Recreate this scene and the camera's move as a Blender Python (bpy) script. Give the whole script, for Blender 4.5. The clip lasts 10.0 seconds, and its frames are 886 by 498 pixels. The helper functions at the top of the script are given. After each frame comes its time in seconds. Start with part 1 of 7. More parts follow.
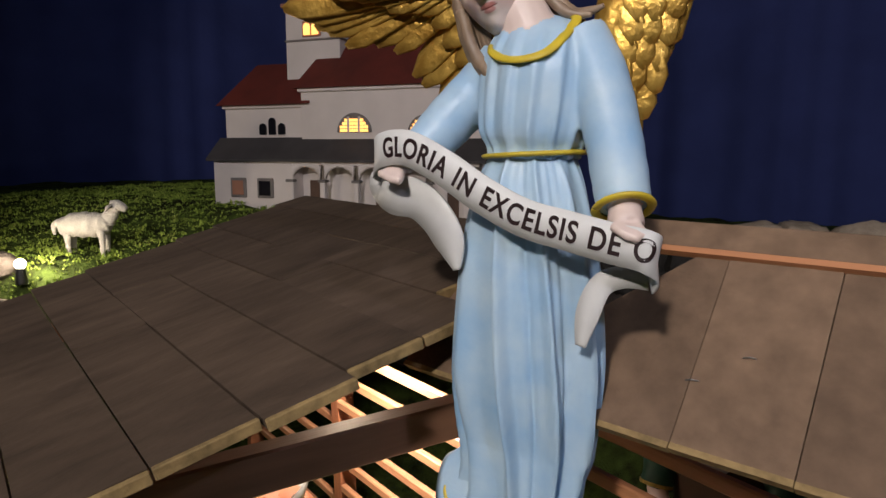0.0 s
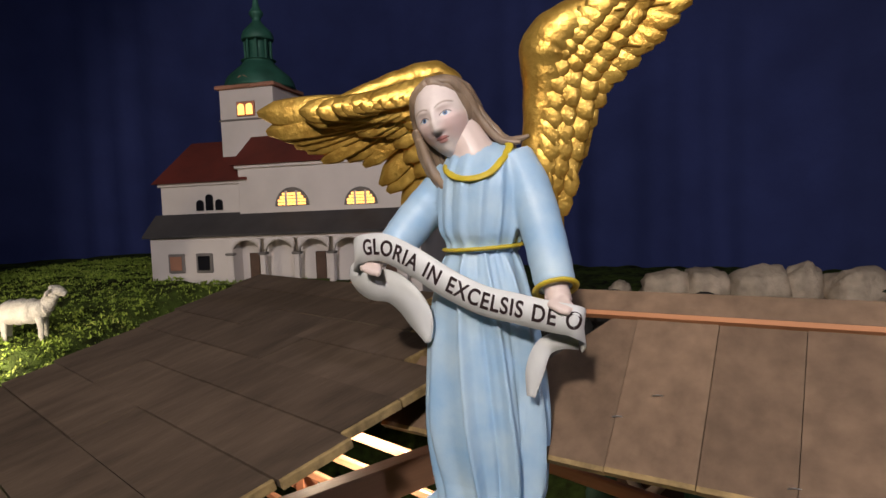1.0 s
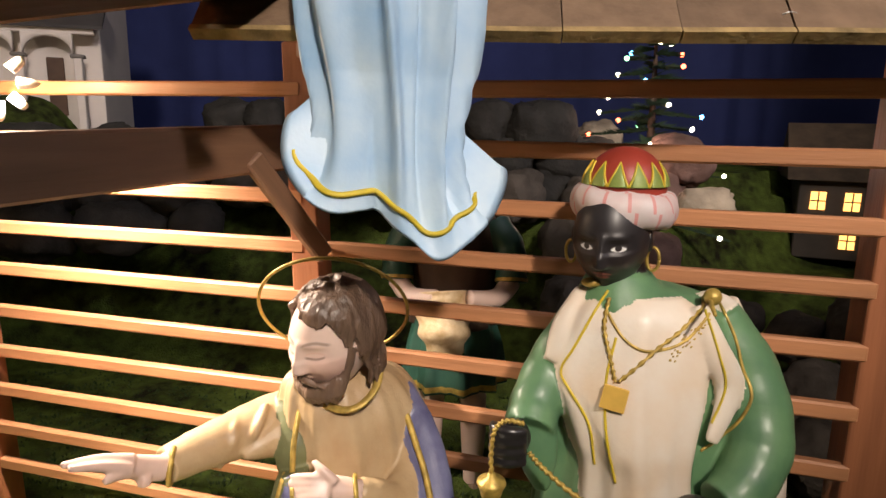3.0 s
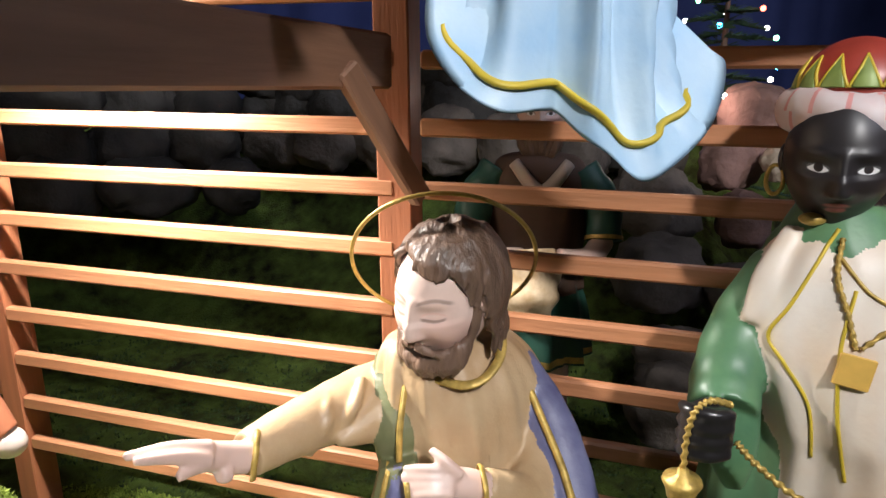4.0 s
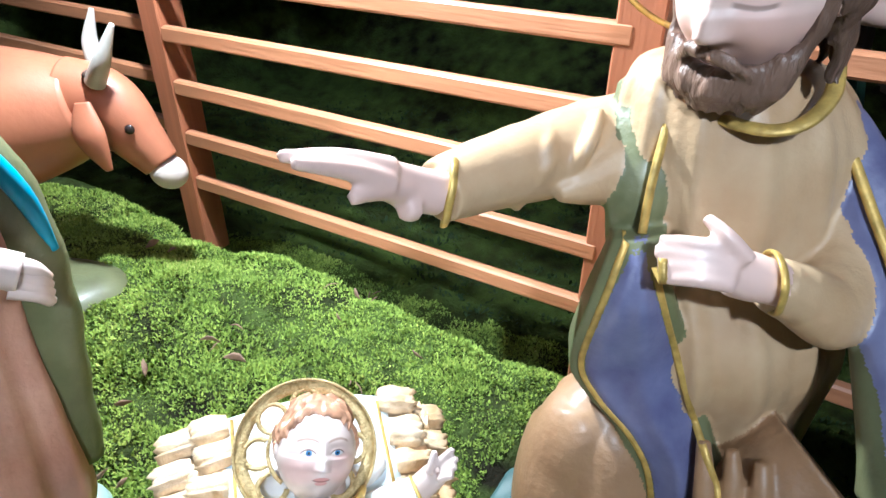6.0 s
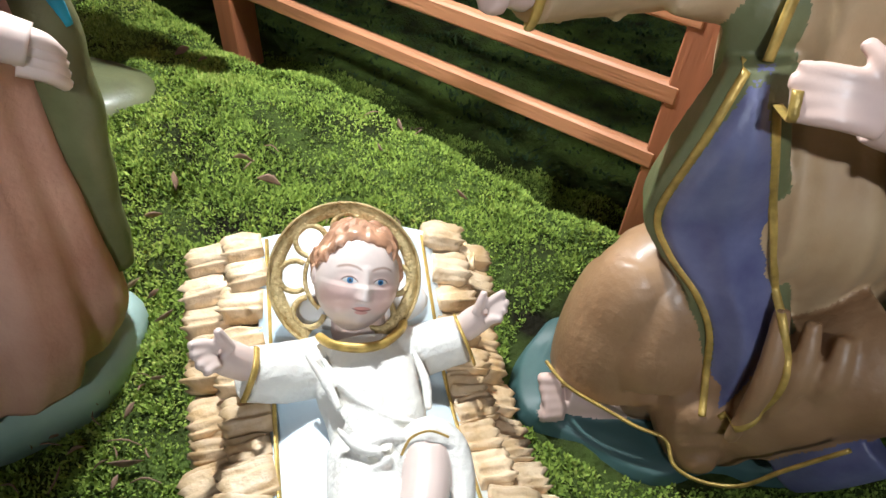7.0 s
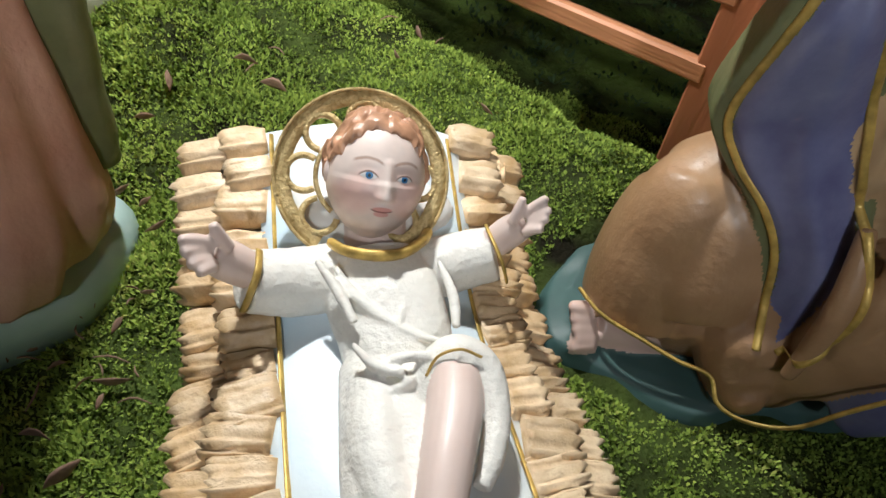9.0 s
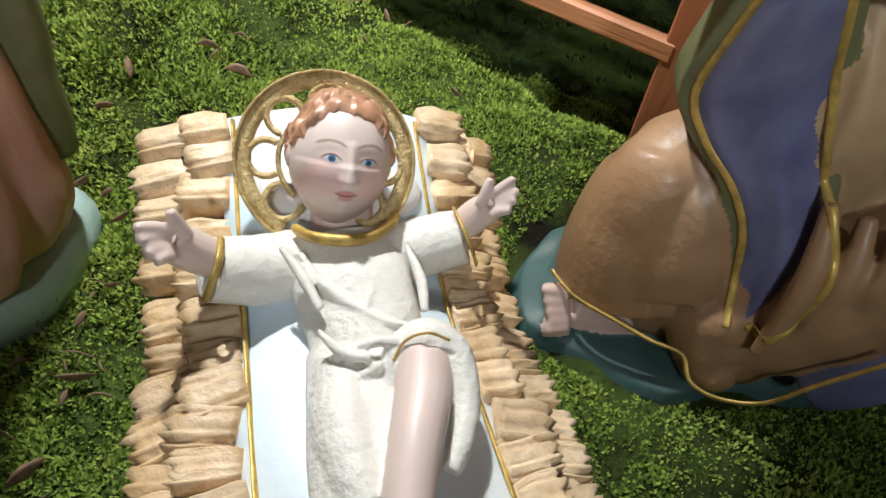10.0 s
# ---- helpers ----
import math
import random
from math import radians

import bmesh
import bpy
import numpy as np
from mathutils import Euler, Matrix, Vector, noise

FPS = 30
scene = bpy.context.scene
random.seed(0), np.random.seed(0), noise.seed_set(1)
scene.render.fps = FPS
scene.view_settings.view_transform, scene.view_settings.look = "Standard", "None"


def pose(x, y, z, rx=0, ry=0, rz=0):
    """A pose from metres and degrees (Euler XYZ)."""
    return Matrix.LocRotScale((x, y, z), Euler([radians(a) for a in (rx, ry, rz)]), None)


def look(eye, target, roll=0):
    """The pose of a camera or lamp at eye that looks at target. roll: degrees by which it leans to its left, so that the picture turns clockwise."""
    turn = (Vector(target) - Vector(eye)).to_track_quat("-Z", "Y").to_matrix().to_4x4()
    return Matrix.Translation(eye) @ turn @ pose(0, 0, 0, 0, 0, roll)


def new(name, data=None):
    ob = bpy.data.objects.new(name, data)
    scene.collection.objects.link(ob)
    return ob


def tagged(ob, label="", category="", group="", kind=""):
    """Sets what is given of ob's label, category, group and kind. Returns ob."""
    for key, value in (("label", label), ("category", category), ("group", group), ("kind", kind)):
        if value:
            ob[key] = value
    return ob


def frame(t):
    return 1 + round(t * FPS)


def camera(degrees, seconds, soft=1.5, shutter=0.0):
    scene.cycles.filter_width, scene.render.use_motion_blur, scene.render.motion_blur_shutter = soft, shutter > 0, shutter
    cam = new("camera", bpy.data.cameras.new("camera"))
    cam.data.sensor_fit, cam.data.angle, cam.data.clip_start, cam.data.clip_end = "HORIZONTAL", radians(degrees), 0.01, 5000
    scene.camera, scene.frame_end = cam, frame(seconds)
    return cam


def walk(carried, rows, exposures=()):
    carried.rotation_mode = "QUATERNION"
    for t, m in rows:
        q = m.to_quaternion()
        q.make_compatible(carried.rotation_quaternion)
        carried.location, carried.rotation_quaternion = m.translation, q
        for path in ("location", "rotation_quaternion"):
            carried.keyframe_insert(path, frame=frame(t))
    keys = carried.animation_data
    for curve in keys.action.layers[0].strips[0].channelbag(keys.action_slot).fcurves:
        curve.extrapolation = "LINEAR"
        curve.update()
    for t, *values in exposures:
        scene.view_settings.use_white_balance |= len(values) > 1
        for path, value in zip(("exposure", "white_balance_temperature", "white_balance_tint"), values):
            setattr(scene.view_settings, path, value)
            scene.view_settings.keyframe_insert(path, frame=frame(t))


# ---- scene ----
cam = camera(71.3, 10.0)
PATH = [
    (0, (0.206, 0.117, 1.121), (-0.2, 2.052, 0.822), 0.3),
    (0.5, (0.205, 0.001, 1.165), (-0.105, 1.968, 0.972), -1.9),
    (1, (0.185, -0.039, 1.17), (0.008, 1.949, 1.047), -2.3),
    (1.5, (0.102, 0.063, 1.065), (0.279, 2.049, 0.919), -2.2),
    (1.8, (0.062, 0.14, 0.976), (0.53, 2.069, 0.728), -0.8),
    (2, (0.049, 0.166, 0.928), (0.656, 2.048, 0.624), 0.4),
    (2.4, (0.043, 0.179, 0.882), (0.796, 1.989, 0.486), 0.7),
    (2.5, (0.031, 0.186, 0.866), (0.8, 1.987, 0.46), 0.6),
    (2.7, (0.003, 0.188, 0.823), (0.819, 1.973, 0.436), 0.5),
    (3.8, (-0.079, 0.34, 0.734), (0.768, 2.105, 0.324), 1.5),
    (4, (-0.083, 0.38, 0.713), (0.717, 2.153, 0.251), 0.8),
    (4.1, (-0.086, 0.395, 0.701), (0.695, 2.172, 0.217), 1.2),
    (4.5, (-0.072, 0.445, 0.668), (0.642, 2.208, 0.051), 0.7),
    (5, (-0.069, 0.485, 0.641), (0.603, 2.211, -0.111), 0.8),
    (5.5, (-0.085, 0.513, 0.629), (0.464, 2.246, -0.205), 0.9),
    (6, (-0.098, 0.537, 0.583), (0.218, 2.228, -0.437), 1.5),
    (6.2, (-0.1, 0.546, 0.578), (0.143, 2.185, -0.543), 2.1),
    (7.3, (-0.117, 0.577, 0.521), (0.092, 1.955, -0.914), 6.0),
    (7.5, (-0.119, 0.581, 0.514), (0.084, 1.949, -0.931), 6.3),
    (8, (-0.124, 0.588, 0.502), (0.062, 1.926, -0.973), 6.5),
    (8.5, (-0.125, 0.587, 0.492), (0.07, 1.917, -0.988), 7.0),
    (9, (-0.124, 0.588, 0.479), (0.085, 1.89, -1.024), 7.8),
    (9.5, (-0.122, 0.589, 0.473), (0.114, 1.869, -1.045), 8.6),
    (10, (-0.116, 0.588, 0.474), (0.152, 1.86, -1.046), 8.6),
]
walk(cam, [(t, look(eye, target, roll)) for t, eye, target, roll in PATH], exposures=[(0, 0.14, 5950, 16), (0.5, 0.26, 6050, 16), (1.2, 0.38, 6100, 16), (2.0, 0.55, 6700, 18), (2.45, 0.48, 6800, 18), (2.7, 0.7, 6800, 18), (3.8, 0.85, 5500, 12), (4.05, 0.85, 5600, 12), (4.45, 0.75, 6500, 12), (4.8, 0.66, 6100, 11), (5.5, 0.95, 4700, 8), (6.2, 0.92, 4600, 6), (7.5, -0.02, 5300, 8), (10, -0.14, 5300, 8)])

from mathutils.bvhtree import BVHTree

# ---- light ----
world = bpy.data.worlds.new("hall")
scene.world = world
world.use_nodes = True
wb = world.node_tree.nodes["Background"]
wb.inputs["Color"].default_value = (0.55, 0.62, 0.9, 1)
wb.inputs["Strength"].default_value = 0.035


def lamp(name, kind, m, energy, colour, size=0.1, spot=60, blend=0.3):
    data = bpy.data.lights.new(name, kind)
    data.energy, data.color = energy, colour
    if kind == "AREA":
        data.size = size
    else:
        data.shadow_soft_size = size
    if kind == "SPOT":
        data.spot_size, data.spot_blend = radians(spot), blend
    ob = new(name, data)
    ob.matrix_world = m
    return ob


# added front lights, the lamp under the hut's roof, a hill lamp and a fill
# two fixed, unseen spots added to light angel, roofs and curtain from the front
lamp("unseen_front_light", "SPOT", look((-0.35, -2.0, 2.7), (0.1, 1.6, 1.95)), 270, (1, 0.89, 0.74), 0.10, 66, 0.3)
lamp("unseen_front_light", "SPOT", look((1.7, -1.9, 2.9), (-0.4, 4.5, 1.35)), 85, (0.95, 0.93, 1.0), 0.08, 60, 0.5)
# unseen point light added to lift the dark parts
lamp("unseen_front_light", "POINT", pose(-0.6, -1.3, 3.5), 34, (1, 0.93, 0.84), 0.25)
lamp("hut_lamp", "SPOT", look((-0.215, 1.18, 0.835), (-0.20, 1.08, 0.0)), 33, (1, 0.89, 0.72), 0.02, 138, 0.5)
lamp("hut_lamp", "POINT", pose(-0.215, 1.19, 0.855), 3.4, (1, 0.76, 0.48), 0.02)
lamp("hill_lamp_and_fill", "POINT", pose(-1.615, 1.835, 0.79), 5.5, (1, 0.82, 0.55), 0.02)
# added fill with no fitting: stands in for the fairy lights' glow on the rocks
lamp("hill_lamp_and_fill", "POINT", pose(1.25, 1.66, 0.74), 1.1, (1, 0.66, 0.48), 0.03)

# ---- materials ----
MATS = {}


def mat(name, colour, rough=0.6, metal=0.0, vary=0.15, scale=30.0, bump=0.15, bscale=120.0, dark=None, coat=0.0, stretch=(1, 1, 1), emit=0.0, dist=0.002, spec=0.5, per=0.0):
    m = bpy.data.materials.new(name)
    m.use_nodes = True
    nt = m.node_tree
    n, l = nt.nodes, nt.links
    b = n["Principled BSDF"]
    b.inputs["Roughness"].default_value, b.inputs["Metallic"].default_value = rough, metal
    b.inputs["Coat Weight"].default_value = coat
    b.inputs["Coat Roughness"].default_value = 0.25
    b.inputs["Specular IOR Level"].default_value = spec
    co = n.new("ShaderNodeTexCoord")
    mp = n.new("ShaderNodeMapping")
    mp.inputs["Scale"].default_value = stretch
    l.new(co.outputs["Object"], mp.inputs["Vector"])
    n1 = n.new("ShaderNodeTexNoise")
    n1.inputs["Scale"].default_value, n1.inputs["Detail"].default_value = scale, 6
    n2 = n.new("ShaderNodeTexNoise")
    n2.inputs["Scale"].default_value, n2.inputs["Detail"].default_value = scale * 0.17, 4
    l.new(mp.outputs[0], n1.inputs["Vector"])
    l.new(mp.outputs[0], n2.inputs["Vector"])
    mul = n.new("ShaderNodeMath")
    mul.operation = "ADD"
    l.new(n1.outputs["Fac"], mul.inputs[0])
    l.new(n2.outputs["Fac"], mul.inputs[1])
    ramp = n.new("ShaderNodeValToRGB")
    d = dark or tuple(c * (1 - 2.2 * vary) for c in colour)
    e = ramp.color_ramp.elements
    e[0].position, e[1].position = 0.36, 0.64
    half = n.new("ShaderNodeMath")
    half.operation = "MULTIPLY"
    half.inputs[1].default_value = 0.5
    l.new(mul.outputs[0], half.inputs[0])
    e[0].color, e[1].color = (*[max(x, 0.002) for x in d], 1), (*colour, 1)
    l.new(half.outputs[0], ramp.inputs[0])
    if per:
        oi, hv, ma = n.new("ShaderNodeObjectInfo"), n.new("ShaderNodeHueSaturation"), n.new("ShaderNodeMath")
        ma.operation = "MULTIPLY_ADD"
        ma.inputs[1].default_value, ma.inputs[2].default_value = 2 * per, 1 - per
        l.new(oi.outputs["Random"], ma.inputs[0])
        l.new(ma.outputs[0], hv.inputs["Value"])
        l.new(ramp.outputs[0], hv.inputs["Color"])
        l.new(hv.outputs[0], b.inputs["Base Color"])
    else:
        l.new(ramp.outputs[0], b.inputs["Base Color"])
    if bump:
        n3 = n.new("ShaderNodeTexNoise")
        n3.inputs["Scale"].default_value, n3.inputs["Detail"].default_value = bscale, 5
        l.new(mp.outputs[0], n3.inputs["Vector"])
        bp = n.new("ShaderNodeBump")
        bp.inputs["Strength"].default_value, bp.inputs["Distance"].default_value = bump, dist
        l.new(n3.outputs["Fac"], bp.inputs["Height"])
        l.new(bp.outputs[0], b.inputs["Normal"])
    if emit:
        b.inputs["Emission Color"].default_value = (*colour, 1)
        b.inputs["Emission Strength"].default_value = emit
    MATS[name] = m
    return m


mat("sky_blue", (0.50, 0.64, 0.74), 0.45, vary=0.12, scale=20, dark=(0.25, 0.45, 0.70), coat=0.06, bscale=220, bump=0.12)
mat("white_paint", (0.72, 0.72, 0.70), 0.45, vary=0.05, scale=40, bump=0.1, coat=0.1)
mat("ivory_paint", (0.82, 0.80, 0.74), 0.5, vary=0.05, scale=90, coat=0.1, bump=0.8, bscale=170, dist=0.002)
mat("skin", (0.72, 0.52, 0.44), 0.42, vary=0.06, scale=30, bump=0.05, coat=0.15)
mat("skin_pale", (0.74, 0.60, 0.54), 0.42, vary=0.05, scale=30, bump=0.05, coat=0.15)
mat("rose", (0.70, 0.48, 0.42), 0.45, vary=0.1, bump=0.05)
mat("lip", (0.52, 0.13, 0.10), 0.4, bump=0)
mat("eye_white", (0.75, 0.74, 0.72), 0.3, bump=0)
mat("eye_blue", (0.05, 0.13, 0.32), 0.25, bump=0)
mat("eye_dark", (0.03, 0.02, 0.018), 0.25, bump=0)
mat("brow", (0.16, 0.09, 0.06), 0.6, bump=0)
mat("hair_light", (0.34, 0.24, 0.16), 0.5, vary=0.3, scale=60, bump=0.6, bscale=90, stretch=(1, 1, 0.25), coat=0.15)
mat("hair_dark", (0.20, 0.125, 0.085), 0.42, vary=0.3, scale=60, bump=1.0, bscale=120, stretch=(1, 1, 0.3), coat=0.12, dist=0.006)
mat("hair_red", (0.60, 0.33, 0.19), 0.42, vary=0.25, scale=80, bump=0.6, bscale=110, coat=0.3)
mat("gold_leaf", (0.86, 0.56, 0.12), 0.36, 0.72, vary=0.25, scale=60, bump=0.55, bscale=130, dark=(0.5, 0.27, 0.04), dist=0.003)
mat("gold_trim", (0.72, 0.50, 0.12), 0.40, 0.35, vary=0.25, scale=120, bump=0.3, bscale=300)
mat("gold_halo", (0.74, 0.60, 0.30), 0.48, 0.35, vary=0.3, scale=250, bump=0.9, bscale=420, dark=(0.4, 0.28, 0.1))
mat("yellow_trim", (0.66, 0.50, 0.03), 0.45, vary=0.12, scale=60, bump=0.1)
mat("slat_wood", (0.54, 0.24, 0.11), 0.5, vary=0.16, scale=14, bump=0.35, bscale=60, stretch=(0.35, 5, 5), coat=0.1, per=0.16)
mat("post_wood", (0.46, 0.17, 0.075), 0.5, vary=0.16, scale=14, bump=0.35, bscale=60, stretch=(5, 5, 0.35), coat=0.1)
mat("roof_board", (0.23, 0.150, 0.095), 0.75, vary=0.2, scale=9, bump=0.5, bscale=50, stretch=(4, 4, 0.6), spec=0.3, per=0.16)
mat("slab_board", (0.125, 0.087, 0.060), 0.75, vary=0.25, scale=8, bump=0.5, bscale=45, stretch=(1.2, 4, 4), spec=0.3, per=0.16)
mat("nail_steel", (0.7, 0.7, 0.7), 0.3, 0.9, vary=0.05, bump=0)
mat("board_edge", (0.42, 0.29, 0.12), 0.85, vary=0.3, scale=60, bump=0.8, bscale=160)
mat("beam_wood", (0.26, 0.14, 0.085), 0.5, vary=0.15, scale=12, bump=0.4, bscale=50, stretch=(0.5, 5, 5), coat=0.1)
mat("moss_soil", (0.085, 0.125, 0.024), 0.95, vary=0.35, scale=26, bump=1.0, bscale=160, dark=(0.012, 0.011, 0.006), dist=0.006, spec=0.1)
mat("rock", (0.125, 0.105, 0.090), 0.85, vary=0.28, scale=14, bump=0.9, bscale=40, dist=0.01, spec=0.2, per=0.16)
mat("rock_pale", (0.60, 0.49, 0.37), 0.85, vary=0.25, scale=14, bump=0.9, bscale=40, dist=0.01, spec=0.2)
# copy of rock with the fairy lights' pink glow put into its colour
mat("rock_pink", (0.26, 0.155, 0.13), 0.85, vary=0.25, scale=14, bump=0.9, bscale=40, dist=0.01, spec=0.2, per=0.16)
mat("curtain", (0.05, 0.066, 0.21), 0.9, vary=0.12, scale=3, bump=0.4, bscale=7, dist=0.02, spec=0.1)
mat("plaster", (0.66, 0.60, 0.57), 0.85, vary=0.08, scale=6, bump=0.2, bscale=30)
mat("red_roof", (0.13, 0.020, 0.012), 0.75, vary=0.2, scale=9, bump=0.4, bscale=40)
# darker copy of rock, with the shade behind the slats put into its colour
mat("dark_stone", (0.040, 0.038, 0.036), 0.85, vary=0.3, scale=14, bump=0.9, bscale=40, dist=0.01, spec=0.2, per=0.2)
mat("slate", (0.055, 0.05, 0.052), 0.8, vary=0.2, scale=9, bump=0.4, bscale=40)
mat("copper_green", (0.045, 0.17, 0.12), 0.55, 0.2, vary=0.25, scale=8, bump=0.3)
mat("terracotta", (0.40, 0.19, 0.12), 0.8, vary=0.15, scale=12)
mat("stone_grey", (0.2, 0.18, 0.17), 0.8, vary=0.2, scale=20)
mat("window_glow", (1.0, 0.50, 0.11), 0.5, bump=0, emit=1.7)
mat("dark_glass", (0.012, 0.012, 0.015), 0.2, bump=0)
mat("green_robe", (0.14, 0.28, 0.13), 0.45, vary=0.2, scale=32, coat=0.2, dark=(0.07, 0.17, 0.09), bump=0.16, bscale=170, dist=0.002)
mat("dark_green", (0.035, 0.12, 0.085), 0.5, vary=0.2, scale=16)
mat("olive_robe", (0.16, 0.17, 0.075), 0.5, vary=0.18, scale=32, coat=0.15, bump=0.32, bscale=170, dist=0.002)
mat("beige_robe", (0.52, 0.385, 0.225), 0.5, vary=0.14, scale=24, coat=0.12, dark=(0.40, 0.26, 0.13), bump=0.32, bscale=170, dist=0.002)
mat("tan_robe", (0.40, 0.25, 0.13), 0.5, vary=0.16, scale=24, coat=0.15, dark=(0.25, 0.14, 0.065), bump=0.4, bscale=170, dist=0.002)
mat("violet_robe", (0.19, 0.20, 0.34), 0.42, vary=0.2, scale=36, coat=0.2, dark=(0.075, 0.075, 0.18), bump=0.3, bscale=170, dist=0.002)
mat("cream_cape", (0.80, 0.74, 0.65), 0.45, vary=0.07, scale=24, coat=0.15, dark=(0.74, 0.58, 0.42), bump=0.16, bscale=170, dist=0.002)
mat("rose_robe", (0.60, 0.36, 0.27), 0.5, vary=0.14, scale=24, coat=0.12, dark=(0.47, 0.24, 0.17), bump=0.32, bscale=170, dist=0.002)
mat("cyan_edge", (0.03, 0.32, 0.50), 0.45, vary=0.1)
mat("pale_base", (0.50, 0.63, 0.58), 0.5, vary=0.15, scale=16, dark=(0.28, 0.44, 0.43))
mat("teal_base", (0.085, 0.165, 0.155), 0.5, vary=0.25, scale=16)
mat("straw", (0.80, 0.64, 0.43), 0.5, vary=0.25, scale=55, bump=0.9, bscale=120, dark=(0.48, 0.31, 0.13), coat=0.1, per=0.16)
mat("sheet_blue", (0.80, 0.81, 0.80), 0.45, vary=0.06, scale=9, dark=(0.55, 0.70, 0.82), coat=0.1)
mat("black_skin", (0.020, 0.018, 0.019), 0.3, vary=0.1, bump=0.05, coat=0.3)
mat("turban_white", (0.62, 0.56, 0.55), 0.5, vary=0.08, scale=40, dark=(0.6, 0.38, 0.36))
mat("stripe_pink", (0.66, 0.30, 0.28), 0.5, vary=0.1, scale=40)
mat("red_cap", (0.38, 0.05, 0.03), 0.45, vary=0.2, scale=30, coat=0.2)
mat("cap_green", (0.26, 0.34, 0.08), 0.45, 0.1, vary=0.2, scale=50)
mat("ox_hide", (0.44, 0.17, 0.085), 0.45, vary=0.15, scale=14, coat=0.2, dark=(0.28, 0.10, 0.05))
mat("muzzle", (0.62, 0.54, 0.48), 0.45, vary=0.1)
mat("horn", (0.55, 0.52, 0.46), 0.4, vary=0.15)
mat("wool", (0.70, 0.66, 0.58), 0.8, vary=0.12, scale=40, bump=0.8, bscale=60, dist=0.008)
mat("leaf_litter", (0.40, 0.25, 0.17), 0.85, vary=0.25, scale=60, bump=0.5)
mat("brown_vest", (0.10, 0.055, 0.035), 0.7, vary=0.2, scale=20)
mat("ink", (0.02, 0.008, 0.008), 0.5, bump=0, vary=0.05)
mat("cable", (0.01, 0.01, 0.01), 0.5, bump=0, vary=0.05)
mat("pine", (0.015, 0.045, 0.018), 0.8, vary=0.3, scale=40)
for nm, c in (("bulb_red", (1, 0.10, 0.04)), ("bulb_white", (1, 0.85, 0.6)), ("bulb_blue", (0.1, 0.5, 1)), ("bulb_green", (0.25, 1, 0.35))):
    mat(nm, c, bump=0, emit=9.0, vary=0.01)


def leafy(name, colours):
    m = bpy.data.materials.new(name)
    m.use_nodes = True
    n, l = m.node_tree.nodes, m.node_tree.links
    b = n["Principled BSDF"]
    b.inputs["Roughness"].default_value = 0.75
    b.inputs["Specular IOR Level"].default_value = 0.2
    g = n.new("ShaderNodeNewGeometry")
    ramp = n.new("ShaderNodeValToRGB")
    while len(ramp.color_ramp.elements) < len(colours):
        ramp.color_ramp.elements.new(0.5)
    for i, (p, c) in enumerate(colours):
        ramp.color_ramp.elements[i].position = p
        ramp.color_ramp.elements[i].color = (*c, 1)
    co = n.new("ShaderNodeTexCoord")
    nz = n.new("ShaderNodeTexNoise")
    nz.inputs["Scale"].default_value, nz.inputs["Detail"].default_value = 11, 4
    l.new(co.outputs["Object"], nz.inputs["Vector"])
    mr = n.new("ShaderNodeMapRange")
    mr.inputs["From Min"].default_value, mr.inputs["From Max"].default_value = 0.3, 0.7
    l.new(nz.outputs["Fac"], mr.inputs["Value"])
    mx = n.new("ShaderNodeMath")
    mx.operation = "MULTIPLY_ADD"
    mx.inputs[1].default_value = 0.55
    l.new(g.outputs["Random Per Island"], mx.inputs[0])
    h = n.new("ShaderNodeMath")
    h.operation = "MULTIPLY"
    h.inputs[1].default_value = 0.45
    l.new(mr.outputs[0], h.inputs[0])
    l.new(h.outputs[0], mx.inputs[2])
    l.new(mx.outputs[0], ramp.inputs[0])
    l.new(ramp.outputs[0], b.inputs["Base Color"])
    MATS[name] = m
    return m


leafy("moss_leaf", [(0.0, (0.065, 0.085, 0.016)), (0.30, (0.15, 0.22, 0.030)), (0.72, (0.31, 0.41, 0.060)), (1.0, (0.50, 0.52, 0.14))])



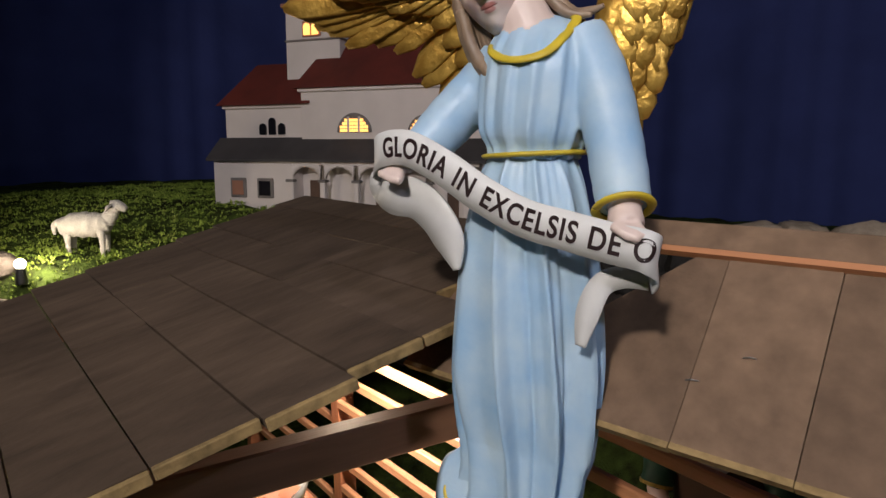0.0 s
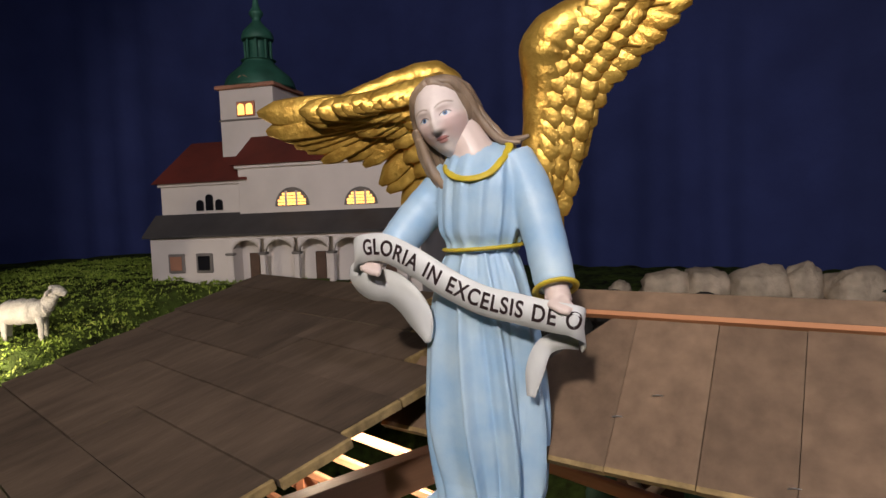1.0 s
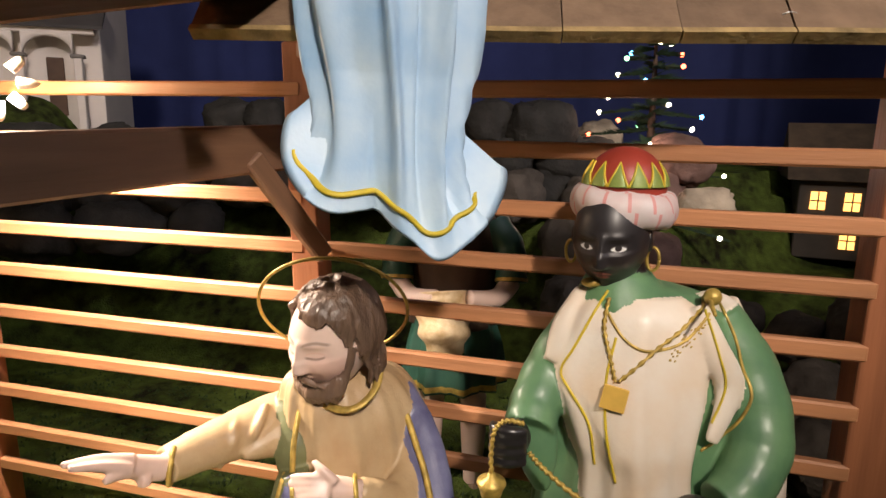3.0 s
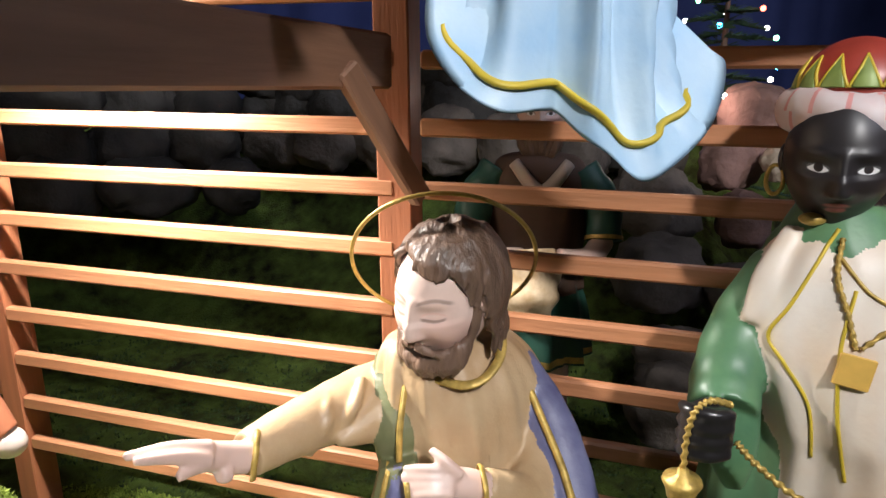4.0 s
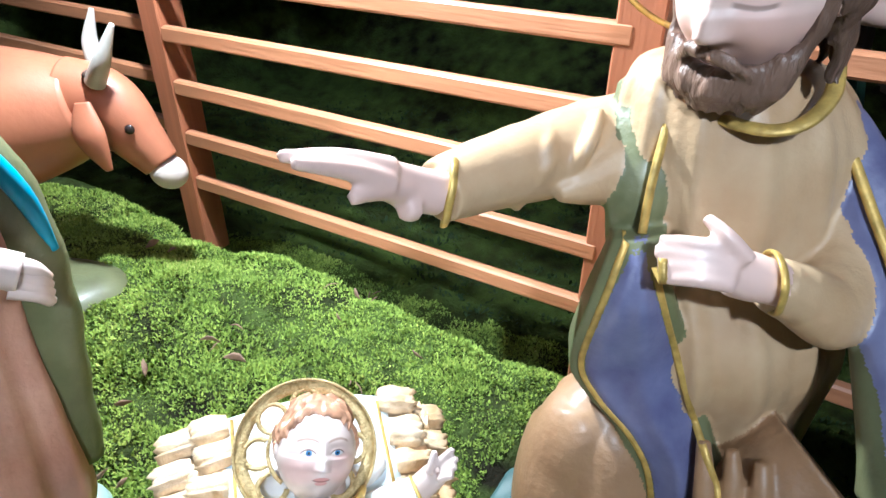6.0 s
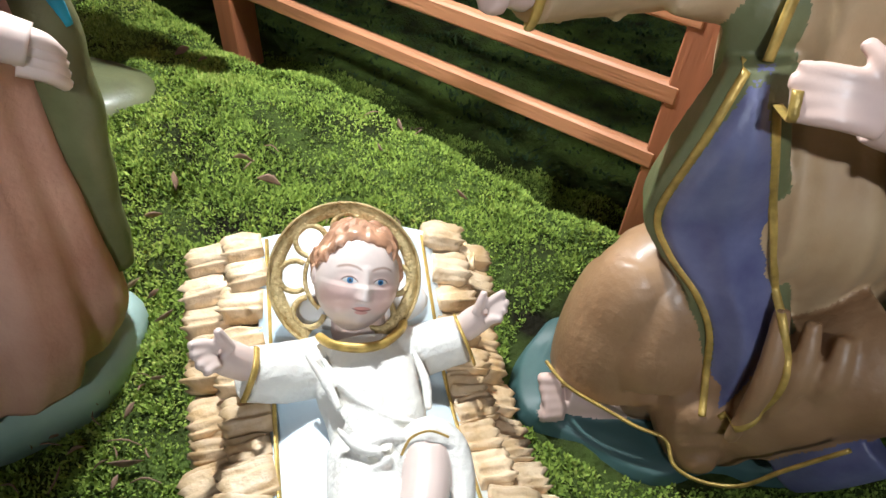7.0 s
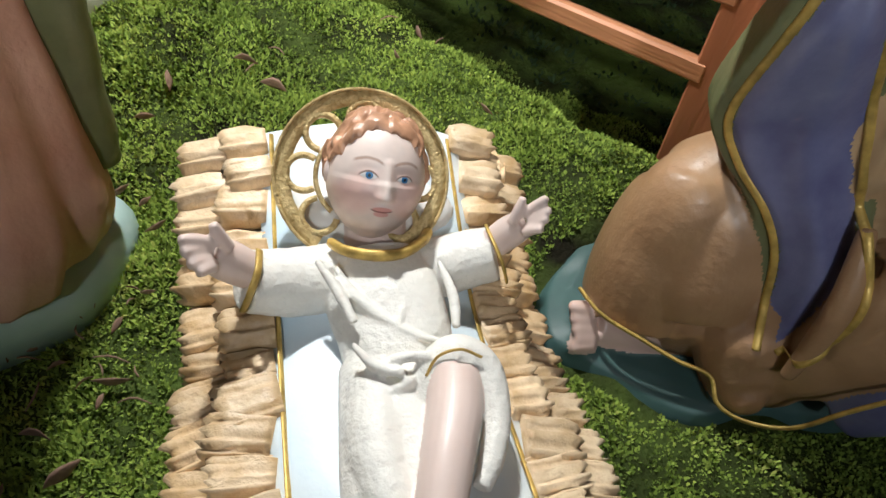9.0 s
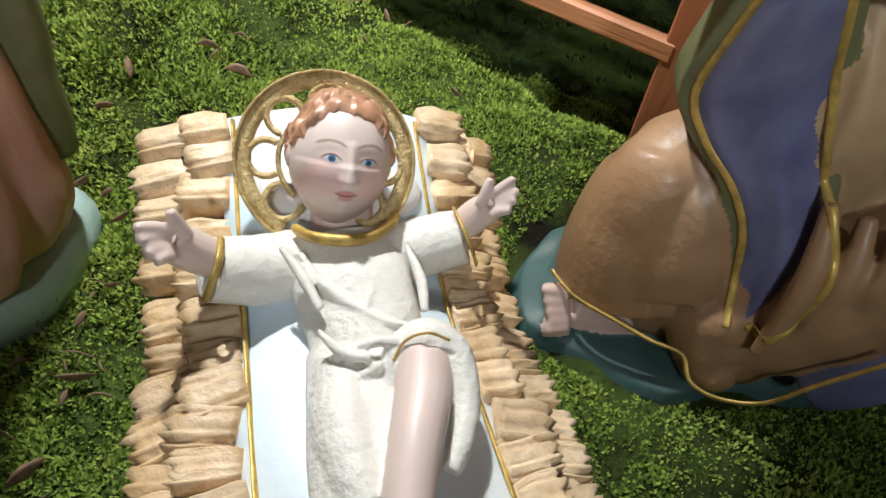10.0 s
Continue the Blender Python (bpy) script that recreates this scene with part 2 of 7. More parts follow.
def face_paint(name, c, s, turn, skin, lip, iris, brow, blush, closed=False, hood=0.0):
    """Painted face on a head at c, s high, turned by degrees: the features are drawn in the head's own units."""
    m = bpy.data.materials.new(name)
    m.use_nodes = True
    n, l = m.node_tree.nodes, m.node_tree.links
    b = n["Principled BSDF"]
    b.inputs["Roughness"].default_value, b.inputs["Coat Weight"].default_value, b.inputs["Coat Roughness"].default_value = 0.42, 0.12, 0.3
    co, mp, sp = n.new("ShaderNodeTexCoord"), n.new("ShaderNodeMapping"), n.new("ShaderNodeSeparateXYZ")
    mp.vector_type = "TEXTURE"
    mp.inputs["Location"].default_value = c
    mp.inputs["Rotation"].default_value = [radians(a) for a in turn]
    mp.inputs["Scale"].default_value = (s, s, s)
    l.new(co.outputs["Object"], mp.inputs["Vector"])
    wob = n.new("ShaderNodeTexNoise")
    wob.inputs["Scale"].default_value, wob.inputs["Detail"].default_value = 9, 3
    l.new(mp.outputs[0], wob.inputs["Vector"])
    l.new(mp.outputs[0], sp.inputs[0])

    def op(kind, a, b2=0.0, c2=0.0):
        q = n.new("ShaderNodeMath")
        q.operation = kind
        for i, v in enumerate((a, b2, c2)):
            if isinstance(v, (int, float)):
                q.inputs[i].default_value = v
            else:
                l.new(v, q.inputs[i])
        return q.outputs[0]

    x = op("ABSOLUTE", sp.outputs[0])
    z = op("MULTIPLY_ADD", op("SUBTRACT", wob.outputs["Fac"], 0.5), 0.016, sp.outputs[2])

    def soft(v, a, b2):
        q = n.new("ShaderNodeMapRange")
        q.interpolation_type = "SMOOTHSTEP"
        q.inputs["From Min"].default_value, q.inputs["From Max"].default_value = a, b2
        l.new(v, q.inputs["Value"])
        return q.outputs[0]

    front = soft(op("MULTIPLY", sp.outputs[1], -1.0), 0.10, 0.18)

    def disc(cx, cz, wx, wz, edge):
        a, b2 = op("DIVIDE", op("SUBTRACT", x, cx), wx), op("DIVIDE", op("SUBTRACT", z, cz), wz)
        return soft(op("MULTIPLY", op("ADD", op("MULTIPLY", a, a), op("MULTIPLY", b2, b2)), -1.0), -1.0 - edge, -1.0 + edge)

    def line(cx, cz, bend, half, wid, edge=0.5):
        a = op("SUBTRACT", x, cx)
        y0 = op("MULTIPLY_ADD", op("MULTIPLY", a, a), bend, cz)
        v = op("ABSOLUTE", op("SUBTRACT", z, y0))
        return op("MULTIPLY", soft(op("MULTIPLY", v, -1.0), -wid * (1 + edge), -wid * (1 - edge)), soft(op("MULTIPLY", op("ABSOLUTE", a), -1.0), -half * 1.15, -half * 0.8))

    col = None
    last = n.new("ShaderNodeRGB")
    last.outputs[0].default_value = (*skin, 1)
    col = last.outputs[0]

    def lay(mask, colour, amount=1.0):
        nonlocal col
        mx = n.new("ShaderNodeMix")
        mx.data_type = "RGBA"
        l.new(op("MULTIPLY", op("MULTIPLY", mask, front), amount), mx.inputs["Factor"])
        l.new(col, mx.inputs["A"])
        mx.inputs["B"].default_value = (*colour, 1)
        col = mx.outputs["Result"]

    lay(soft(wob.outputs["Fac"], 0.35, 0.75), tuple(v * 0.86 for v in skin), 0.6)
    lay(disc(0.20, -0.13, 0.15, 0.14, 0.9), blush, 0.55)
    lay(disc(0.14, 0.055, 0.11, 0.07, 0.8), blush, 0.15)
    lay(disc(0.0, -0.214, 0.075, 0.022, 0.35), lip, 0.75)
    lay(disc(0.0, -0.250, 0.058, 0.024, 0.40), lip, 0.65)
    lay(line(0.0, -0.230, 1.2, 0.085, 0.006), tuple(v * 0.35 for v in lip), 0.8)
    if closed:
        lay(line(0.14, 0.006, 2.5, 0.075, 0.010), brow, 0.75)
        lay(line(0.14, 0.060, -3.0, 0.075, 0.007), blush, 0.6)
    else:
        eye = disc(0.138, 0.032, 0.062, 0.027, 0.18)
        lay(disc(0.138, 0.036, 0.070, 0.033, 0.3), tuple(v * 0.7 for v in blush), 0.35)
        lay(eye, (0.72, 0.71, 0.70))
        lay(op("MULTIPLY", eye, disc(0.136, 0.036 + hood, 0.027, 0.027, 0.15)), iris)
        lay(op("MULTIPLY", eye, disc(0.136, 0.036 + hood, 0.012, 0.012, 0.2)), (0.01, 0.01, 0.012))
        lay(line(0.138, 0.060, -7.0, 0.07, 0.007), tuple(v * 0.5 for v in brow), 0.9)
    lay(line(0.145, 0.155, -2.6, 0.105, 0.011, 0.7), brow, 0.7)
    l.new(col, b.inputs["Base Color"])
    MATS[name] = m
    return m


def fuse(bm, voxel, rounds=2):
    """Melt the forms of a bmesh into one skin, as carved from one block; each face keeps the paint nearest to it."""
    bmesh.ops.recalc_face_normals(bm, faces=bm.faces)
    bm.faces.ensure_lookup_table()
    me = bpy.data.meshes.new("melt")
    bm.to_mesh(me)
    tree = BVHTree.FromBMesh(bm)
    tmp = new("melt", me)
    md = tmp.modifiers.new("melt", "REMESH")
    md.mode, md.voxel_size = "VOXEL", voxel
    bpy.context.view_layer.update()
    me2 = bpy.data.meshes.new_from_object(tmp.evaluated_get(bpy.context.evaluated_depsgraph_get()))
    bpy.data.objects.remove(tmp)
    out = bmesh.new()
    out.from_mesh(me2)
    for k in range(rounds):
        bmesh.ops.smooth_vert(out, verts=out.verts, factor=0.5, use_axis_x=True, use_axis_y=True, use_axis_z=True)
    for f in out.faces:
        f.material_index = bm.faces[tree.find_nearest(f.calc_center_median())[2]].material_index
        f.smooth = True
    bm.free()
    return out


# darker copy of the moss: the shade behind the slats is in its colour
leafy("moss_shaded", [(0.0, (0.012, 0.022, 0.008)), (0.35, (0.02, 0.038, 0.012)), (0.7, (0.03, 0.055, 0.016)), (1.0, (0.05, 0.075, 0.022))])

# ---- shaping helpers ----


def smooth_rows(rows, n):
    """Catmull-Rom rows through the given rows, n in all."""
    a = np.array(rows, float)
    k = len(a)
    if k < 3:
        return np.array([a[0] + (a[-1] - a[0]) * i / (n - 1) for i in range(n)])
    out = []
    for i in range(n):
        s = i * (k - 1) / (n - 1)
        j = min(int(s), k - 2)
        f = s - j
        p0, p1, p2, p3 = a[max(j - 1, 0)], a[j], a[j + 1], a[min(j + 2, k - 1)]
        out.append(0.5 * (2 * p1 + (p2 - p0) * f + (2 * p0 - 5 * p1 + 4 * p2 - p3) * f * f + (3 * p1 - p0 - 3 * p2 + p3) * f ** 3))
    return np.array(out)


def skin_rings(bm, rings, mi, caps=True):
    """Faces between rings of equal count; mi is an index or a function of the ring and the column."""
    vs = [[bm.verts.new(p) for p in r] for r in rings]
    n = len(vs[0])
    for i in range(len(vs) - 1):
        for j in range(n):
            f = bm.faces.new((vs[i][j], vs[i][(j + 1) % n], vs[i + 1][(j + 1) % n], vs[i + 1][j]))
            f.smooth = True
            f.material_index = mi(i / (len(vs) - 1), j / n) if callable(mi) else mi
    if caps:
        for r, flip, tt in ((vs[0], True, 0.0), (vs[-1], False, 1.0)):
            f = bm.faces.new(r[::-1] if flip else r)
            f.smooth = True
            f.material_index = mi(tt, 0.0) if callable(mi) else mi


def robe(bm, secs, mi, n=56, m=44, folds=7, amp=0.05, ph=0.0, lo=0.0, twist=1.2):
    """Cloth body over level rings; rows of (x, y, z, rx, ry). Folds grow towards the last row."""
    rows = smooth_rows(secs, m)
    rings = []
    for i, (x, y, z, rx, ry) in enumerate(rows.tolist()):
        t = i / (m - 1)
        g = lo + (1 - lo) * t
        ring = []
        for j in range(n):
            a = 2 * math.pi * j / n
            w = math.sin(folds * a + ph + twist * math.sin(2.3 * t + ph)) + 0.55 * math.sin((2 * folds + 1) * a + 1.7 * ph + 2 * t)
            w = (abs(w) ** 0.8) * (1 if w > 0 else -1)
            k = 1 + amp * g * w
            ring.append((x + rx * k * math.cos(a), y + ry * k * math.sin(a), z))
        rings.append(ring)
    skin_rings(bm, rings, mi)


def limb(bm, pts, radii, mi, n=14, m=None, wrinkle=0.0, flat=1.0, ph=0.0, to=None):
    """A round, tapering form along points; radii in step with them; flat squeezes it across, along the direction to."""
    m = m or 6 * len(pts)
    rows = smooth_rows([(*p, r) for p, r in zip(pts, radii)], m)
    rings, up = [], None
    for i, (x, y, z, r) in enumerate(rows.tolist()):
        a, b = rows[max(i - 1, 0)][:3], rows[min(i + 1, m - 1)][:3]
        d = Vector(b) - Vector(a)
        d.normalize()
        if up is None:
            up = d.cross(Vector((0.13, 0.97, 0.2))).normalized()
        side = d.cross(up).normalized()
        if to is not None:
            side = Vector(to)
            side = (side - side.dot(d) * d).normalized()
        up = side.cross(d).normalized()
        ring = []
        for j in range(n):
            an = 2 * math.pi * j / n
            k = 1 + wrinkle * math.sin(i * 1.3 + 2.2 * math.sin(an + ph) + ph)
            ring.append(Vector((x, y, z)) + r * k * (math.cos(an) * up + flat * math.sin(an) * side))
        rings.append(ring)
    skin_rings(bm, rings, mi)


def ball(bm, c, r, mi, rot=None, u=18, v=12, shape=None):
    """An ellipsoid at c with radii r, turned by rot (degrees); shape moves its unit points."""
    r = (r, r, r) if isinstance(r, (int, float)) else r
    R = Euler([radians(a) for a in (rot or (0, 0, 0))]).to_matrix()
    rings = []
    for i in range(v + 1):
        th = math.pi * (0.02 + 0.96 * i / v)
        ring = []
        for j in range(u):
            a = -2 * math.pi * j / u
            p = Vector((math.sin(th) * math.cos(a), math.sin(th) * math.sin(a), math.cos(th)))
            if shape:
                p = shape(p)
            ring.append(Vector(c) + R @ Vector((p.x * r[0], p.y * r[1], p.z * r[2])))
        rings.append(ring)
    skin_rings(bm, rings, mi)


def box(bm, c, s, mi=0, rot=None, bevel=0.0, at=None):
    """A block at c with full sizes s, its edges taken off by bevel."""
    R = Euler([radians(a) for a in (rot or (0, 0, 0))]).to_matrix()
    hx, hy, hz = (a / 2 for a in s)
    b = min(bevel, hx * 0.9, hy * 0.9, hz * 0.9)
    if not b:
        ps = [(x, y, z) for z in (-hz, hz) for x, y in ((-hx, -hy), (hx, -hy), (hx, hy), (-hx, hy))]
        v = [bm.verts.new(Vector(c) + R @ Vector(p)) for p in ps]
        quads = ((3, 2, 1, 0), (4, 5, 6, 7), (0, 1, 5, 4), (1, 2, 6, 5), (2, 3, 7, 6), (3, 0, 4, 7))
        fs = [bm.faces.new([v[i] for i in q]) for q in quads]
    else:
        rings = []
        for z, k in ((-hz, b), (-hz + b, 0), (hz - b, 0), (hz, b)):
            x, y = hx - k, hy - k
            e = b * 0.9
            rings.append([(x - e, -y), (x, -y + e), (x, y - e), (x - e, y), (-x + e, y), (-x, y - e), (-x, -y + e), (-x + e, -y)])
            rings[-1] = [bm.verts.new(Vector(c) + R @ Vector((p[0], p[1], z))) for p in rings[-1]]
        fs = [bm.faces.new(rings[0][::-1]), bm.faces.new(rings[-1])]
        for i in range(3):
            for j in range(8):
                fs.append(bm.faces.new((rings[i][j], rings[i][(j + 1) % 8], rings[i + 1][(j + 1) % 8], rings[i + 1][j])))
    for f in fs:
        f.material_index = mi
    return fs


def prism(bm, outline, a, b, mi=0):
    """A solid between the outline moved by a and the outline moved by b."""
    lo = [bm.verts.new(Vector(p) + Vector(a)) for p in outline]
    hi = [bm.verts.new(Vector(p) + Vector(b)) for p in outline]
    n = len(lo)
    fs = [bm.faces.new(lo[::-1]), bm.faces.new(hi)] + [bm.faces.new((lo[i], lo[(i + 1) % n], hi[(i + 1) % n], hi[i])) for i in range(n)]
    for f in fs:
        f.material_index = mi
    return fs


def make(name, bm, mats, m=None, fix=True):
    if fix:
        bmesh.ops.recalc_face_normals(bm, faces=bm.faces)
    me = bpy.data.meshes.new(name)
    bm.to_mesh(me)
    bm.free()
    for x in ([mats] if isinstance(mats, str) else mats):
        me.materials.append(MATS[x])
    ob = new(name, me)
    if m is not None:
        ob.matrix_world = m
    return ob


def part(name, bm, mats, parent, label="", m=None):
    ob = make(name, bm, mats)
    if m is not None:
        ob.matrix_basis = m
    ob.parent = parent
    if label:
        ob["label"] = label
    return ob


def empty(name, m=None):
    ob = new(name)
    if m is not None:
        ob.matrix_world = m
    return ob

# ---- setting ----
FENCE = Vector((0.75, -0.66, 0)).normalized()
BACK = Vector((0.66, 0.75, 0)).normalized()


def past_fence(x, y):
    return (x - 0.15) * BACK.x + (y - 1.03) * BACK.y


def past_moss(x, y):
    """Distance beyond the rim of the bright moss, which runs a little before the slats."""
    return (x + 0.30) * 0.637 + (y - 1.396) * 0.771 + 0.025 + 0.012 * math.sin(19 * x + 1)


def ease(k):
    k = max(0.0, min(1.0, k))
    return k * k * (3 - 2 * k)


def ground_z(x, y):
    """Height of the mossy ground: level round the crib, a low mound before the slats, a hill behind."""
    z = 0.092 + 0.055 * ease((y - 0.86) / 0.30) + 0.012 * ease((-0.2 - x) / 0.2)
    z -= 0.085 * ease((past_moss(x, y) + 0.02) / 0.07)
    d = past_fence(x, y)
    k = ease((d - 0.62) / 0.85)
    z = z * (1 - k) + 0.64 * k
    z -= 0.32 * ease((x - 1.15) / 0.3) * ease((1.80 - y) / 0.25)
    if x < -0.95:
        u, v = ease((-0.95 - x) / 0.45), ease((y - 1.25) / 0.75)
        z = max(z, (0.735 + 0.15 * ease((y - 2.1) / 0.9)) * u * v)
    z = max(z, 0.86 * ease((y - 2.2) / 0.6) * ease((0.2 - x) / 0.6))
    return z + 0.006 * math.sin(9 * x + 2) * math.cos(8 * y)


def rough_z(x, y):
    v = Vector((x, y, 0))
    return ground_z(x, y) + 0.014 * noise.noise(v * 14) + 0.018 * noise.noise(v * 5.3) + 0.004 * noise.noise(v * 42)


def sheet(name, xs, ys, z, material):
    nx, ny = len(xs), len(ys)
    verts = [(x, y, z(x, y)) for y in ys for x in xs]
    faces = [(j * nx + i, j * nx + i + 1, (j + 1) * nx + i + 1, (j + 1) * nx + i) for j in range(ny - 1) for i in range(nx - 1)]
    me = bpy.data.meshes.new(name)
    me.from_pydata(verts, [], faces)
    me.polygons.foreach_set("use_smooth", [True] * len(faces))
    me.materials.append(MATS[material])
    return new(name, me)


def stretch_axis(a, b, c, d, fine, coarse):
    out, v = [], a
    while v < d + 1e-6:
        out.append(v)
        v += fine if b <= v < c else coarse
    return out


ground = sheet("ground", stretch_axis(-4.8, -0.75, 0.9, 4.8, 0.0125, 0.09), stretch_axis(-2.4, 0.45, 1.7, 7.2, 0.0125, 0.09), rough_z, "moss_soil")
tagged(ground, "moss-covered earth banked round the crib and rising behind", "ground", kind="structure")

# hall round the crib: curtains of dark blue cloth, floor, ceiling and a rear wall
bm = bmesh.new()
line = smooth_rows([(-4.6, -2.4), (-4.4, 1.5), (-3.7, 4.6), (-1.8, 6.2), (0.6, 5.6), (2.6, 4.4), (4.0, 2.6), (4.5, 0.4), (4.6, -2.4)], 420)
rings = []
for i, (x, y) in enumerate(line.tolist()):
    k = (0.045 * math.sin(i * 0.31 + 2.6 * math.sin(i * 0.083)) + 0.03 * math.sin(i * 0.93 + 1.9 * math.sin(i * 0.21))) * (0.35 + 0.65 * math.sin(i * 0.037) ** 2)
    dx, dy = x, y - 1
    L = math.hypot(dx, dy)
    rings.append([(x + dx / L * k * (1.15 - 0.12 * h), y + dy / L * k * (1.15 - 0.12 * h), -0.3 + 0.52 * h) for h in range(9)])
vs = [[bm.verts.new(p) for p in r] for r in rings]
for i in range(len(vs) - 1):
    for j in range(8):
        bm.faces.new((vs[i][j], vs[i + 1][j], vs[i + 1][j + 1], vs[i][j + 1])).smooth = True
curtain = make("backdrop", bm, "curtain", fix=False)
tagged(curtain, "dark blue cloth curtain hanging in folds behind the scene", "curtain", kind="structure")
mat("hall_wall", (0.10, 0.095, 0.09), 0.9, vary=0.1, scale=2)
for nm, c, s in (("wall_south", (0, -2.6, 1.8), (9.6, 0.2, 4.4)), ("ceiling", (0, 2, 4.05), (9.6, 10, 0.2)), ("floor", (0, 2, -0.45), (9.6, 10, 0.2))):
    bm = bmesh.new()
    box(bm, c, s)
    tagged(make(nm, bm, "hall_wall"), "plain dark hall " + nm.split("_")[0], nm.split("_")[0], kind="structure")

# ---- the stable ----
stable = empty("stable", pose(0.12, 0.98, 0.08))
tagged(stable, "open wooden stable with slatted walls and board roofs", "stable")
STAB = stable.matrix_world.inverted()


def bar(name, a, b, w, h, material, parent=None, roll=0.0, bevel=0.0025, label=""):
    """A squared timber from a to b, w wide and h high."""
    a, b = Vector(a), Vector(b)
    d = b - a
    L = d.length
    bm = bmesh.new()
    box(bm, (0, 0, 0), (L, w, h), bevel=bevel)
    x = d.normalized()
    y = Vector((0, 0, 1)).cross(x)
    y = y.normalized() if y.length > 1e-4 else Vector((0, 1, 0))
    m = Matrix((x, y, x.cross(y))).transposed().to_4x4()
    m = Matrix.Translation((a + b) / 2) @ m @ pose(0, 0, 0, roll)
    return part(name, bm, material, parent or stable, label, STAB @ m if parent is None else m)


def post(x, y, z0, z1, turn, w=0.036, d=0.042, lean=(0, 0)):
    bm = bmesh.new()
    box(bm, (0, 0, (z0 + z1) / 2), (w, d, z1 - z0), bevel=0.002)
    return part("post", bm, "post_wood", stable, "", STAB @ pose(x, y, 0, lean[0], lean[1], turn))


LP, CP, RP = Vector((-0.301, 1.423, 0)), Vector((0.170, 1.031, 0)), Vector((0.680, 0.585, 0))
LE, CL, CR, RE = Vector((-0.300, 1.396, 0)), Vector((0.140, 1.026, 0)), Vector((0.171, 1.000, 0)), Vector((0.640, 0.580, 0))
FAR = Vector((-0.75, 1.80, 0))
post(LP.x, LP.y, 0.08, 0.735, -39.6, lean=(0, -1.5))
post(CP.x, CP.y, 0.08, 0.885, -39.6, 0.040, 0.042, lean=(0, -1.2))
post(RP.x, RP.y, 0.02, 0.890, -41.8, 0.055, 0.055)
post(FAR.x, FAR.y, 0.05, 0.75, -44)
rnd = random.Random(5)
for k in range(10):
    z = 0.203 + 0.0692 * k
    for a, b in ((LE, CL), (CR, RE), (FAR, LP)):
        if k > 7 and b is LP:
            continue
        t = (b - a).normalized()
        off = 0.008 * BACK
        za, zb = rnd.uniform(-0.0015, 0.0015), rnd.uniform(-0.0015, 0.0015)
        drift = Vector((-0.00225 * k if a is LE else 0, 0, 0))
        bar("slat", a - t * 0.004 + off + drift + Vector((0, 0, z + za)), b + t * 0.006 + off + Vector((0, 0, z + zb)), 0.014, 0.0195, "slat_wood")
bar("beam", (0.128, 1.018, 0.753), (-0.45, 0.494, 0.732), 0.034, 0.055, "beam_wood", bevel=0.003)
bar("brace", (0.166, 0.992, 0.612), (0.072, 0.945, 0.742), 0.014, 0.026, "beam_wood")

# left roof: a broad, low slope of thin boards
RD, RW, RN = Vector((0.7054, 0.6625, 0.2521)), Vector((-0.6922, 0.7203, 0.0441)), Vector((-0.1524, -0.2056, 0.9667))
RLM = Matrix((RD, RW, RN)).transposed().to_4x4()
RLM.translation = Vector((-0.145, 0.550, 0.847))
roof_left = part("roof", bmesh.new(), "slab_board", stable, "low roof of dark weathered boards", STAB @ RLM)
RUN = Vector((-0.13, 0.991, 0))
STEPS = [-0.60, -0.50, -0.40, -0.30, -0.195, -0.095, 0.005, 0.105, 0.203, 0.295, 0.385, 0.47, 0.55, 0.635]
for i in range(len(STEPS) - 1):
    a, b = STEPS[i] + 0.0012, STEPS[i + 1] - 0.0012
    q0 = 0.0 + rnd.uniform(0, 0.012) + (0.018 if a > 0.2 else 0) + (0.09 if a > 0.38 else 0) + (0.08 if a > 0.46 else 0) + (0.10 if a > 0.54 else 0)
    cuts = [q0, max(q0 + 0.02, 0.395 + rnd.uniform(-0.02, 0.02)), 0.63 + rnd.uniform(-0.02, 0.02), 0.87 + 0.2 * a]
    for j in range(3):
        lo, hi = cuts[j] + (0.0012 if j else 0), cuts[j + 1]
        bm = bmesh.new()
        z = 0.0014 * ((i + 2 * j) % 3)
        prism(bm, [Vector((k, 0, 0)) + RUN * g for k, g in ((a, lo), (b, lo), (b, hi), (a, hi))], (0, 0, z - 0.011), (0, 0, z))
        part("board", bm, "slab_board", roof_left)
    bm = bmesh.new()
    e = Vector(((a + b) / 2, 0, 0)) + RUN * (q0 - 0.0035)
    box(bm, (e.x, e.y, -0.0045), (b - a, 0.007, 0.0125), rot=(0, 0, rnd.uniform(-0.8, 0.8)), bevel=0.001)
    part("edge_strip", bm, "board_edge", roof_left, "raw yellowish sawn board edge")
for y, z in ((0.10, -0.028), (0.62, -0.028)):
    bm = bmesh.new()
    box(bm, (-0.03 if y < 0.3 else 0.02, y, z), (1.05 if y < 0.3 else 1.15, 0.032, 0.030), bevel=0.002)
    part("batten", bm, "slat_wood", roof_left, "orange-brown batten under the boards")

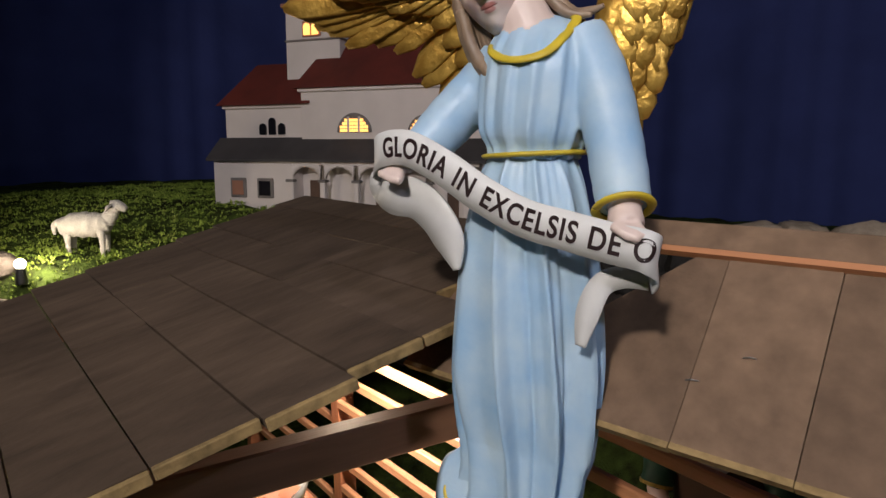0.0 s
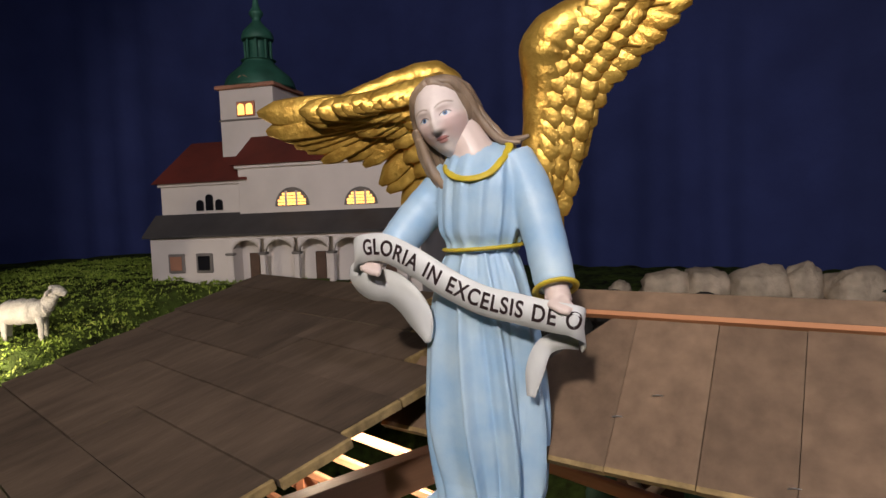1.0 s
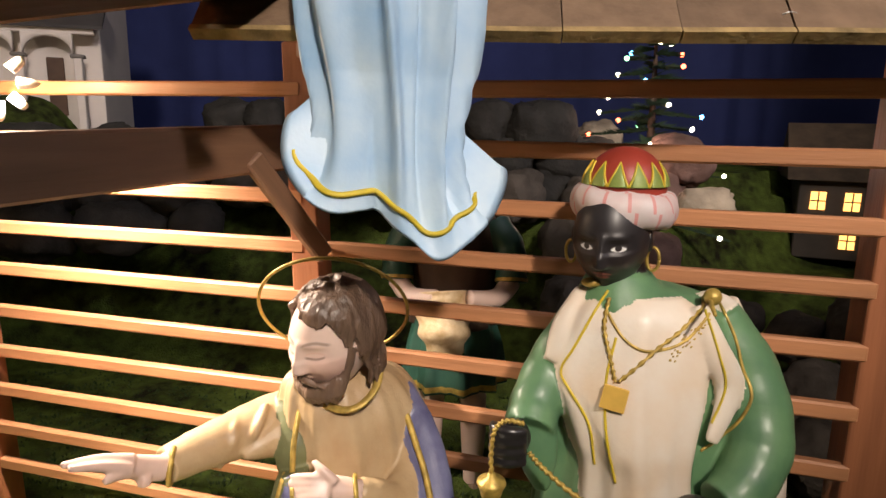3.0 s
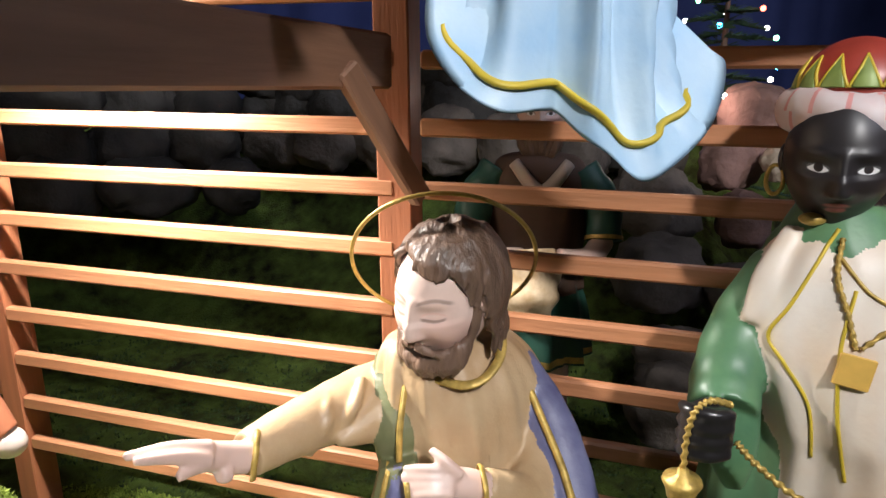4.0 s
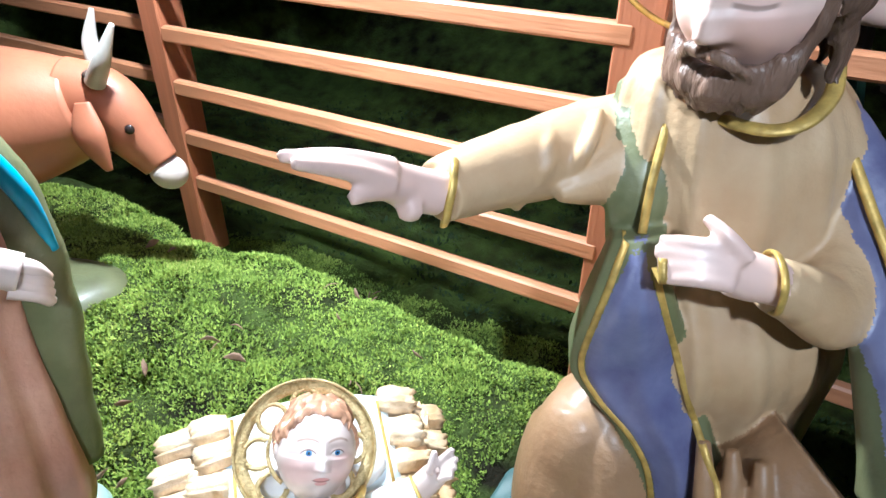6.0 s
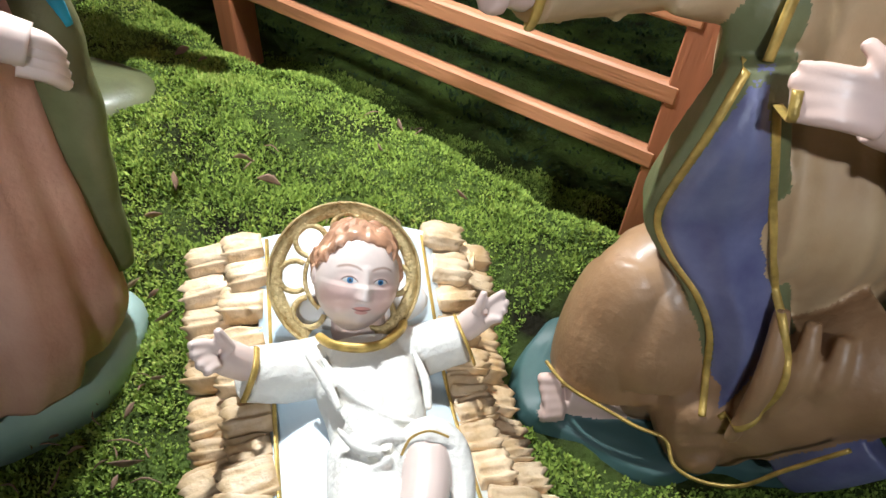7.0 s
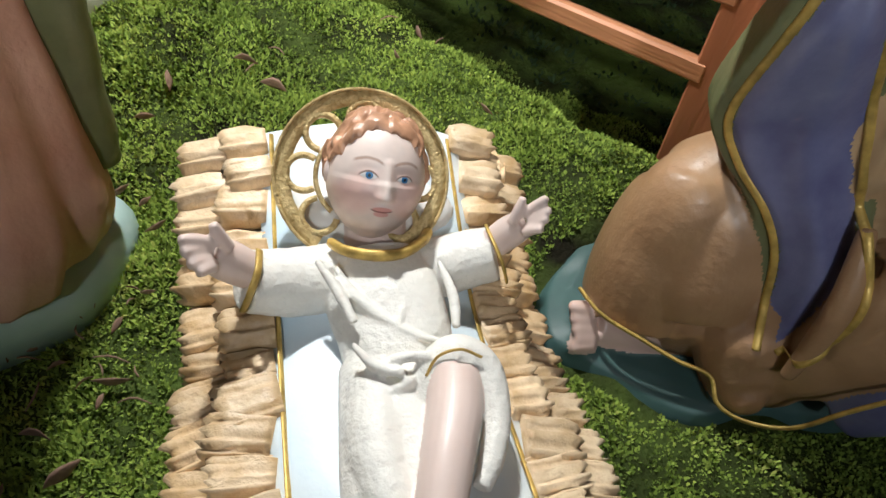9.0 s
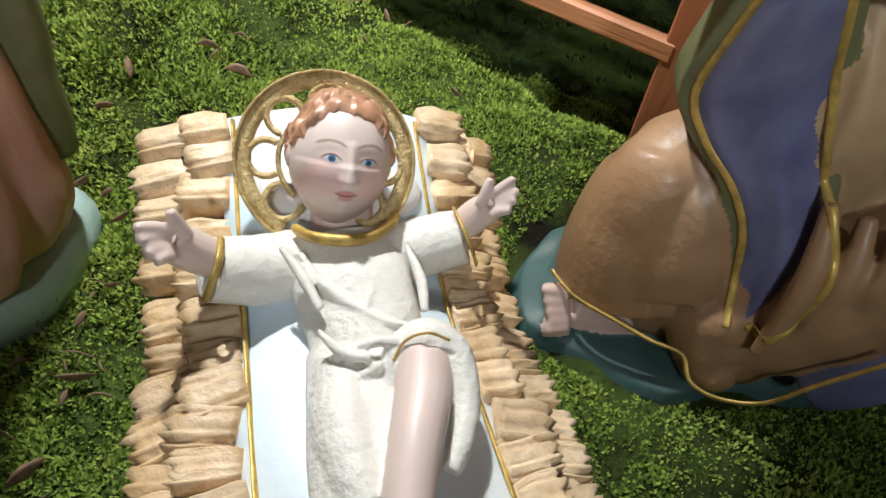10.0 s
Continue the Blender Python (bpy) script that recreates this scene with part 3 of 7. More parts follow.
# right roof: a steep fall of narrower boards with a pale ridge board
dx = Vector((0.8697, -0.4936, 0)).normalized()
du = Vector((0.333, 0.587, 0.738))
du = (du - du.dot(dx) * dx).normalized()
RRM = Matrix((dx, du, dx.cross(du))).transposed().to_4x4()
RRM.translation = Vector((0.302, 0.678, 0.865))
roof_right = part("roof", bmesh.new(), "roof_board", stable, "steep roof of brown boards", STAB @ RRM)
JO = [-0.335, -0.232, -0.115, 0.0, 0.101, 0.195, 0.297, 0.395, 0.49, 0.59, 0.69, 0.79]
for i in range(len(JO) - 1):
    a, b = JO[i] + 0.0005, JO[i + 1] - 0.0005
    bm = bmesh.new()
    t0, t1 = [min(0.232, RN.dot(RLM.translation - RRM.translation - dx * q) / RN.dot(du) - 0.016 if q < -0.11 else 0.232) for q in (a, b)]
    lo = -0.003 - 0.002 * (i % 3)
    z = 0.0012 * (i % 2)
    prism(bm, [(a, lo, z), (b, lo, z), (b, t1, z), (a, t0, z)], (0, 0, -0.0055), (0, 0, 0.0055))
    part("board", bm, "roof_board", roof_right)
    bm = bmesh.new()
    box(bm, ((a + b) / 2, -0.006, 0.001), (b - a, 0.006, 0.0125), rot=(0, 0, rnd.uniform(-0.8, 0.8)))
    part("edge_strip", bm, "board_edge", roof_right, "raw yellowish sawn board edge")
bm = bmesh.new()
box(bm, (0.345, 0.2245, 0.004), (0.93, 0.036, 0.014), bevel=0.002)
part("ridge_board", bm, "roof_board", roof_right, "paler ridge board")
bm = bmesh.new()
box(bm, (0.345, 0.2025, 0.0085), (0.93, 0.007, 0.010))
part("ridge_strip", bm, "slat_wood", roof_right, "orange-brown strip under the ridge board")
# nails left standing in the boards
for x, y, rot in ((0.003, 0.058, 75), (0.045, 0.092, 15), (0.192, 0.012, 90)):
    bm = bmesh.new()
    limb(bm, [(x - 0.006, y, 0.0085), (x, y + 0.001, 0.0105), (x + 0.006, y + 0.002, 0.0085)], [0.0005, 0.0006, 0.0004], 0, 6)
    part("nail", bm, "nail_steel", roof_right, "bright steel nail")
# arms behind the boards that carry the steep roof
bar("bracket", (0.150, 1.01, 0.872), (0.13, 0.80, 0.875), 0.02, 0.02, "beam_wood")
bar("bracket", (0.685, 0.585, 0.862), (0.60, 0.545, 0.872), 0.02, 0.02, "beam_wood")

# ---- church model on the hill ----
church = empty("church_model", Matrix.Translation((-1.09, 2.95, 0)) @ pose(0, 0, 0, 0, 0, -8.66))
tagged(church, "white model church with red roofs, green spire and lit windows", "model church")


def arch(x, z, w, h, steps=12):
    """Outline of an arched opening, round-headed, standing on z."""
    r = w / 2
    pts = [(x - r, 0, z), (x + r, 0, z)]
    spring = z + max(h - r, 0)
    hh = min(r, h)
    return pts + [(x + r * math.cos(math.pi * i / steps), 0, spring + hh * math.sin(math.pi * i / steps)) for i in range(steps + 1)]


def block(name, x0, x1, y0, y1, z0, z1, material, label="", parent=None):
    bm = bmesh.new()
    box(bm, ((x0 + x1) / 2, (y0 + y1) / 2, (z0 + z1) / 2), (x1 - x0, y1 - y0, z1 - z0), bevel=0.003)
    return part(name, bm, material, parent or church, label)


block("nave", 0.0, 0.93, 0.0, 0.52, 0.70, 1.425, "plaster")
block("chancel", -0.465, 0.01, 0.02, 0.42, 0.70, 1.355, "plaster")
block("cornice", -0.012, 0.942, -0.014, 0.534, 1.418, 1.435, "plaster")
block("cornice", -0.475, -0.002, 0.006, 0.434, 1.348, 1.364, "plaster")


def hip(name, x0, x1, y0, y1, z0, z1, inset, material):
    bm = bmesh.new()
    ym = (y0 + y1) / 2
    v = [bm.verts.new(p) for p in ((x0, y0, z0), (x1, y0, z0), (x1, y1, z0), (x0, y1, z0), (x0 + inset, ym, z1), (x1 - inset * 0.2, ym, z1))]
    for q in ((0, 1, 5, 4), (1, 2, 5), (2, 3, 4, 5), (3, 0, 4), (3, 2, 1, 0)):
        bm.faces.new([v[i] for i in q])
    return part(name, bm, material, church)


hip("roof", -0.03, 0.96, -0.03, 0.55, 1.435, 1.73, 0.09, "red_roof")
hip("roof", -0.495, 0.05, -0.015, 0.45, 1.364, 1.59, 0.09, "red_roof")
# lean-to roof over the arcade
bm = bmesh.new()
prism(bm, [(0, -0.105, 1.100), (0, 0.01, 1.205), (0, 0.01, 1.190), (0, -0.105, 1.088)], (-0.495, 0, 0), (0.96, 0, 0))
part("porch_roof", bm, "slate", church, "dark slate lean-to roof")
block("porch_room", -0.465, 0.0, -0.085, 0.03, 0.70, 1.092, "plaster")
block("porch_beam", 0.0, 0.93, -0.088, -0.06, 1.072, 1.092, "plaster")
for i in range(6):
    x = -0.018 + 0.178 * i
    block("column", x - 0.013, x + 0.013, -0.088, -0.062, 0.70, 1.0, "plaster")
    block("capital", x - 0.022, x + 0.022, -0.092, -0.058, 0.993, 1.006, "stone_grey")
    if i < 5:
        bm = bmesh.new()
        top = [(x + 0.089 + 0.076 * math.cos(math.pi * k / 12), 1.003 + 0.062 * math.sin(math.pi * k / 12)) for k in range(13)]
        rings = [[(a, -0.087, b), (a, -0.087, 1.08), (a, -0.063, 1.08), (a, -0.063, b)] for a, b in top]
        skin_rings(bm, rings, 0)
        part("arch", bm, "plaster", church)
        if i in (0, 2, 4):
            block("doorway", x + 0.06, x + 0.115, -0.006, 0.0, 0.80, 1.0, "brown_vest", "small brown door inside the arcade")


def lunette(x, z, w, lit):
    ob = part("window", bmesh.new(), "stone_grey", church, "half-round window with lit panes" if lit else "half-round window, dark")
    bm = bmesh.new()
    prism(bm, arch(x, z, w, w / 2), (0, -0.006, 0), (0, 0.004, 0))
    part("frame", bm, "stone_grey", ob)
    r = w / 2 - 0.008
    for c in range(3):
        for g in range(9):
            for h in range(5):
                px = x + (c - 1) * w * 0.31 + (g - 4) * w * 0.034
                pz = z + 0.009 + h * w * 0.088
                if g % 2 == 0 and (px - x) ** 2 + (pz - z + 0.01) ** 2 < r * r:
                    bm = bmesh.new()
                    box(bm, (px, -0.0075, pz), (w * 0.055, 0.004, w * 0.07))
                    part("pane", bm, "window_glow" if lit else "dark_glass", ob)
        if c < 2:
            bm = bmesh.new()
            box(bm, (x + (c - 0.5) * w * 0.31, -0.0085, z + w * 0.2), (0.010, 0.007, w * 0.4))
            part("mullion", bm, "plaster", ob)
    return ob


for x, z, w, lit in ((0.289, 1.226, 0.18, True), (0.645, 1.218, 0.168, True)):
    lunette(x, z, w, lit)
# three dark arched lights in the chancel wall
low = part("window", bmesh.new(), "stone_grey", church, "group of three dark arched lights")
for x, h in ((-0.235, 0.055), (-0.180, 0.082), (-0.125, 0.055)):
    bm = bmesh.new()
    prism(bm, arch(x, 1.22, 0.040, h), (0, 0.012, 0), (0, 0.026, 0))
    part("pane", bm, "dark_glass", low)
for x in (-0.3135, -0.1555):
    ob = block("window", x - 0.046, x + 0.046, -0.094, -0.084, 0.912, 1.008, "stone_grey", "small window in a grey stone frame")
    block("pane", x - 0.033, x + 0.033, -0.0985, -0.0945, 0.925, 0.995, "terracotta" if x < -0.2 else "dark_glass", parent=ob)
block("tower", -0.155, 0.15, 0.12, 0.425, 1.2, 1.845, "plaster")
block("string_course", -0.162, 0.157, 0.113, 0.432, 1.675, 1.685, "stone_grey")
block("cornice", -0.172, 0.167, 0.103, 0.442, 1.838, 1.858, "terracotta")
bm = bmesh.new()
prism(bm, arch(-0.003, 1.845, 0.075, 0.055), (0, 0.098, 0), (0, 0.125, 0))
part("gable", bm, "terracotta", church, "small rounded gable over the belfry")
bell = block("window", -0.055, 0.050, 0.110, 0.119, 1.695, 1.770, "terracotta", "belfry window with two lights")
for x in (-0.026, 0.021):
    bm = bmesh.new()
    prism(bm, arch(x, 1.702, 0.034, 0.056), (0, 0.103, 0), (0, 0.1095, 0))
    part("pane", bm, "window_glow", bell)
bm = bmesh.new()
prof = smooth_rows([(0.43, 1.985), (0.38, 2.09), (0.25, 2.19), (0.19, 2.24), (0.18, 2.26), (0.21, 2.27), (0.12, 2.28), (0.115, 2.46), (0.19, 2.47), (0.17, 2.55), (0.08, 2.63), (0.05, 2.68), (0.085, 2.74), (0.045, 2.80), (0.022, 2.95), (0.006, 3.25)], 60)
skin_rings(bm, [[(-0.003 + 0.44 * r * math.cos(2 * math.pi * j / 16), 0.272 + 0.44 * r * math.sin(2 * math.pi * j / 16), 1.856 + 0.53 * (z - 1.985)) for j in range(16)] for r, z in prof], 0)
part("spire", bm, "copper_green", church, "green copper dome, lantern and spire")
for j in range(8):
    a = 2 * math.pi * (j + 0.5) / 8
    bm = bmesh.new()
    box(bm, (-0.003 + 0.066 * math.cos(a), 0.272 + 0.066 * math.sin(a), 2.06), (0.011, 0.011, 0.10))
    part("lantern_post", bm, "copper_green", church)

# ---- statues ----


def head(bm, c, s, turn, mi, chub=0.0):
    """A carved and painted head at c, s high, turned by degrees; mi: indices of face and skin; chub rounds the cheeks."""
    R = Euler([radians(a) for a in turn]).to_matrix()

    def at(x, y, z):
        return Vector(c) + R @ (Vector((x, y, z)) * s)

    def bump(x, z, cx, cz, wx, wz):
        return math.exp(-((x - cx) / wx) ** 2 - ((z - cz) / wz) ** 2)

    n, m = 96, 80
    rings, flat = [], []
    for i in range(m + 1):
        th = math.pi * (0.012 + 0.976 * i / m)
        ring, fr = [], []
        for j in range(n):
            a = -2 * math.pi * j / n
            px, py, pz = math.sin(th) * math.cos(a), math.sin(th) * math.sin(a), math.cos(th)
            k = 1 - (0.33 - 0.16 * chub) * max(0, -pz) ** (1.4 + chub)
            x, y, z = (0.345 + 0.05 * chub) * px * k, 0.42 * py * (k + 0.05 * (pz < 0)), 0.5 * pz
            if py < 0.1:
                ax = abs(x)
                g = 0
                if z < 0.16:
                    t = min(1, max(0, (0.15 - z) / 0.25))
                    if z > -0.13:
                        g += (0.018 + (0.075 - 0.020 * chub) * t ** 1.2) * math.exp(-(x / (0.030 + 0.026 * t)) ** 2)
                    else:
                        g += 0.093 * math.exp(-(x / 0.056) ** 2) * math.exp(-((z + 0.13) / 0.018) ** 2)
                g += 0.030 * bump(ax, z, 0.045, -0.115, 0.022, 0.022)
                g -= (0.040 - 0.026 * chub) * bump(ax, z, 0.135, 0.045, 0.075, 0.050)
                g += 0.026 * bump(ax, z, 0.140, 0.036, 0.050, 0.030)
                g += (0.018 - 0.014 * chub) * bump(ax, z, 0.140, 0.125, 0.09, 0.030)
                g += 0.020 * bump(ax, z, 0.190, -0.120, 0.085, 0.080)
                g += 0.026 * bump(ax, z, 0.0, -0.205, 0.075, 0.020) + 0.024 * bump(ax, z, 0.0, -0.252, 0.060, 0.018)
                g -= 0.014 * bump(ax, z, 0.0, -0.228, 0.090, 0.007)
                g += 0.040 * bump(ax, z, 0.0, -0.385, 0.080, 0.065)
                y -= g
            ring.append(at(x, y, z))
            fr.append((x, z, py))
        rings.append(ring)
        flat.append(fr)

    def colour(t, u):
        return mi["face"]

    skin_rings(bm, rings, colour)
    for x in (-1, 1):
        ball(bm, at((0.335 + 0.05 * chub) * x, 0.0, 0.0), (0.035 * s, 0.07 * s, 0.10 * s), mi["skin"], turn, 10, 8)
    return at, R


def locks(bm, at, s, mi, rows, seed=1, r=0.05):
    """Strands of carved hair along given lines in head units."""
    rr = random.Random(seed)
    for pts in rows:
        ps = [at(*(c + rr.uniform(-0.012, 0.012) for c in p)) for p in pts]
        limb(bm, ps, [s * r * rr.uniform(0.8, 1.1)] * (len(ps) - 1) + [s * r * 0.35], mi, 8, wrinkle=0.06, ph=rr.uniform(0, 6))


def fingers(bm, base, tips, r, mi, knuckle=0.15):
    for t in tips:
        b, t = Vector(base) + (Vector(t) - Vector(base)) * 0.35, Vector(t)
        mid = (b + t) / 2 + Vector((0, 0, knuckle * (t - b).length))
        limb(bm, [b, mid, t], [r, r * 0.95, r * 0.7], mi, 8)


def paint(names):
    return {n: i for i, n in enumerate(names)}


def feather(bm, root, tip, w, mi, up, th=0.003):
    """A carved feather from root to tip with a raised quill."""
    a, b = Vector(root), Vector(tip)
    d = b - a
    side = d.cross(Vector(up)).normalized()
    upn = side.cross(d).normalized()
    rings = []
    for i in range(9):
        t = i / 8
        wd = w * (0.55 + 0.75 * math.sin(math.pi * min(1, 0.12 + 0.78 * t))) * (1 if t < 0.85 else math.sqrt(max(0.02, 1 - ((t - 0.85) / 0.16) ** 2)))
        c = a + d * t + upn * 0.14 * w * math.sin(math.pi * t)
        rings.append([c + side * wd * math.cos(q) + upn * (th * math.sin(q) + (th * 1.2 if abs(math.cos(q)) < 0.2 and math.sin(q) > 0 else 0)) for q in [2 * math.pi * j / 12 for j in range(12)]])
    skin_rings(bm, rings, mi)


def drape(tree, pts, way, lift, n=40):
    """A line through pts laid on the surface that lies along the direction way, lifted a little off it."""
    way = Vector(way).normalized()
    out = []
    for p in smooth_rows(pts, n).tolist():
        hit = tree.ray_cast(Vector(p) - way * 0.2, way)[0]
        out.append((hit if hit is not None else Vector(p)) - way * lift)
    return out


def ribbon(bm, line, half, mi, way, th=0.0012):
    """A flat painted band along a line, facing against the direction way."""
    way = Vector(way).normalized()
    rings = []
    for i, p in enumerate(line):
        d = (line[min(i + 1, len(line) - 1)] - line[max(i - 1, 0)]).normalized()
        side = d.cross(way).normalized() * half
        rings.append([p + side, p + side * 0.5 - way * th, p - side * 0.5 - way * th, p - side, p - side + way * 2 * th, p + side + way * 2 * th])
    skin_rings(bm, rings, mi)


# angel, drawn in pixel positions of one camera view, then scaled to fit it
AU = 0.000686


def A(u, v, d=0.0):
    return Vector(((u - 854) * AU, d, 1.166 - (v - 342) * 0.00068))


names = ["sky_blue", "skin_pale", "hair_light", "lip", "eye_white", "eye_blue", "brow", "rose", "gold_leaf", "yellow_trim", "gold_trim"]
mi = paint(names)
mi.update(skin=1, hair=2, lip=3, white=4, iris=5, brow=6, blush=7)
bm = bmesh.new()
# gown: bodice, waist, long skirt and two flared folds at the foot
robe(bm, [(-0.012, 0.02, 1.222, 0.026, 0.024), (-0.010, 0.008, 1.207, 0.048, 0.038), (-0.010, 0.0, 1.180, 0.056, 0.046), (-0.011, 0.0, 1.145, 0.057, 0.050), (-0.012, 0.0, 1.115, 0.054, 0.049), (-0.011, 0.002, 1.100, 0.047, 0.044), (-0.011, 0.002, 1.09, 0.046, 0.043)], 0, 96, 40, 14, 0.06, 0.4, 0.5)
top = smooth_rows([(-0.011, 0.004, 1.094, 0.045, 0.043), (-0.011, 0.004, 1.06, 0.060, 0.052), (-0.008, 0.004, 0.99, 0.074, 0.058), (-0.004, 0.005, 0.90, 0.078, 0.058), (-0.003, 0.006, 0.845, 0.075, 0.054), (-0.003, 0.007, 0.80, 0.071, 0.048)], 64)
HEM = smooth_rows([(0.066, 0.005, 0.710), (0.084, -0.008, 0.720), (0.106, -0.015, 0.728), (0.109, -0.022, 0.714), (0.094, -0.040, 0.685), (0.070, -0.052, 0.663), (0.045, -0.056, 0.649), (0.022, -0.052, 0.664), (0.005, -0.045, 0.674), (-0.010, -0.036, 0.687), (-0.022, -0.046, 0.688), (-0.050, -0.052, 0.686), (-0.075, -0.046, 0.699), (-0.094, -0.030, 0.726), (-0.093, -0.015, 0.760), (-0.079, 0.0, 0.766), (-0.04, 0.010, 0.755), (0.02, 0.012, 0.735), (0.066, 0.005, 0.710)], 121)[:120]
RIDGES = [(-2.75, 0.010, 0.22, 1.10), (-2.25, 0.010, 0.40, 0.95), (-1.62, 0.017, 0.17, 0.86), (-1.30, -0.006, 0.14, 1.0), (-1.08, 0.014, 0.14, 1.00), (-0.84, -0.006, 0.12, 1.0), (-0.62, 0.015, 0.16, 1.12), (-0.25, 0.008, 0.13, 0.9), (0.5, 0.006, 0.4, 1.0), (1.6, 0.006, 0.3, 1.0), (2.6, 0.006, 0.3, 1.0)]
rings = []
for i in range(104):
    ring = []
    for j in range(120):
        # columns run with the hem: from the right round the front to the left and back
        a = math.atan2(HEM[j][1] / 0.05, HEM[j][0] / 0.09)
        a -= 2 * math.pi if a > 0.7 else 0
        x, y, z, rx, ry = top[min(i, 63)]
        t = i / 103
        k = 1.0
        for ra, amp, wd, wander in RIDGES:
            da = (a - (ra + 0.16 * math.sin(4.2 * t * wander + ra)) + math.pi) % (2 * math.pi) - math.pi
            k += amp / 0.06 * math.exp(-(da / (wd * 0.42)) ** 2) * min(1.35, 0.25 + 2.2 * t)
        k += 0.022 * math.sin(17 * a + 2.0 * math.sin(2 * a)) * math.exp(-((t - 0.03) / 0.10) ** 2)
        # a heavy fold hangs over the bent knee
        k += 0.10 * math.exp(-((a + 2.35) / 0.5) ** 2 - ((t - 0.42) / 0.12) ** 2)
        p = Vector((x + rx * 0.94 * k * math.cos(a), y + ry * 0.94 * k * math.sin(a) * (1 if math.sin(a) < 0 else 0.25), z))
        if i >= 63:
            g = (i - 63) / 40
            h = Vector(HEM[j])
            down = p.z + (h.z - p.z) * g
            lobe = math.cos(a) ** 2
            flare = g ** (2.4 + 2.4 * lobe)
            down -= 0.020 * lobe * math.sin(math.pi * g)
            pinch = 1 - 0.10 * math.sin(math.pi * min(1.0, 1.5 * g)) * (abs(math.cos(a)) ** 2)
            p.x = -0.003 + (p.x + 0.003) * pinch
            p = Vector((p.x + (h.x - p.x) * flare, p.y + (h.y - p.y) * flare, down))
        ring.append(p)
    rings.append(ring)
rings.append([Vector((q.x * 0.93, q.y * 0.93, q.z + 0.004)) for q in rings[-1]])
rings.append([Vector((q.x * 0.55, q.y * 0.55, q.z + 0.035)) for q in rings[-2]])
skirt_rings = rings
hem_line = [Vector(q) for q in rings[97][4:98:2]]
# both arms with their fingers
limb(bm, [(0.028, 0.004, 1.203), (0.050, -0.002, 1.165), (0.072, -0.018, 1.115), (0.087, -0.038, 1.078), (0.095, -0.050, 1.056)], [0.025, 0.0275, 0.026, 0.025, 0.0235], 0, 24, wrinkle=0.014)
limb(bm, [(0.096, -0.050, 1.056), (0.101, -0.060, 1.040)], [0.014, 0.0165], 1, 12)
fingers(bm, (0.101, -0.058, 1.044), [(0.116, -0.081, 1.031), (0.109, -0.082, 1.032), (0.102, -0.082, 1.035), (0.095, -0.080, 1.038), (0.121, -0.074, 1.034)], 0.0056, 1, 0.1)
limb(bm, [(-0.052, 0.006, 1.184), (-0.080, 0.004, 1.154), (-0.102, -0.008, 1.127), (-0.117, -0.024, 1.104), (-0.130, -0.038, 1.088)], [0.024, 0.027, 0.027, 0.025, 0.020], 0, 24, wrinkle=0.014)
limb(bm, [(-0.130, -0.038, 1.088), (-0.138, -0.052, 1.080)], [0.013, 0.014], 1, 12)
fingers(bm, (-0.136, -0.050, 1.080), [(-0.152, -0.071, 1.070), (-0.143, -0.074, 1.067), (-0.134, -0.075, 1.065), (-0.126, -0.074, 1.064)], 0.0058, 1, -0.15)
# neck, collar, head
limb(bm, [(-0.012, 0.0, 1.178), (-0.022, -0.004, 1.210), (-0.045, 0.0, 1.245)], [0.036, 0.027, 0.025], 1, 16)
bm = fuse(bm, 0.0021, 3)
skin_rings(bm, skirt_rings, 0)
# painted borders: hem, belt, neck and cuff
tree = BVHTree.FromBMesh(bm)
hem_line = [p.lerp(q, 0.5) for p, q in zip(hem_line[:-1], hem_line[1:])]
limb(bm, hem_line, [0.0046] * len(hem_line), 9, 8, 130, flat=0.55)
BELT = [Vector((-0.011 + 0.0485 * math.cos(a), 0.003 + 0.0460 * math.sin(a), 1.094 + 0.004 * math.cos(a))) for a in [2 * math.pi * i / 40 for i in range(41)]]
limb(bm, BELT, [0.0058] * 41, 9, 10, 90, flat=0.45, to=(0, 0, 1))
limb(bm, [(-0.045, -0.035, 1.186), (-0.030, -0.045, 1.179), (-0.007, -0.049, 1.177), (0.014, -0.042, 1.184), (0.025, -0.022, 1.203), (0.024, 0.0, 1.219), (-0.008, 0.022, 1.226), (-0.042, 0.012, 1.214), (-0.053, -0.014, 1.196), (-0.045, -0.035, 1.186)], [0.0050] * 10, 9, 10, 80, flat=0.5, to=(0.2, -0.6, 0.75))
CUFF = Vector((0.0955, -0.0515, 1.0535))
ax = Vector((0.008, -0.012, -0.022)).normalized()
c1 = ax.cross(Vector((0, 0, 1))).normalized()
limb(bm, [CUFF + 0.0238 * (math.cos(a) * c1 + math.sin(a) * ax.cross(c1)) for a in [2 * math.pi * i / 24 for i in range(25)]], [0.0042] * 25, 9, 8, 50, flat=0.6, to=ax)
ANGEL_TURN, ANGEL_HEAD = (9, -18, 2), Vector((-0.058, -0.010, 1.252))
face_paint("angel_face", ANGEL_HEAD, 0.104, ANGEL_TURN, (0.78, 0.67, 0.62), (0.50, 0.10, 0.08), (0.06, 0.16, 0.34), (0.26, 0.17, 0.11), (0.72, 0.44, 0.40))
names.append("angel_face")
mi["face"] = len(names) - 1
at, R = head(bm, ANGEL_HEAD, 0.104, ANGEL_TURN, mi)
ball(bm, at(0.01, 0.09, 0.055), (0.041, 0.043, 0.044), 2, ANGEL_TURN, 24, 16)
hairlines = []
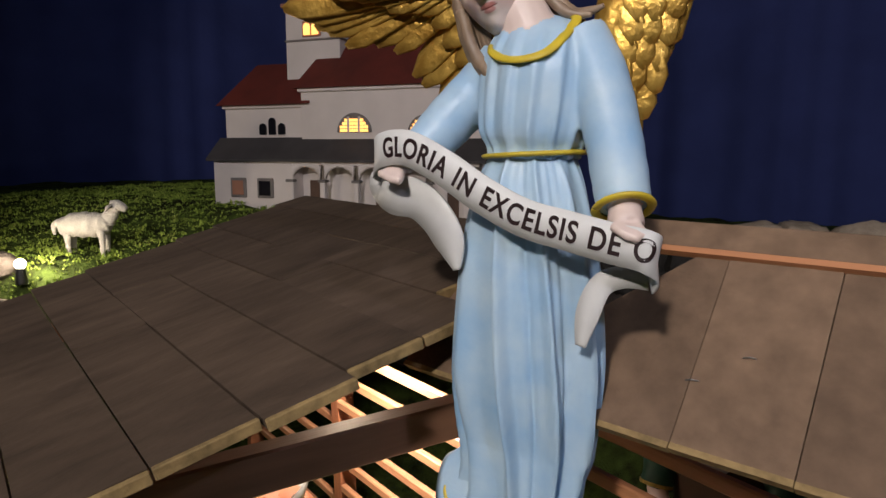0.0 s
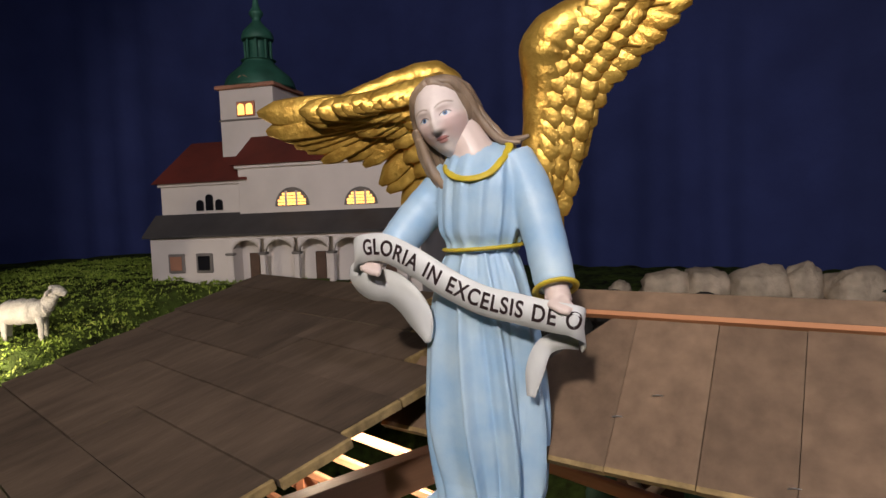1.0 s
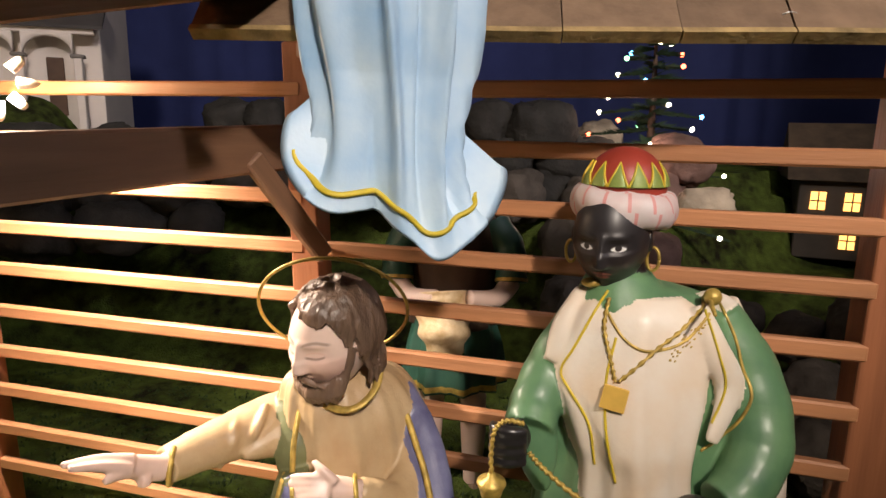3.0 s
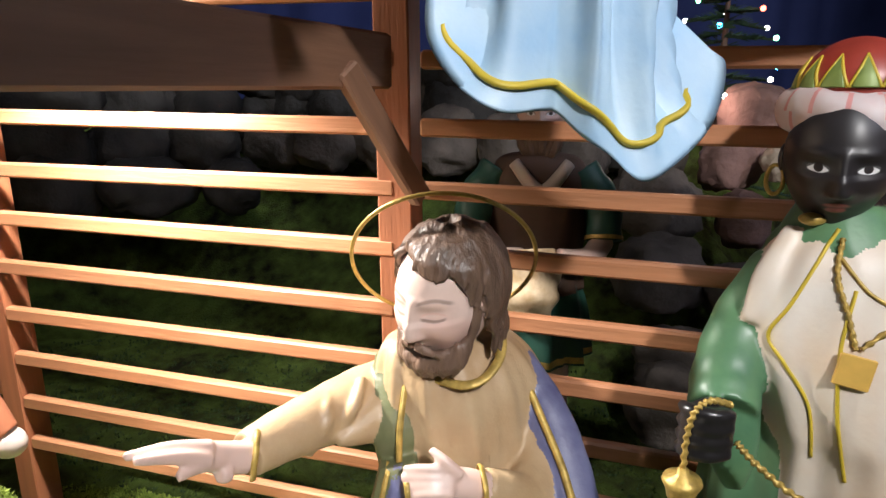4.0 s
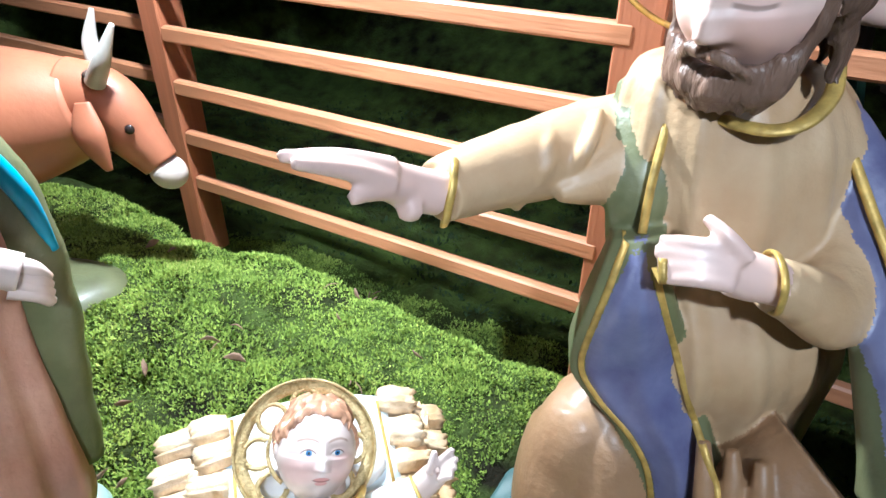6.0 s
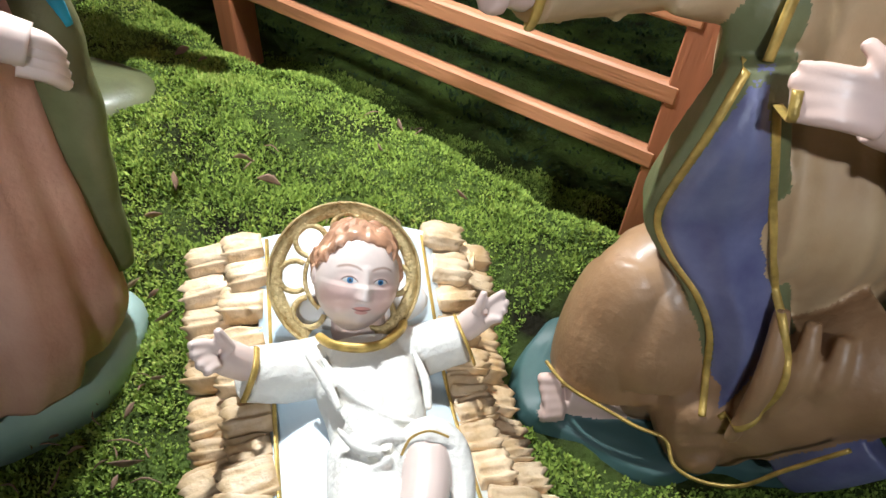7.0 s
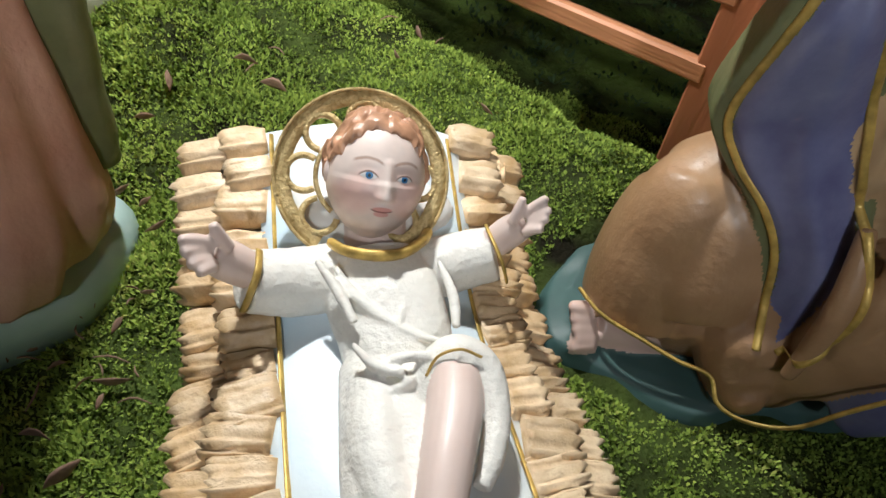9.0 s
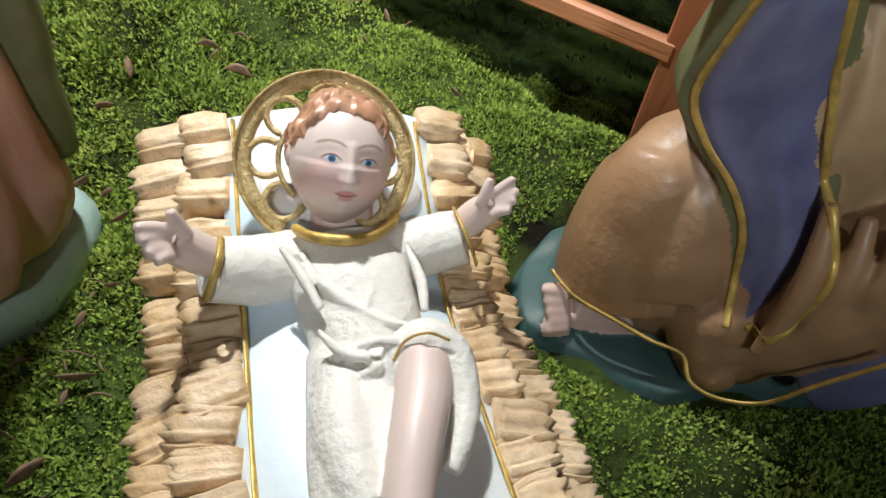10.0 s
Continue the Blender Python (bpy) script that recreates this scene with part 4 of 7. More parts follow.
for k in range(34):
    a = -1.0 + 2.0 * k / 33
    g = abs(a)
    if g > 0.42:
        hairlines.append([(0.02 * a, -0.20, 0.43), (0.26 * a, -0.25 + 0.12 * g, 0.35), (0.37 * a, -0.22 + 0.20 * g, 0.12), (0.40 * a, -0.16 + 0.20 * g, -0.18), (0.40 * a, -0.06 + 0.10 * g, -0.50)])
    else:
        hairlines.append([(0.10 * a, -0.10, 0.45), (0.45 * a, 0.10, 0.43), (0.80 * a, 0.36, 0.25), (0.85 * a, 0.46, -0.15), (0.85 * a, 0.40, -0.55)])
locks(bm, at, 0.104, 2, hairlines, 3, 0.055)
locks(bm, at, 0.104, 2, [[(0.36, 0.0, 0.1), (0.44, 0.02, -0.2), (0.56, 0.0, -0.48), (0.80, -0.02, -0.58)], [(0.38, 0.1, 0.0), (0.5, 0.1, -0.3), (0.64, 0.06, -0.52), (0.90, 0.02, -0.54)], [(0.34, 0.15, 0.0), (0.42, 0.16, -0.35), (0.54, 0.12, -0.55), (0.70, 0.06, -0.62)], [(-0.36, -0.1, -0.1), (-0.33, -0.16, -0.5), (-0.20, -0.24, -0.75), (-0.16, -0.28, -1.0)], [(-0.38, -0.05, 0.0), (-0.38, -0.10, -0.4), (-0.28, -0.18, -0.72), (-0.23, -0.22, -0.95)], [(-0.40, 0.0, 0.0), (-0.42, -0.02, -0.4), (-0.34, -0.10, -0.7), (-0.30, -0.16, -0.88)]], 4, 0.06)
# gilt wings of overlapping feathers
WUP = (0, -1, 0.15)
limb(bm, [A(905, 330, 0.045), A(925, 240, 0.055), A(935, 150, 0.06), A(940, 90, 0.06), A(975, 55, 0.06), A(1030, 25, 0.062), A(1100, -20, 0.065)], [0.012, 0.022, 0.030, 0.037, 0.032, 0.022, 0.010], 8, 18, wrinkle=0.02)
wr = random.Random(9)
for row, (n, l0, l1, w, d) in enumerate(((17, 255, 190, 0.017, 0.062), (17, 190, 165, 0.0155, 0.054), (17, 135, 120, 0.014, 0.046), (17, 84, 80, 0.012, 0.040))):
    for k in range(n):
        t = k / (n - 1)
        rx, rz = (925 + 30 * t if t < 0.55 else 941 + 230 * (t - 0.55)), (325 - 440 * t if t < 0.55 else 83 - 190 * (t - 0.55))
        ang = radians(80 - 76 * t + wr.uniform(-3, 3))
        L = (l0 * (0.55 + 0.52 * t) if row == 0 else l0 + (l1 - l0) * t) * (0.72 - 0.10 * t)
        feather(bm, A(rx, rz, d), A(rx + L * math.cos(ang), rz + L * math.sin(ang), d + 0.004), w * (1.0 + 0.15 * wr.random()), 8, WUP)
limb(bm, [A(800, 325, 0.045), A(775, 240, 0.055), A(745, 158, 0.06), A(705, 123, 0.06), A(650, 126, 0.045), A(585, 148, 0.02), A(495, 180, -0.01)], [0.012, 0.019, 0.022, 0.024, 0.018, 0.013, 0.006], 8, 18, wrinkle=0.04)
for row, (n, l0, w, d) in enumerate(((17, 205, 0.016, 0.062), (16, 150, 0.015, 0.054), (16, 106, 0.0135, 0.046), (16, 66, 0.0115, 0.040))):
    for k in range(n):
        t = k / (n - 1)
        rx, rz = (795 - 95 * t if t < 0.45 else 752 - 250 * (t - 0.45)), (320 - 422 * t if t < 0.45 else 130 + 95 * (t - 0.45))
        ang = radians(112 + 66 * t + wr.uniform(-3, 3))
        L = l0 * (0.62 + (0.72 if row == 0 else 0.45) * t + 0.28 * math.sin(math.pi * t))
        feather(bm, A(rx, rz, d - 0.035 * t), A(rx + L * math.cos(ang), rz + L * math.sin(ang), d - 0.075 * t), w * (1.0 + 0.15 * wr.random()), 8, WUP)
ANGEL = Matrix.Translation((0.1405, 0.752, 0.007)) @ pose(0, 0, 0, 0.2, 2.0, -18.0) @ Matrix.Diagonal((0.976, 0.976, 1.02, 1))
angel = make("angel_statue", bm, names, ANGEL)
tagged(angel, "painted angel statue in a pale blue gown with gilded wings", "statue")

# the scroll that the angel holds, with its curled ends and lettering
SC = [(-0.170, -0.020, 1.072), (-0.177, -0.040, 1.080), (-0.158, -0.060, 1.092), (-0.119, -0.070, 1.096), (-0.075, -0.072, 1.080), (-0.031, -0.072, 1.057), (0.013, -0.073, 1.040), (0.054, -0.074, 1.033), (0.093, -0.076, 1.027), (0.122, -0.074, 1.023), (0.129, -0.060, 1.014), (0.121, -0.045, 0.998)]
rows = smooth_rows(SC, 90)
HALF = 0.0170


def strip(bm, rows, half, th=0.0022, tilt=None):
    rings = []
    for i, p in enumerate(rows):
        d = Vector(rows[min(i + 1, len(rows) - 1)]) - Vector(rows[max(i - 1, 0)])
        side = Vector((d.y, -d.x, 0)).normalized() if abs(d.x) + abs(d.y) > 1e-6 else Vector((0, -1, 0))
        up = side.cross(d.normalized())
        if up.z < 0:
            up = -up
        h = half[i] if not isinstance(half, float) else half
        c = Vector(p)
        rings.append([c + up * h + side * th / 2, c + side * (th / 2), c - up * h + side * th / 2, c - up * h - side * th / 2, c - side * (th / 2), c + up * h - side * th / 2])
    skin_rings(bm, rings, 0)


scroll = empty("scroll", ANGEL)
tagged(scroll, "white painted scroll with dark Latin lettering and curled ends", "scroll")
bm = bmesh.new()
strip(bm, rows, HALF)
part("band", bm, "white_paint", scroll)


def tail(points, half):
    bm = bmesh.new()
    rows = smooth_rows([(*p, h) for p, h in zip(points, half)], 40)
    rings = []
    for i, (x, y, z, h) in enumerate(rows.tolist()):
        d = Vector(rows[min(i + 1, 39)][:3]) - Vector(rows[max(i - 1, 0)][:3])
        s = d.cross(Vector((0.1, 1, 0.1))).normalized()
        n = s.cross(d).normalized()
        c = Vector((x, y, z))
        rings.append([c + s * h + n * 0.0012, c + n * (0.0012 + h * 0.18), c - s * h + n * 0.0012, c - s * h - n * 0.0012, c + n * (h * 0.18 - 0.0012), c + s * h - n * 0.0012])
    skin_rings(bm, rings, 0)
    return part("tail", bm, "white_paint", scroll)


tail([(-0.170, -0.022, 1.072), (-0.178, -0.032, 1.058), (-0.152, -0.046, 1.048), (-0.119, -0.050, 1.046), (-0.092, -0.052, 1.030), (-0.076, -0.050, 1.006), (-0.068, -0.048, 0.980)], [0.010, 0.0165, 0.0200, 0.0205, 0.0205, 0.0180, 0.004])
tail([(0.121, -0.046, 0.998), (0.100, -0.052, 0.996), (0.082, -0.055, 0.986), (0.073, -0.058, 0.960), (0.068, -0.056, 0.930)], [0.012, 0.010, 0.0105, 0.0110, 0.005])
curve = bpy.data.curves.new("lettering", "FONT")
curve.body, curve.size, curve.extrude, curve.offset = "GLORIA IN EXCELSIS DE O", 0.0265, 0.0004, 0.00055
curve.space_character, curve.space_word = 1.12, 1.2
tmp = new("lettering", curve)
bpy.context.view_layer.update()
me = bpy.data.meshes.new_from_object(tmp.evaluated_get(bpy.context.evaluated_depsgraph_get()))
bpy.data.objects.remove(tmp)
co = np.array([v.co for v in me.vertices])
wid = co[:, 0].max()
arc = np.concatenate([[0], np.cumsum(np.linalg.norm(np.diff(rows, axis=0), axis=1))])
s0, s1 = [arc[int(np.argmin(np.abs(rows[:, 0] - x) + (rows[:, 1] > -0.055)))] for x in (-0.150, 0.1265)]
for v in me.vertices:
    s = s0 + (s1 - s0) * v.co.x / wid
    i = int(min(max(np.searchsorted(arc, s) - 1, 0), len(rows) - 2))
    p = Vector(rows[i]).lerp(Vector(rows[i + 1]), (s - arc[i]) / (arc[i + 1] - arc[i]))
    d = Vector(rows[i + 1]) - Vector(rows[i])
    side = Vector((d.y, -d.x, 0)).normalized()
    up = side.cross(d.normalized())
    if up.z < 0:
        up = -up
    v.co = p + up * (v.co.y - 0.0085) + side * (0.0016 + v.co.z)
me.materials.append(MATS["ink"])
ob = new("lettering", me)
ob.parent = scroll
ob["label"] = "dark brown capital letters"

# kneeling man with a ring halo, robe and cloak
names = ["beige_robe", "skin", "hair_dark", "lip", "eye_white", "eye_dark", "brow", "skin", "olive_robe", "violet_robe", "gold_trim", "tan_robe", "teal_base", "pale_base", "man_face"]
mi = paint(names)
mi.update(skin=1, hair=2, face=14)
bm = bmesh.new()
# tunic from the shoulders to the hips, with pleats
rows = [(0.165, 0.885, 0.49, 0.035, 0.030), (0.170, 0.885, 0.477, 0.075, 0.048), (0.180, 0.880, 0.44, 0.094, 0.062), (0.190, 0.878, 0.385, 0.098, 0.066), (0.198, 0.880, 0.32, 0.095, 0.068), (0.205, 0.885, 0.26, 0.096, 0.072), (0.215, 0.892, 0.20, 0.104, 0.075), (0.222, 0.895, 0.14, 0.11, 0.078)]
robe(bm, rows, 0, 110, 70, 13, 0.040, 0.3, 0.5, 0.5)
limb(bm, [(0.121, 0.913, 0.419), (0.076, 0.904, 0.414), (0.028, 0.891, 0.407), (-0.015, 0.876, 0.401), (-0.047, 0.859, 0.397)], [0.0353, 0.0336, 0.0288, 0.0246, 0.0207], 0, 24, wrinkle=0.012)
limb(bm, [(0.070, 0.886, 0.445), (0.054, 0.866, 0.423), (0.040, 0.871, 0.391)], [0.0037, 0.0059, 0.0032], 0, 10)
limb(bm, [(0.038, 0.898, 0.436), (0.028, 0.869, 0.422), (0.025, 0.878, 0.395)], [0.0037, 0.0058, 0.0032], 0, 10)
limb(bm, [(0.007, 0.904, 0.420), (-0.009, 0.865, 0.407), (-0.018, 0.882, 0.371)], [0.0037, 0.0057, 0.0032], 0, 10)
limb(bm, [(0.047, 0.893, 0.432), (0.027, 0.865, 0.412), (0.013, 0.875, 0.377)], [0.0037, 0.0058, 0.0032], 0, 10)
limb(bm, [(0.082, 0.883, 0.404), (0.056, 0.871, 0.397), (0.037, 0.863, 0.392)], [0.0282, 0.0159, 0.0056], 0, 12)
limb(bm, [(-0.047, 0.850, 0.399), (-0.068, 0.845, 0.405), (-0.085, 0.839, 0.413)], [0.0143, 0.0140, 0.0123], 1, 14, flat=0.8, to=(0.17, 0.91, -0.39))
limb(bm, [(-0.080, 0.837, 0.418), (-0.112, 0.826, 0.429), (-0.143, 0.813, 0.434)], [0.0088, 0.0062, 0.0038], 1, 12)
limb(bm, [(-0.082, 0.829, 0.413), (-0.108, 0.817, 0.425), (-0.137, 0.804, 0.433)], [0.0080, 0.0058, 0.0037], 1, 12)
limb(bm, [(-0.073, 0.839, 0.407), (-0.091, 0.825, 0.411), (-0.107, 0.812, 0.411)], [0.0090, 0.0066, 0.0042], 1, 12)
limb(bm, [(-0.066, 0.838, 0.395), (-0.074, 0.833, 0.396)], [0.0091, 0.0076], 1, 12)
limb(bm, [(0.241, 0.856, 0.417), (0.243, 0.834, 0.385), (0.231, 0.806, 0.352), (0.200, 0.784, 0.342), (0.173, 0.782, 0.354), (0.150, 0.781, 0.363)], [0.0192, 0.0252, 0.0277, 0.0237, 0.0201, 0.0173], 0, 24, wrinkle=0.015)
limb(bm, [(0.151, 0.774, 0.366), (0.133, 0.780, 0.369), (0.118, 0.784, 0.372)], [0.0131, 0.0157, 0.0155], 1, 14, flat=0.8, to=(0.44, 0.76, -0.49))
limb(bm, [(0.117, 0.779, 0.386), (0.096, 0.787, 0.389), (0.077, 0.800, 0.387)], [0.0050, 0.0050, 0.0037], 1, 10)
limb(bm, [(0.116, 0.776, 0.380), (0.095, 0.784, 0.382), (0.074, 0.798, 0.380)], [0.0050, 0.0050, 0.0037], 1, 10)
limb(bm, [(0.115, 0.773, 0.375), (0.094, 0.781, 0.376), (0.075, 0.793, 0.373)], [0.0050, 0.0050, 0.0037], 1, 10)
limb(bm, [(0.113, 0.770, 0.369), (0.093, 0.777, 0.370), (0.076, 0.789, 0.366)], [0.0050, 0.0050, 0.0037], 1, 10)
limb(bm, [(0.122, 0.774, 0.383), (0.109, 0.783, 0.396), (0.101, 0.795, 0.403)], [0.0059, 0.0054, 0.0041], 1, 10)
limb(bm, [(0.172, 0.892, 0.455), (0.160, 0.880, 0.495), (0.150, 0.868, 0.525)], [0.040, 0.031, 0.031], 1, 16)
# cloak: olive outside, violet lining
limb(bm, [(0.111, 0.897, 0.462), (0.099, 0.872, 0.429), (0.092, 0.855, 0.389), (0.095, 0.866, 0.350)], [0.0230, 0.0238, 0.0210, 0.0120], 8, 16, flat=0.5, to=(0.46, 0.79, -0.40))
limb(bm, [(0.228, 0.881, 0.471), (0.241, 0.850, 0.438), (0.248, 0.813, 0.399), (0.245, 0.777, 0.356), (0.233, 0.744, 0.314), (0.219, 0.711, 0.272)], [0.0141, 0.0212, 0.0249, 0.0266, 0.0272, 0.0290], 9, 20, flat=0.6, wrinkle=0.015, to=(0.56, 0.70, -0.44))
limb(bm, [(0.239, 0.776, 0.331), (0.226, 0.750, 0.296), (0.216, 0.723, 0.253)], [0.0207, 0.0264, 0.0305], 8, 16, flat=0.8, to=(0.54, 0.63, -0.56))
# raised knee under the robe, kneeling leg, folds
limb(bm, [(0.169, 0.887, 0.159), (0.119, 0.887, 0.170), (0.088, 0.884, 0.168), (0.071, 0.885, 0.166), (0.060, 0.883, 0.165)], [0.0517, 0.0442, 0.0391, 0.0282, 0.0103], 11, 28)
limb(bm, [(0.093, 0.898, 0.196), (0.090, 0.894, 0.187), (0.086, 0.883, 0.171), (0.085, 0.878, 0.135), (0.083, 0.869, 0.101), (0.083, 0.860, 0.076)], [0.0106, 0.0254, 0.0374, 0.0439, 0.0466, 0.0476], 11, 28)
limb(bm, [(0.113, 0.899, 0.201), (0.111, 0.890, 0.189), (0.110, 0.875, 0.166), (0.112, 0.857, 0.127), (0.113, 0.830, 0.094), (0.107, 0.808, 0.087)], [0.0086, 0.0288, 0.0448, 0.0516, 0.0432, 0.0269], 11, 26)
limb(bm, [(0.173, 0.844, 0.169), (0.155, 0.827, 0.129), (0.143, 0.805, 0.104), (0.144, 0.783, 0.092), (0.137, 0.766, 0.093)], [0.0527, 0.0491, 0.0433, 0.0342, 0.0193], 11, 26, wrinkle=0.015)
limb(bm, [(0.135, 0.834, 0.144), (0.133, 0.825, 0.130), (0.131, 0.810, 0.110), (0.127, 0.793, 0.093), (0.124, 0.772, 0.085), (0.122, 0.759, 0.087)], [0.0086, 0.0251, 0.0362, 0.0323, 0.0209, 0.0084], 11, 22)
limb(bm, [(0.126, 0.794, 0.074), (0.137, 0.798, 0.078), (0.156, 0.801, 0.085), (0.174, 0.791, 0.133), (0.196, 0.782, 0.183), (0.222, 0.779, 0.211)], [0.0111, 0.0270, 0.0388, 0.0446, 0.0465, 0.0504], 11, 26, wrinkle=0.015)
limb(bm, [(0.139, 0.814, 0.227), (0.132, 0.784, 0.187), (0.125, 0.766, 0.129)], [0.0054, 0.0084, 0.0049], 11, 10)
limb(bm, [(0.153, 0.801, 0.229), (0.147, 0.778, 0.198), (0.144, 0.768, 0.149)], [0.0054, 0.0084, 0.0049], 11, 10)
limb(bm, [(0.166, 0.786, 0.230), (0.160, 0.768, 0.206), (0.161, 0.765, 0.164)], [0.0054, 0.0084, 0.0049], 11, 10)
limb(bm, [(0.174, 0.743, 0.102), (0.183, 0.738, 0.135), (0.200, 0.736, 0.167)], [0.0172, 0.0215, 0.0243], 9, 14, flat=0.7, to=(0.68, 0.41, -0.61))
limb(bm, [(0.090, 0.840, 0.069), (0.064, 0.844, 0.060), (0.041, 0.846, 0.065)], [0.0244, 0.0216, 0.0158], 1, 16, flat=0.8, to=(0.39, 0.58, -0.71))
limb(bm, [(0.039, 0.853, 0.078), (0.026, 0.856, 0.080), (0.019, 0.858, 0.079)], [0.0061, 0.0056, 0.0042], 1, 10)
limb(bm, [(0.039, 0.848, 0.074), (0.025, 0.850, 0.074), (0.020, 0.852, 0.074)], [0.0061, 0.0056, 0.0042], 1, 10)
limb(bm, [(0.039, 0.842, 0.069), (0.024, 0.844, 0.069), (0.021, 0.845, 0.069)], [0.0061, 0.0056, 0.0042], 1, 10)
limb(bm, [(0.038, 0.837, 0.065), (0.023, 0.838, 0.064), (0.023, 0.838, 0.064)], [0.0061, 0.0056, 0.0042], 1, 10)
limb(bm, [(0.038, 0.832, 0.061), (0.022, 0.833, 0.059), (0.024, 0.832, 0.059)], [0.0061, 0.0056, 0.0042], 1, 10)
# upper and lower figure are warped separately to fit the camera's view
UP = Matrix(((0.9502, -0.0663, 0.0664, 0.035), (0.0605, 0.9493, 0.0826, 0.0228), (-0.0718, -0.078, 0.9489, 0.1104), (0, 0, 0, 1)))
LOW = Matrix(((0.9353, -0.1406, 0.0324, 0.112), (0.1437, 0.9268, -0.1262, 0.0515), (-0.013, 0.1297, 0.9373, -0.0563), (0, 0, 0, 1)))


def fit_to_view(p):
    k = ease((p.z - 0.24) / 0.12)
    return (UP @ p) * k + (LOW @ p) * (1 - k)


for v in bm.verts:
    v.co = fit_to_view(v.co)
rings = []
for z, k in ((0.04, 1.05), (0.092, 1.03), (0.102, 0.98), (0.106, 0.88)):
    rings.append([(0.150 + 0.148 * k * math.cos(a) + 0.006 * math.sin(5 * a), 0.858 + 0.094 * k * math.sin(a) + 0.006 * math.sin(7 * a), z + 0.003 * math.sin(6 * a)) for a in [2 * math.pi * j / 60 for j in range(60)]])
skin_rings(bm, rings, 12)
FALL = [((0.083, 0.853, 0.393), (0.092, 0.850, 0.395)), ((0.077, 0.855, 0.367), (0.096, 0.849, 0.372)), ((0.073, 0.861, 0.332), (0.109, 0.849, 0.340)), ((0.073, 0.869, 0.288), (0.127, 0.851, 0.301)), ((0.086, 0.860, 0.263), (0.138, 0.841, 0.268)), ((0.106, 0.844, 0.242), (0.147, 0.830, 0.244)), ((0.120, 0.833, 0.216), (0.154, 0.820, 0.219)), ((0.127, 0.823, 0.176), (0.150, 0.816, 0.183)), ((0.129, 0.820, 0.160), (0.134, 0.818, 0.161))]
OUT = Vector((-0.343, -0.926, 0.157))


def cloth(rows, mi, widen, lift, th=0.006, folds=0.0):
    """A hanging piece of cloth between two edges, bulged and folded along its length."""
    edge = smooth_rows([(*a, *b) for a, b in rows], 46)
    rings = []
    for i, r in enumerate(edge.tolist()):
        a, b = Vector(r[:3]), Vector(r[3:])
        side = (b - a).normalized() * widen
        front = []
        off = lift * ease((i + 2) / 12) + 0.007 * max(0.0, (i - 22) / 23)
        for j in range(15):
            u = j / 14
            w = math.sin(math.pi * u)
            front.append((a - side).lerp(b + side, u) + OUT * (off + 0.007 * w + folds * w * math.sin(9 * u + 0.10 * i)))
        rings.append(front + [p - OUT * (th + off - lift) for p in front[::-1]])
    skin_rings(bm, rings, mi)


cloth(FALL, 8, 0.012, 0.020, 0.038)
cloth(FALL, 9, 0.0, 0.0262, 0.032, 0.0022)
T = [math.degrees(a) for a in (UP.to_3x3().normalized() @ Euler([radians(a) for a in (17, 4, -62)]).to_matrix()).to_euler()]
HC, HS = UP @ Vector((0.1357, 0.8406, 0.5329)), 0.126


def at(x, y, z):
    return HC + Euler([radians(a) for a in T]).to_matrix() @ (Vector((x, y, z)) * HS)


def dome(phi, th, r=1.0):
    """A point on the rounded crown of hair: phi from the brow round to the back, th down from the crown."""
    return (0.375 * r * math.sin(th) * math.sin(phi) + 0.01, 0.065 - 0.445 * r * math.sin(th) * math.cos(phi), 0.085 + 0.455 * r * math.cos(th))


ball(bm, at(0.01, 0.085, 0.085), (0.0445, 0.0475, 0.0565), 2, T, 26, 18)
hl = []
hr = random.Random(23)
for layer in range(2):
    for k in range(44):
        phi = -math.pi + 2 * math.pi * (k + 0.5 * layer) / 44
        g = abs(phi)
        end = radians(56 + 10 * math.sin(3 * phi) if g < 0.75 else (62 + (g - 0.75) * 75 if g < 1.55 else 132))
        first = radians(10 if layer == 0 else 34)
        sway = hr.uniform(-0.10, 0.10) - 0.10
        hl.append([dome(phi + sway * q, first + (end - first) * q, 1.02 + 0.015 * layer + 0.03 * math.sin(7 * q + k)) for q in (0, 0.25, 0.5, 0.75, 1.0)])
for k in range(16):
    phi = (1.5 + 1.6 * (k % 8) / 7) * (1 if k < 8 else -1)
    p = dome(phi, radians(120), 1.02)
    hl.append([p, (p[0] * 1.06, p[1] + 0.03, p[2] - 0.12), (p[0] * 1.02, p[1] + 0.02, p[2] - 0.22 - 0.03 * (k % 3)), (p[0] * 1.10, p[1] - 0.01, p[2] - 0.27 - 0.03 * (k % 3))])
locks(bm, at, HS, 2, hl, 7, 0.036)
bd = []
for k in range(15):
    a = -1 + 2 * k / 14
    bd.append([(0.30 * a, -0.17 - 0.17 * (1 - a * a), -0.20 - 0.08 * (1 - a * a)), (0.255 * a, -0.25 - 0.14 * (1 - a * a), -0.36), (0.19 * a, -0.27 - 0.10 * (1 - a * a), -0.50 + 0.04 * (k % 2))])
for x in (-1, 1):
    bd.append([(0.02 * x, -0.435, -0.188), (0.10 * x, -0.41, -0.205), (0.18 * x, -0.34, -0.29)])
    bd.append([(0.33 * x, -0.10, 0.02), (0.32 * x, -0.14, -0.12), (0.29 * x, -0.19, -0.26)])
locks(bm, at, HS, 2, bd, 8, 0.042)
bm = fuse(bm, 0.0019, 4)
face_paint("man_face", HC, HS, T, (0.72, 0.54, 0.46), (0.55, 0.26, 0.20), (0.10, 0.07, 0.05), (0.20, 0.13, 0.10), (0.68, 0.42, 0.34), True)
head(bm, HC, HS, T, mi)
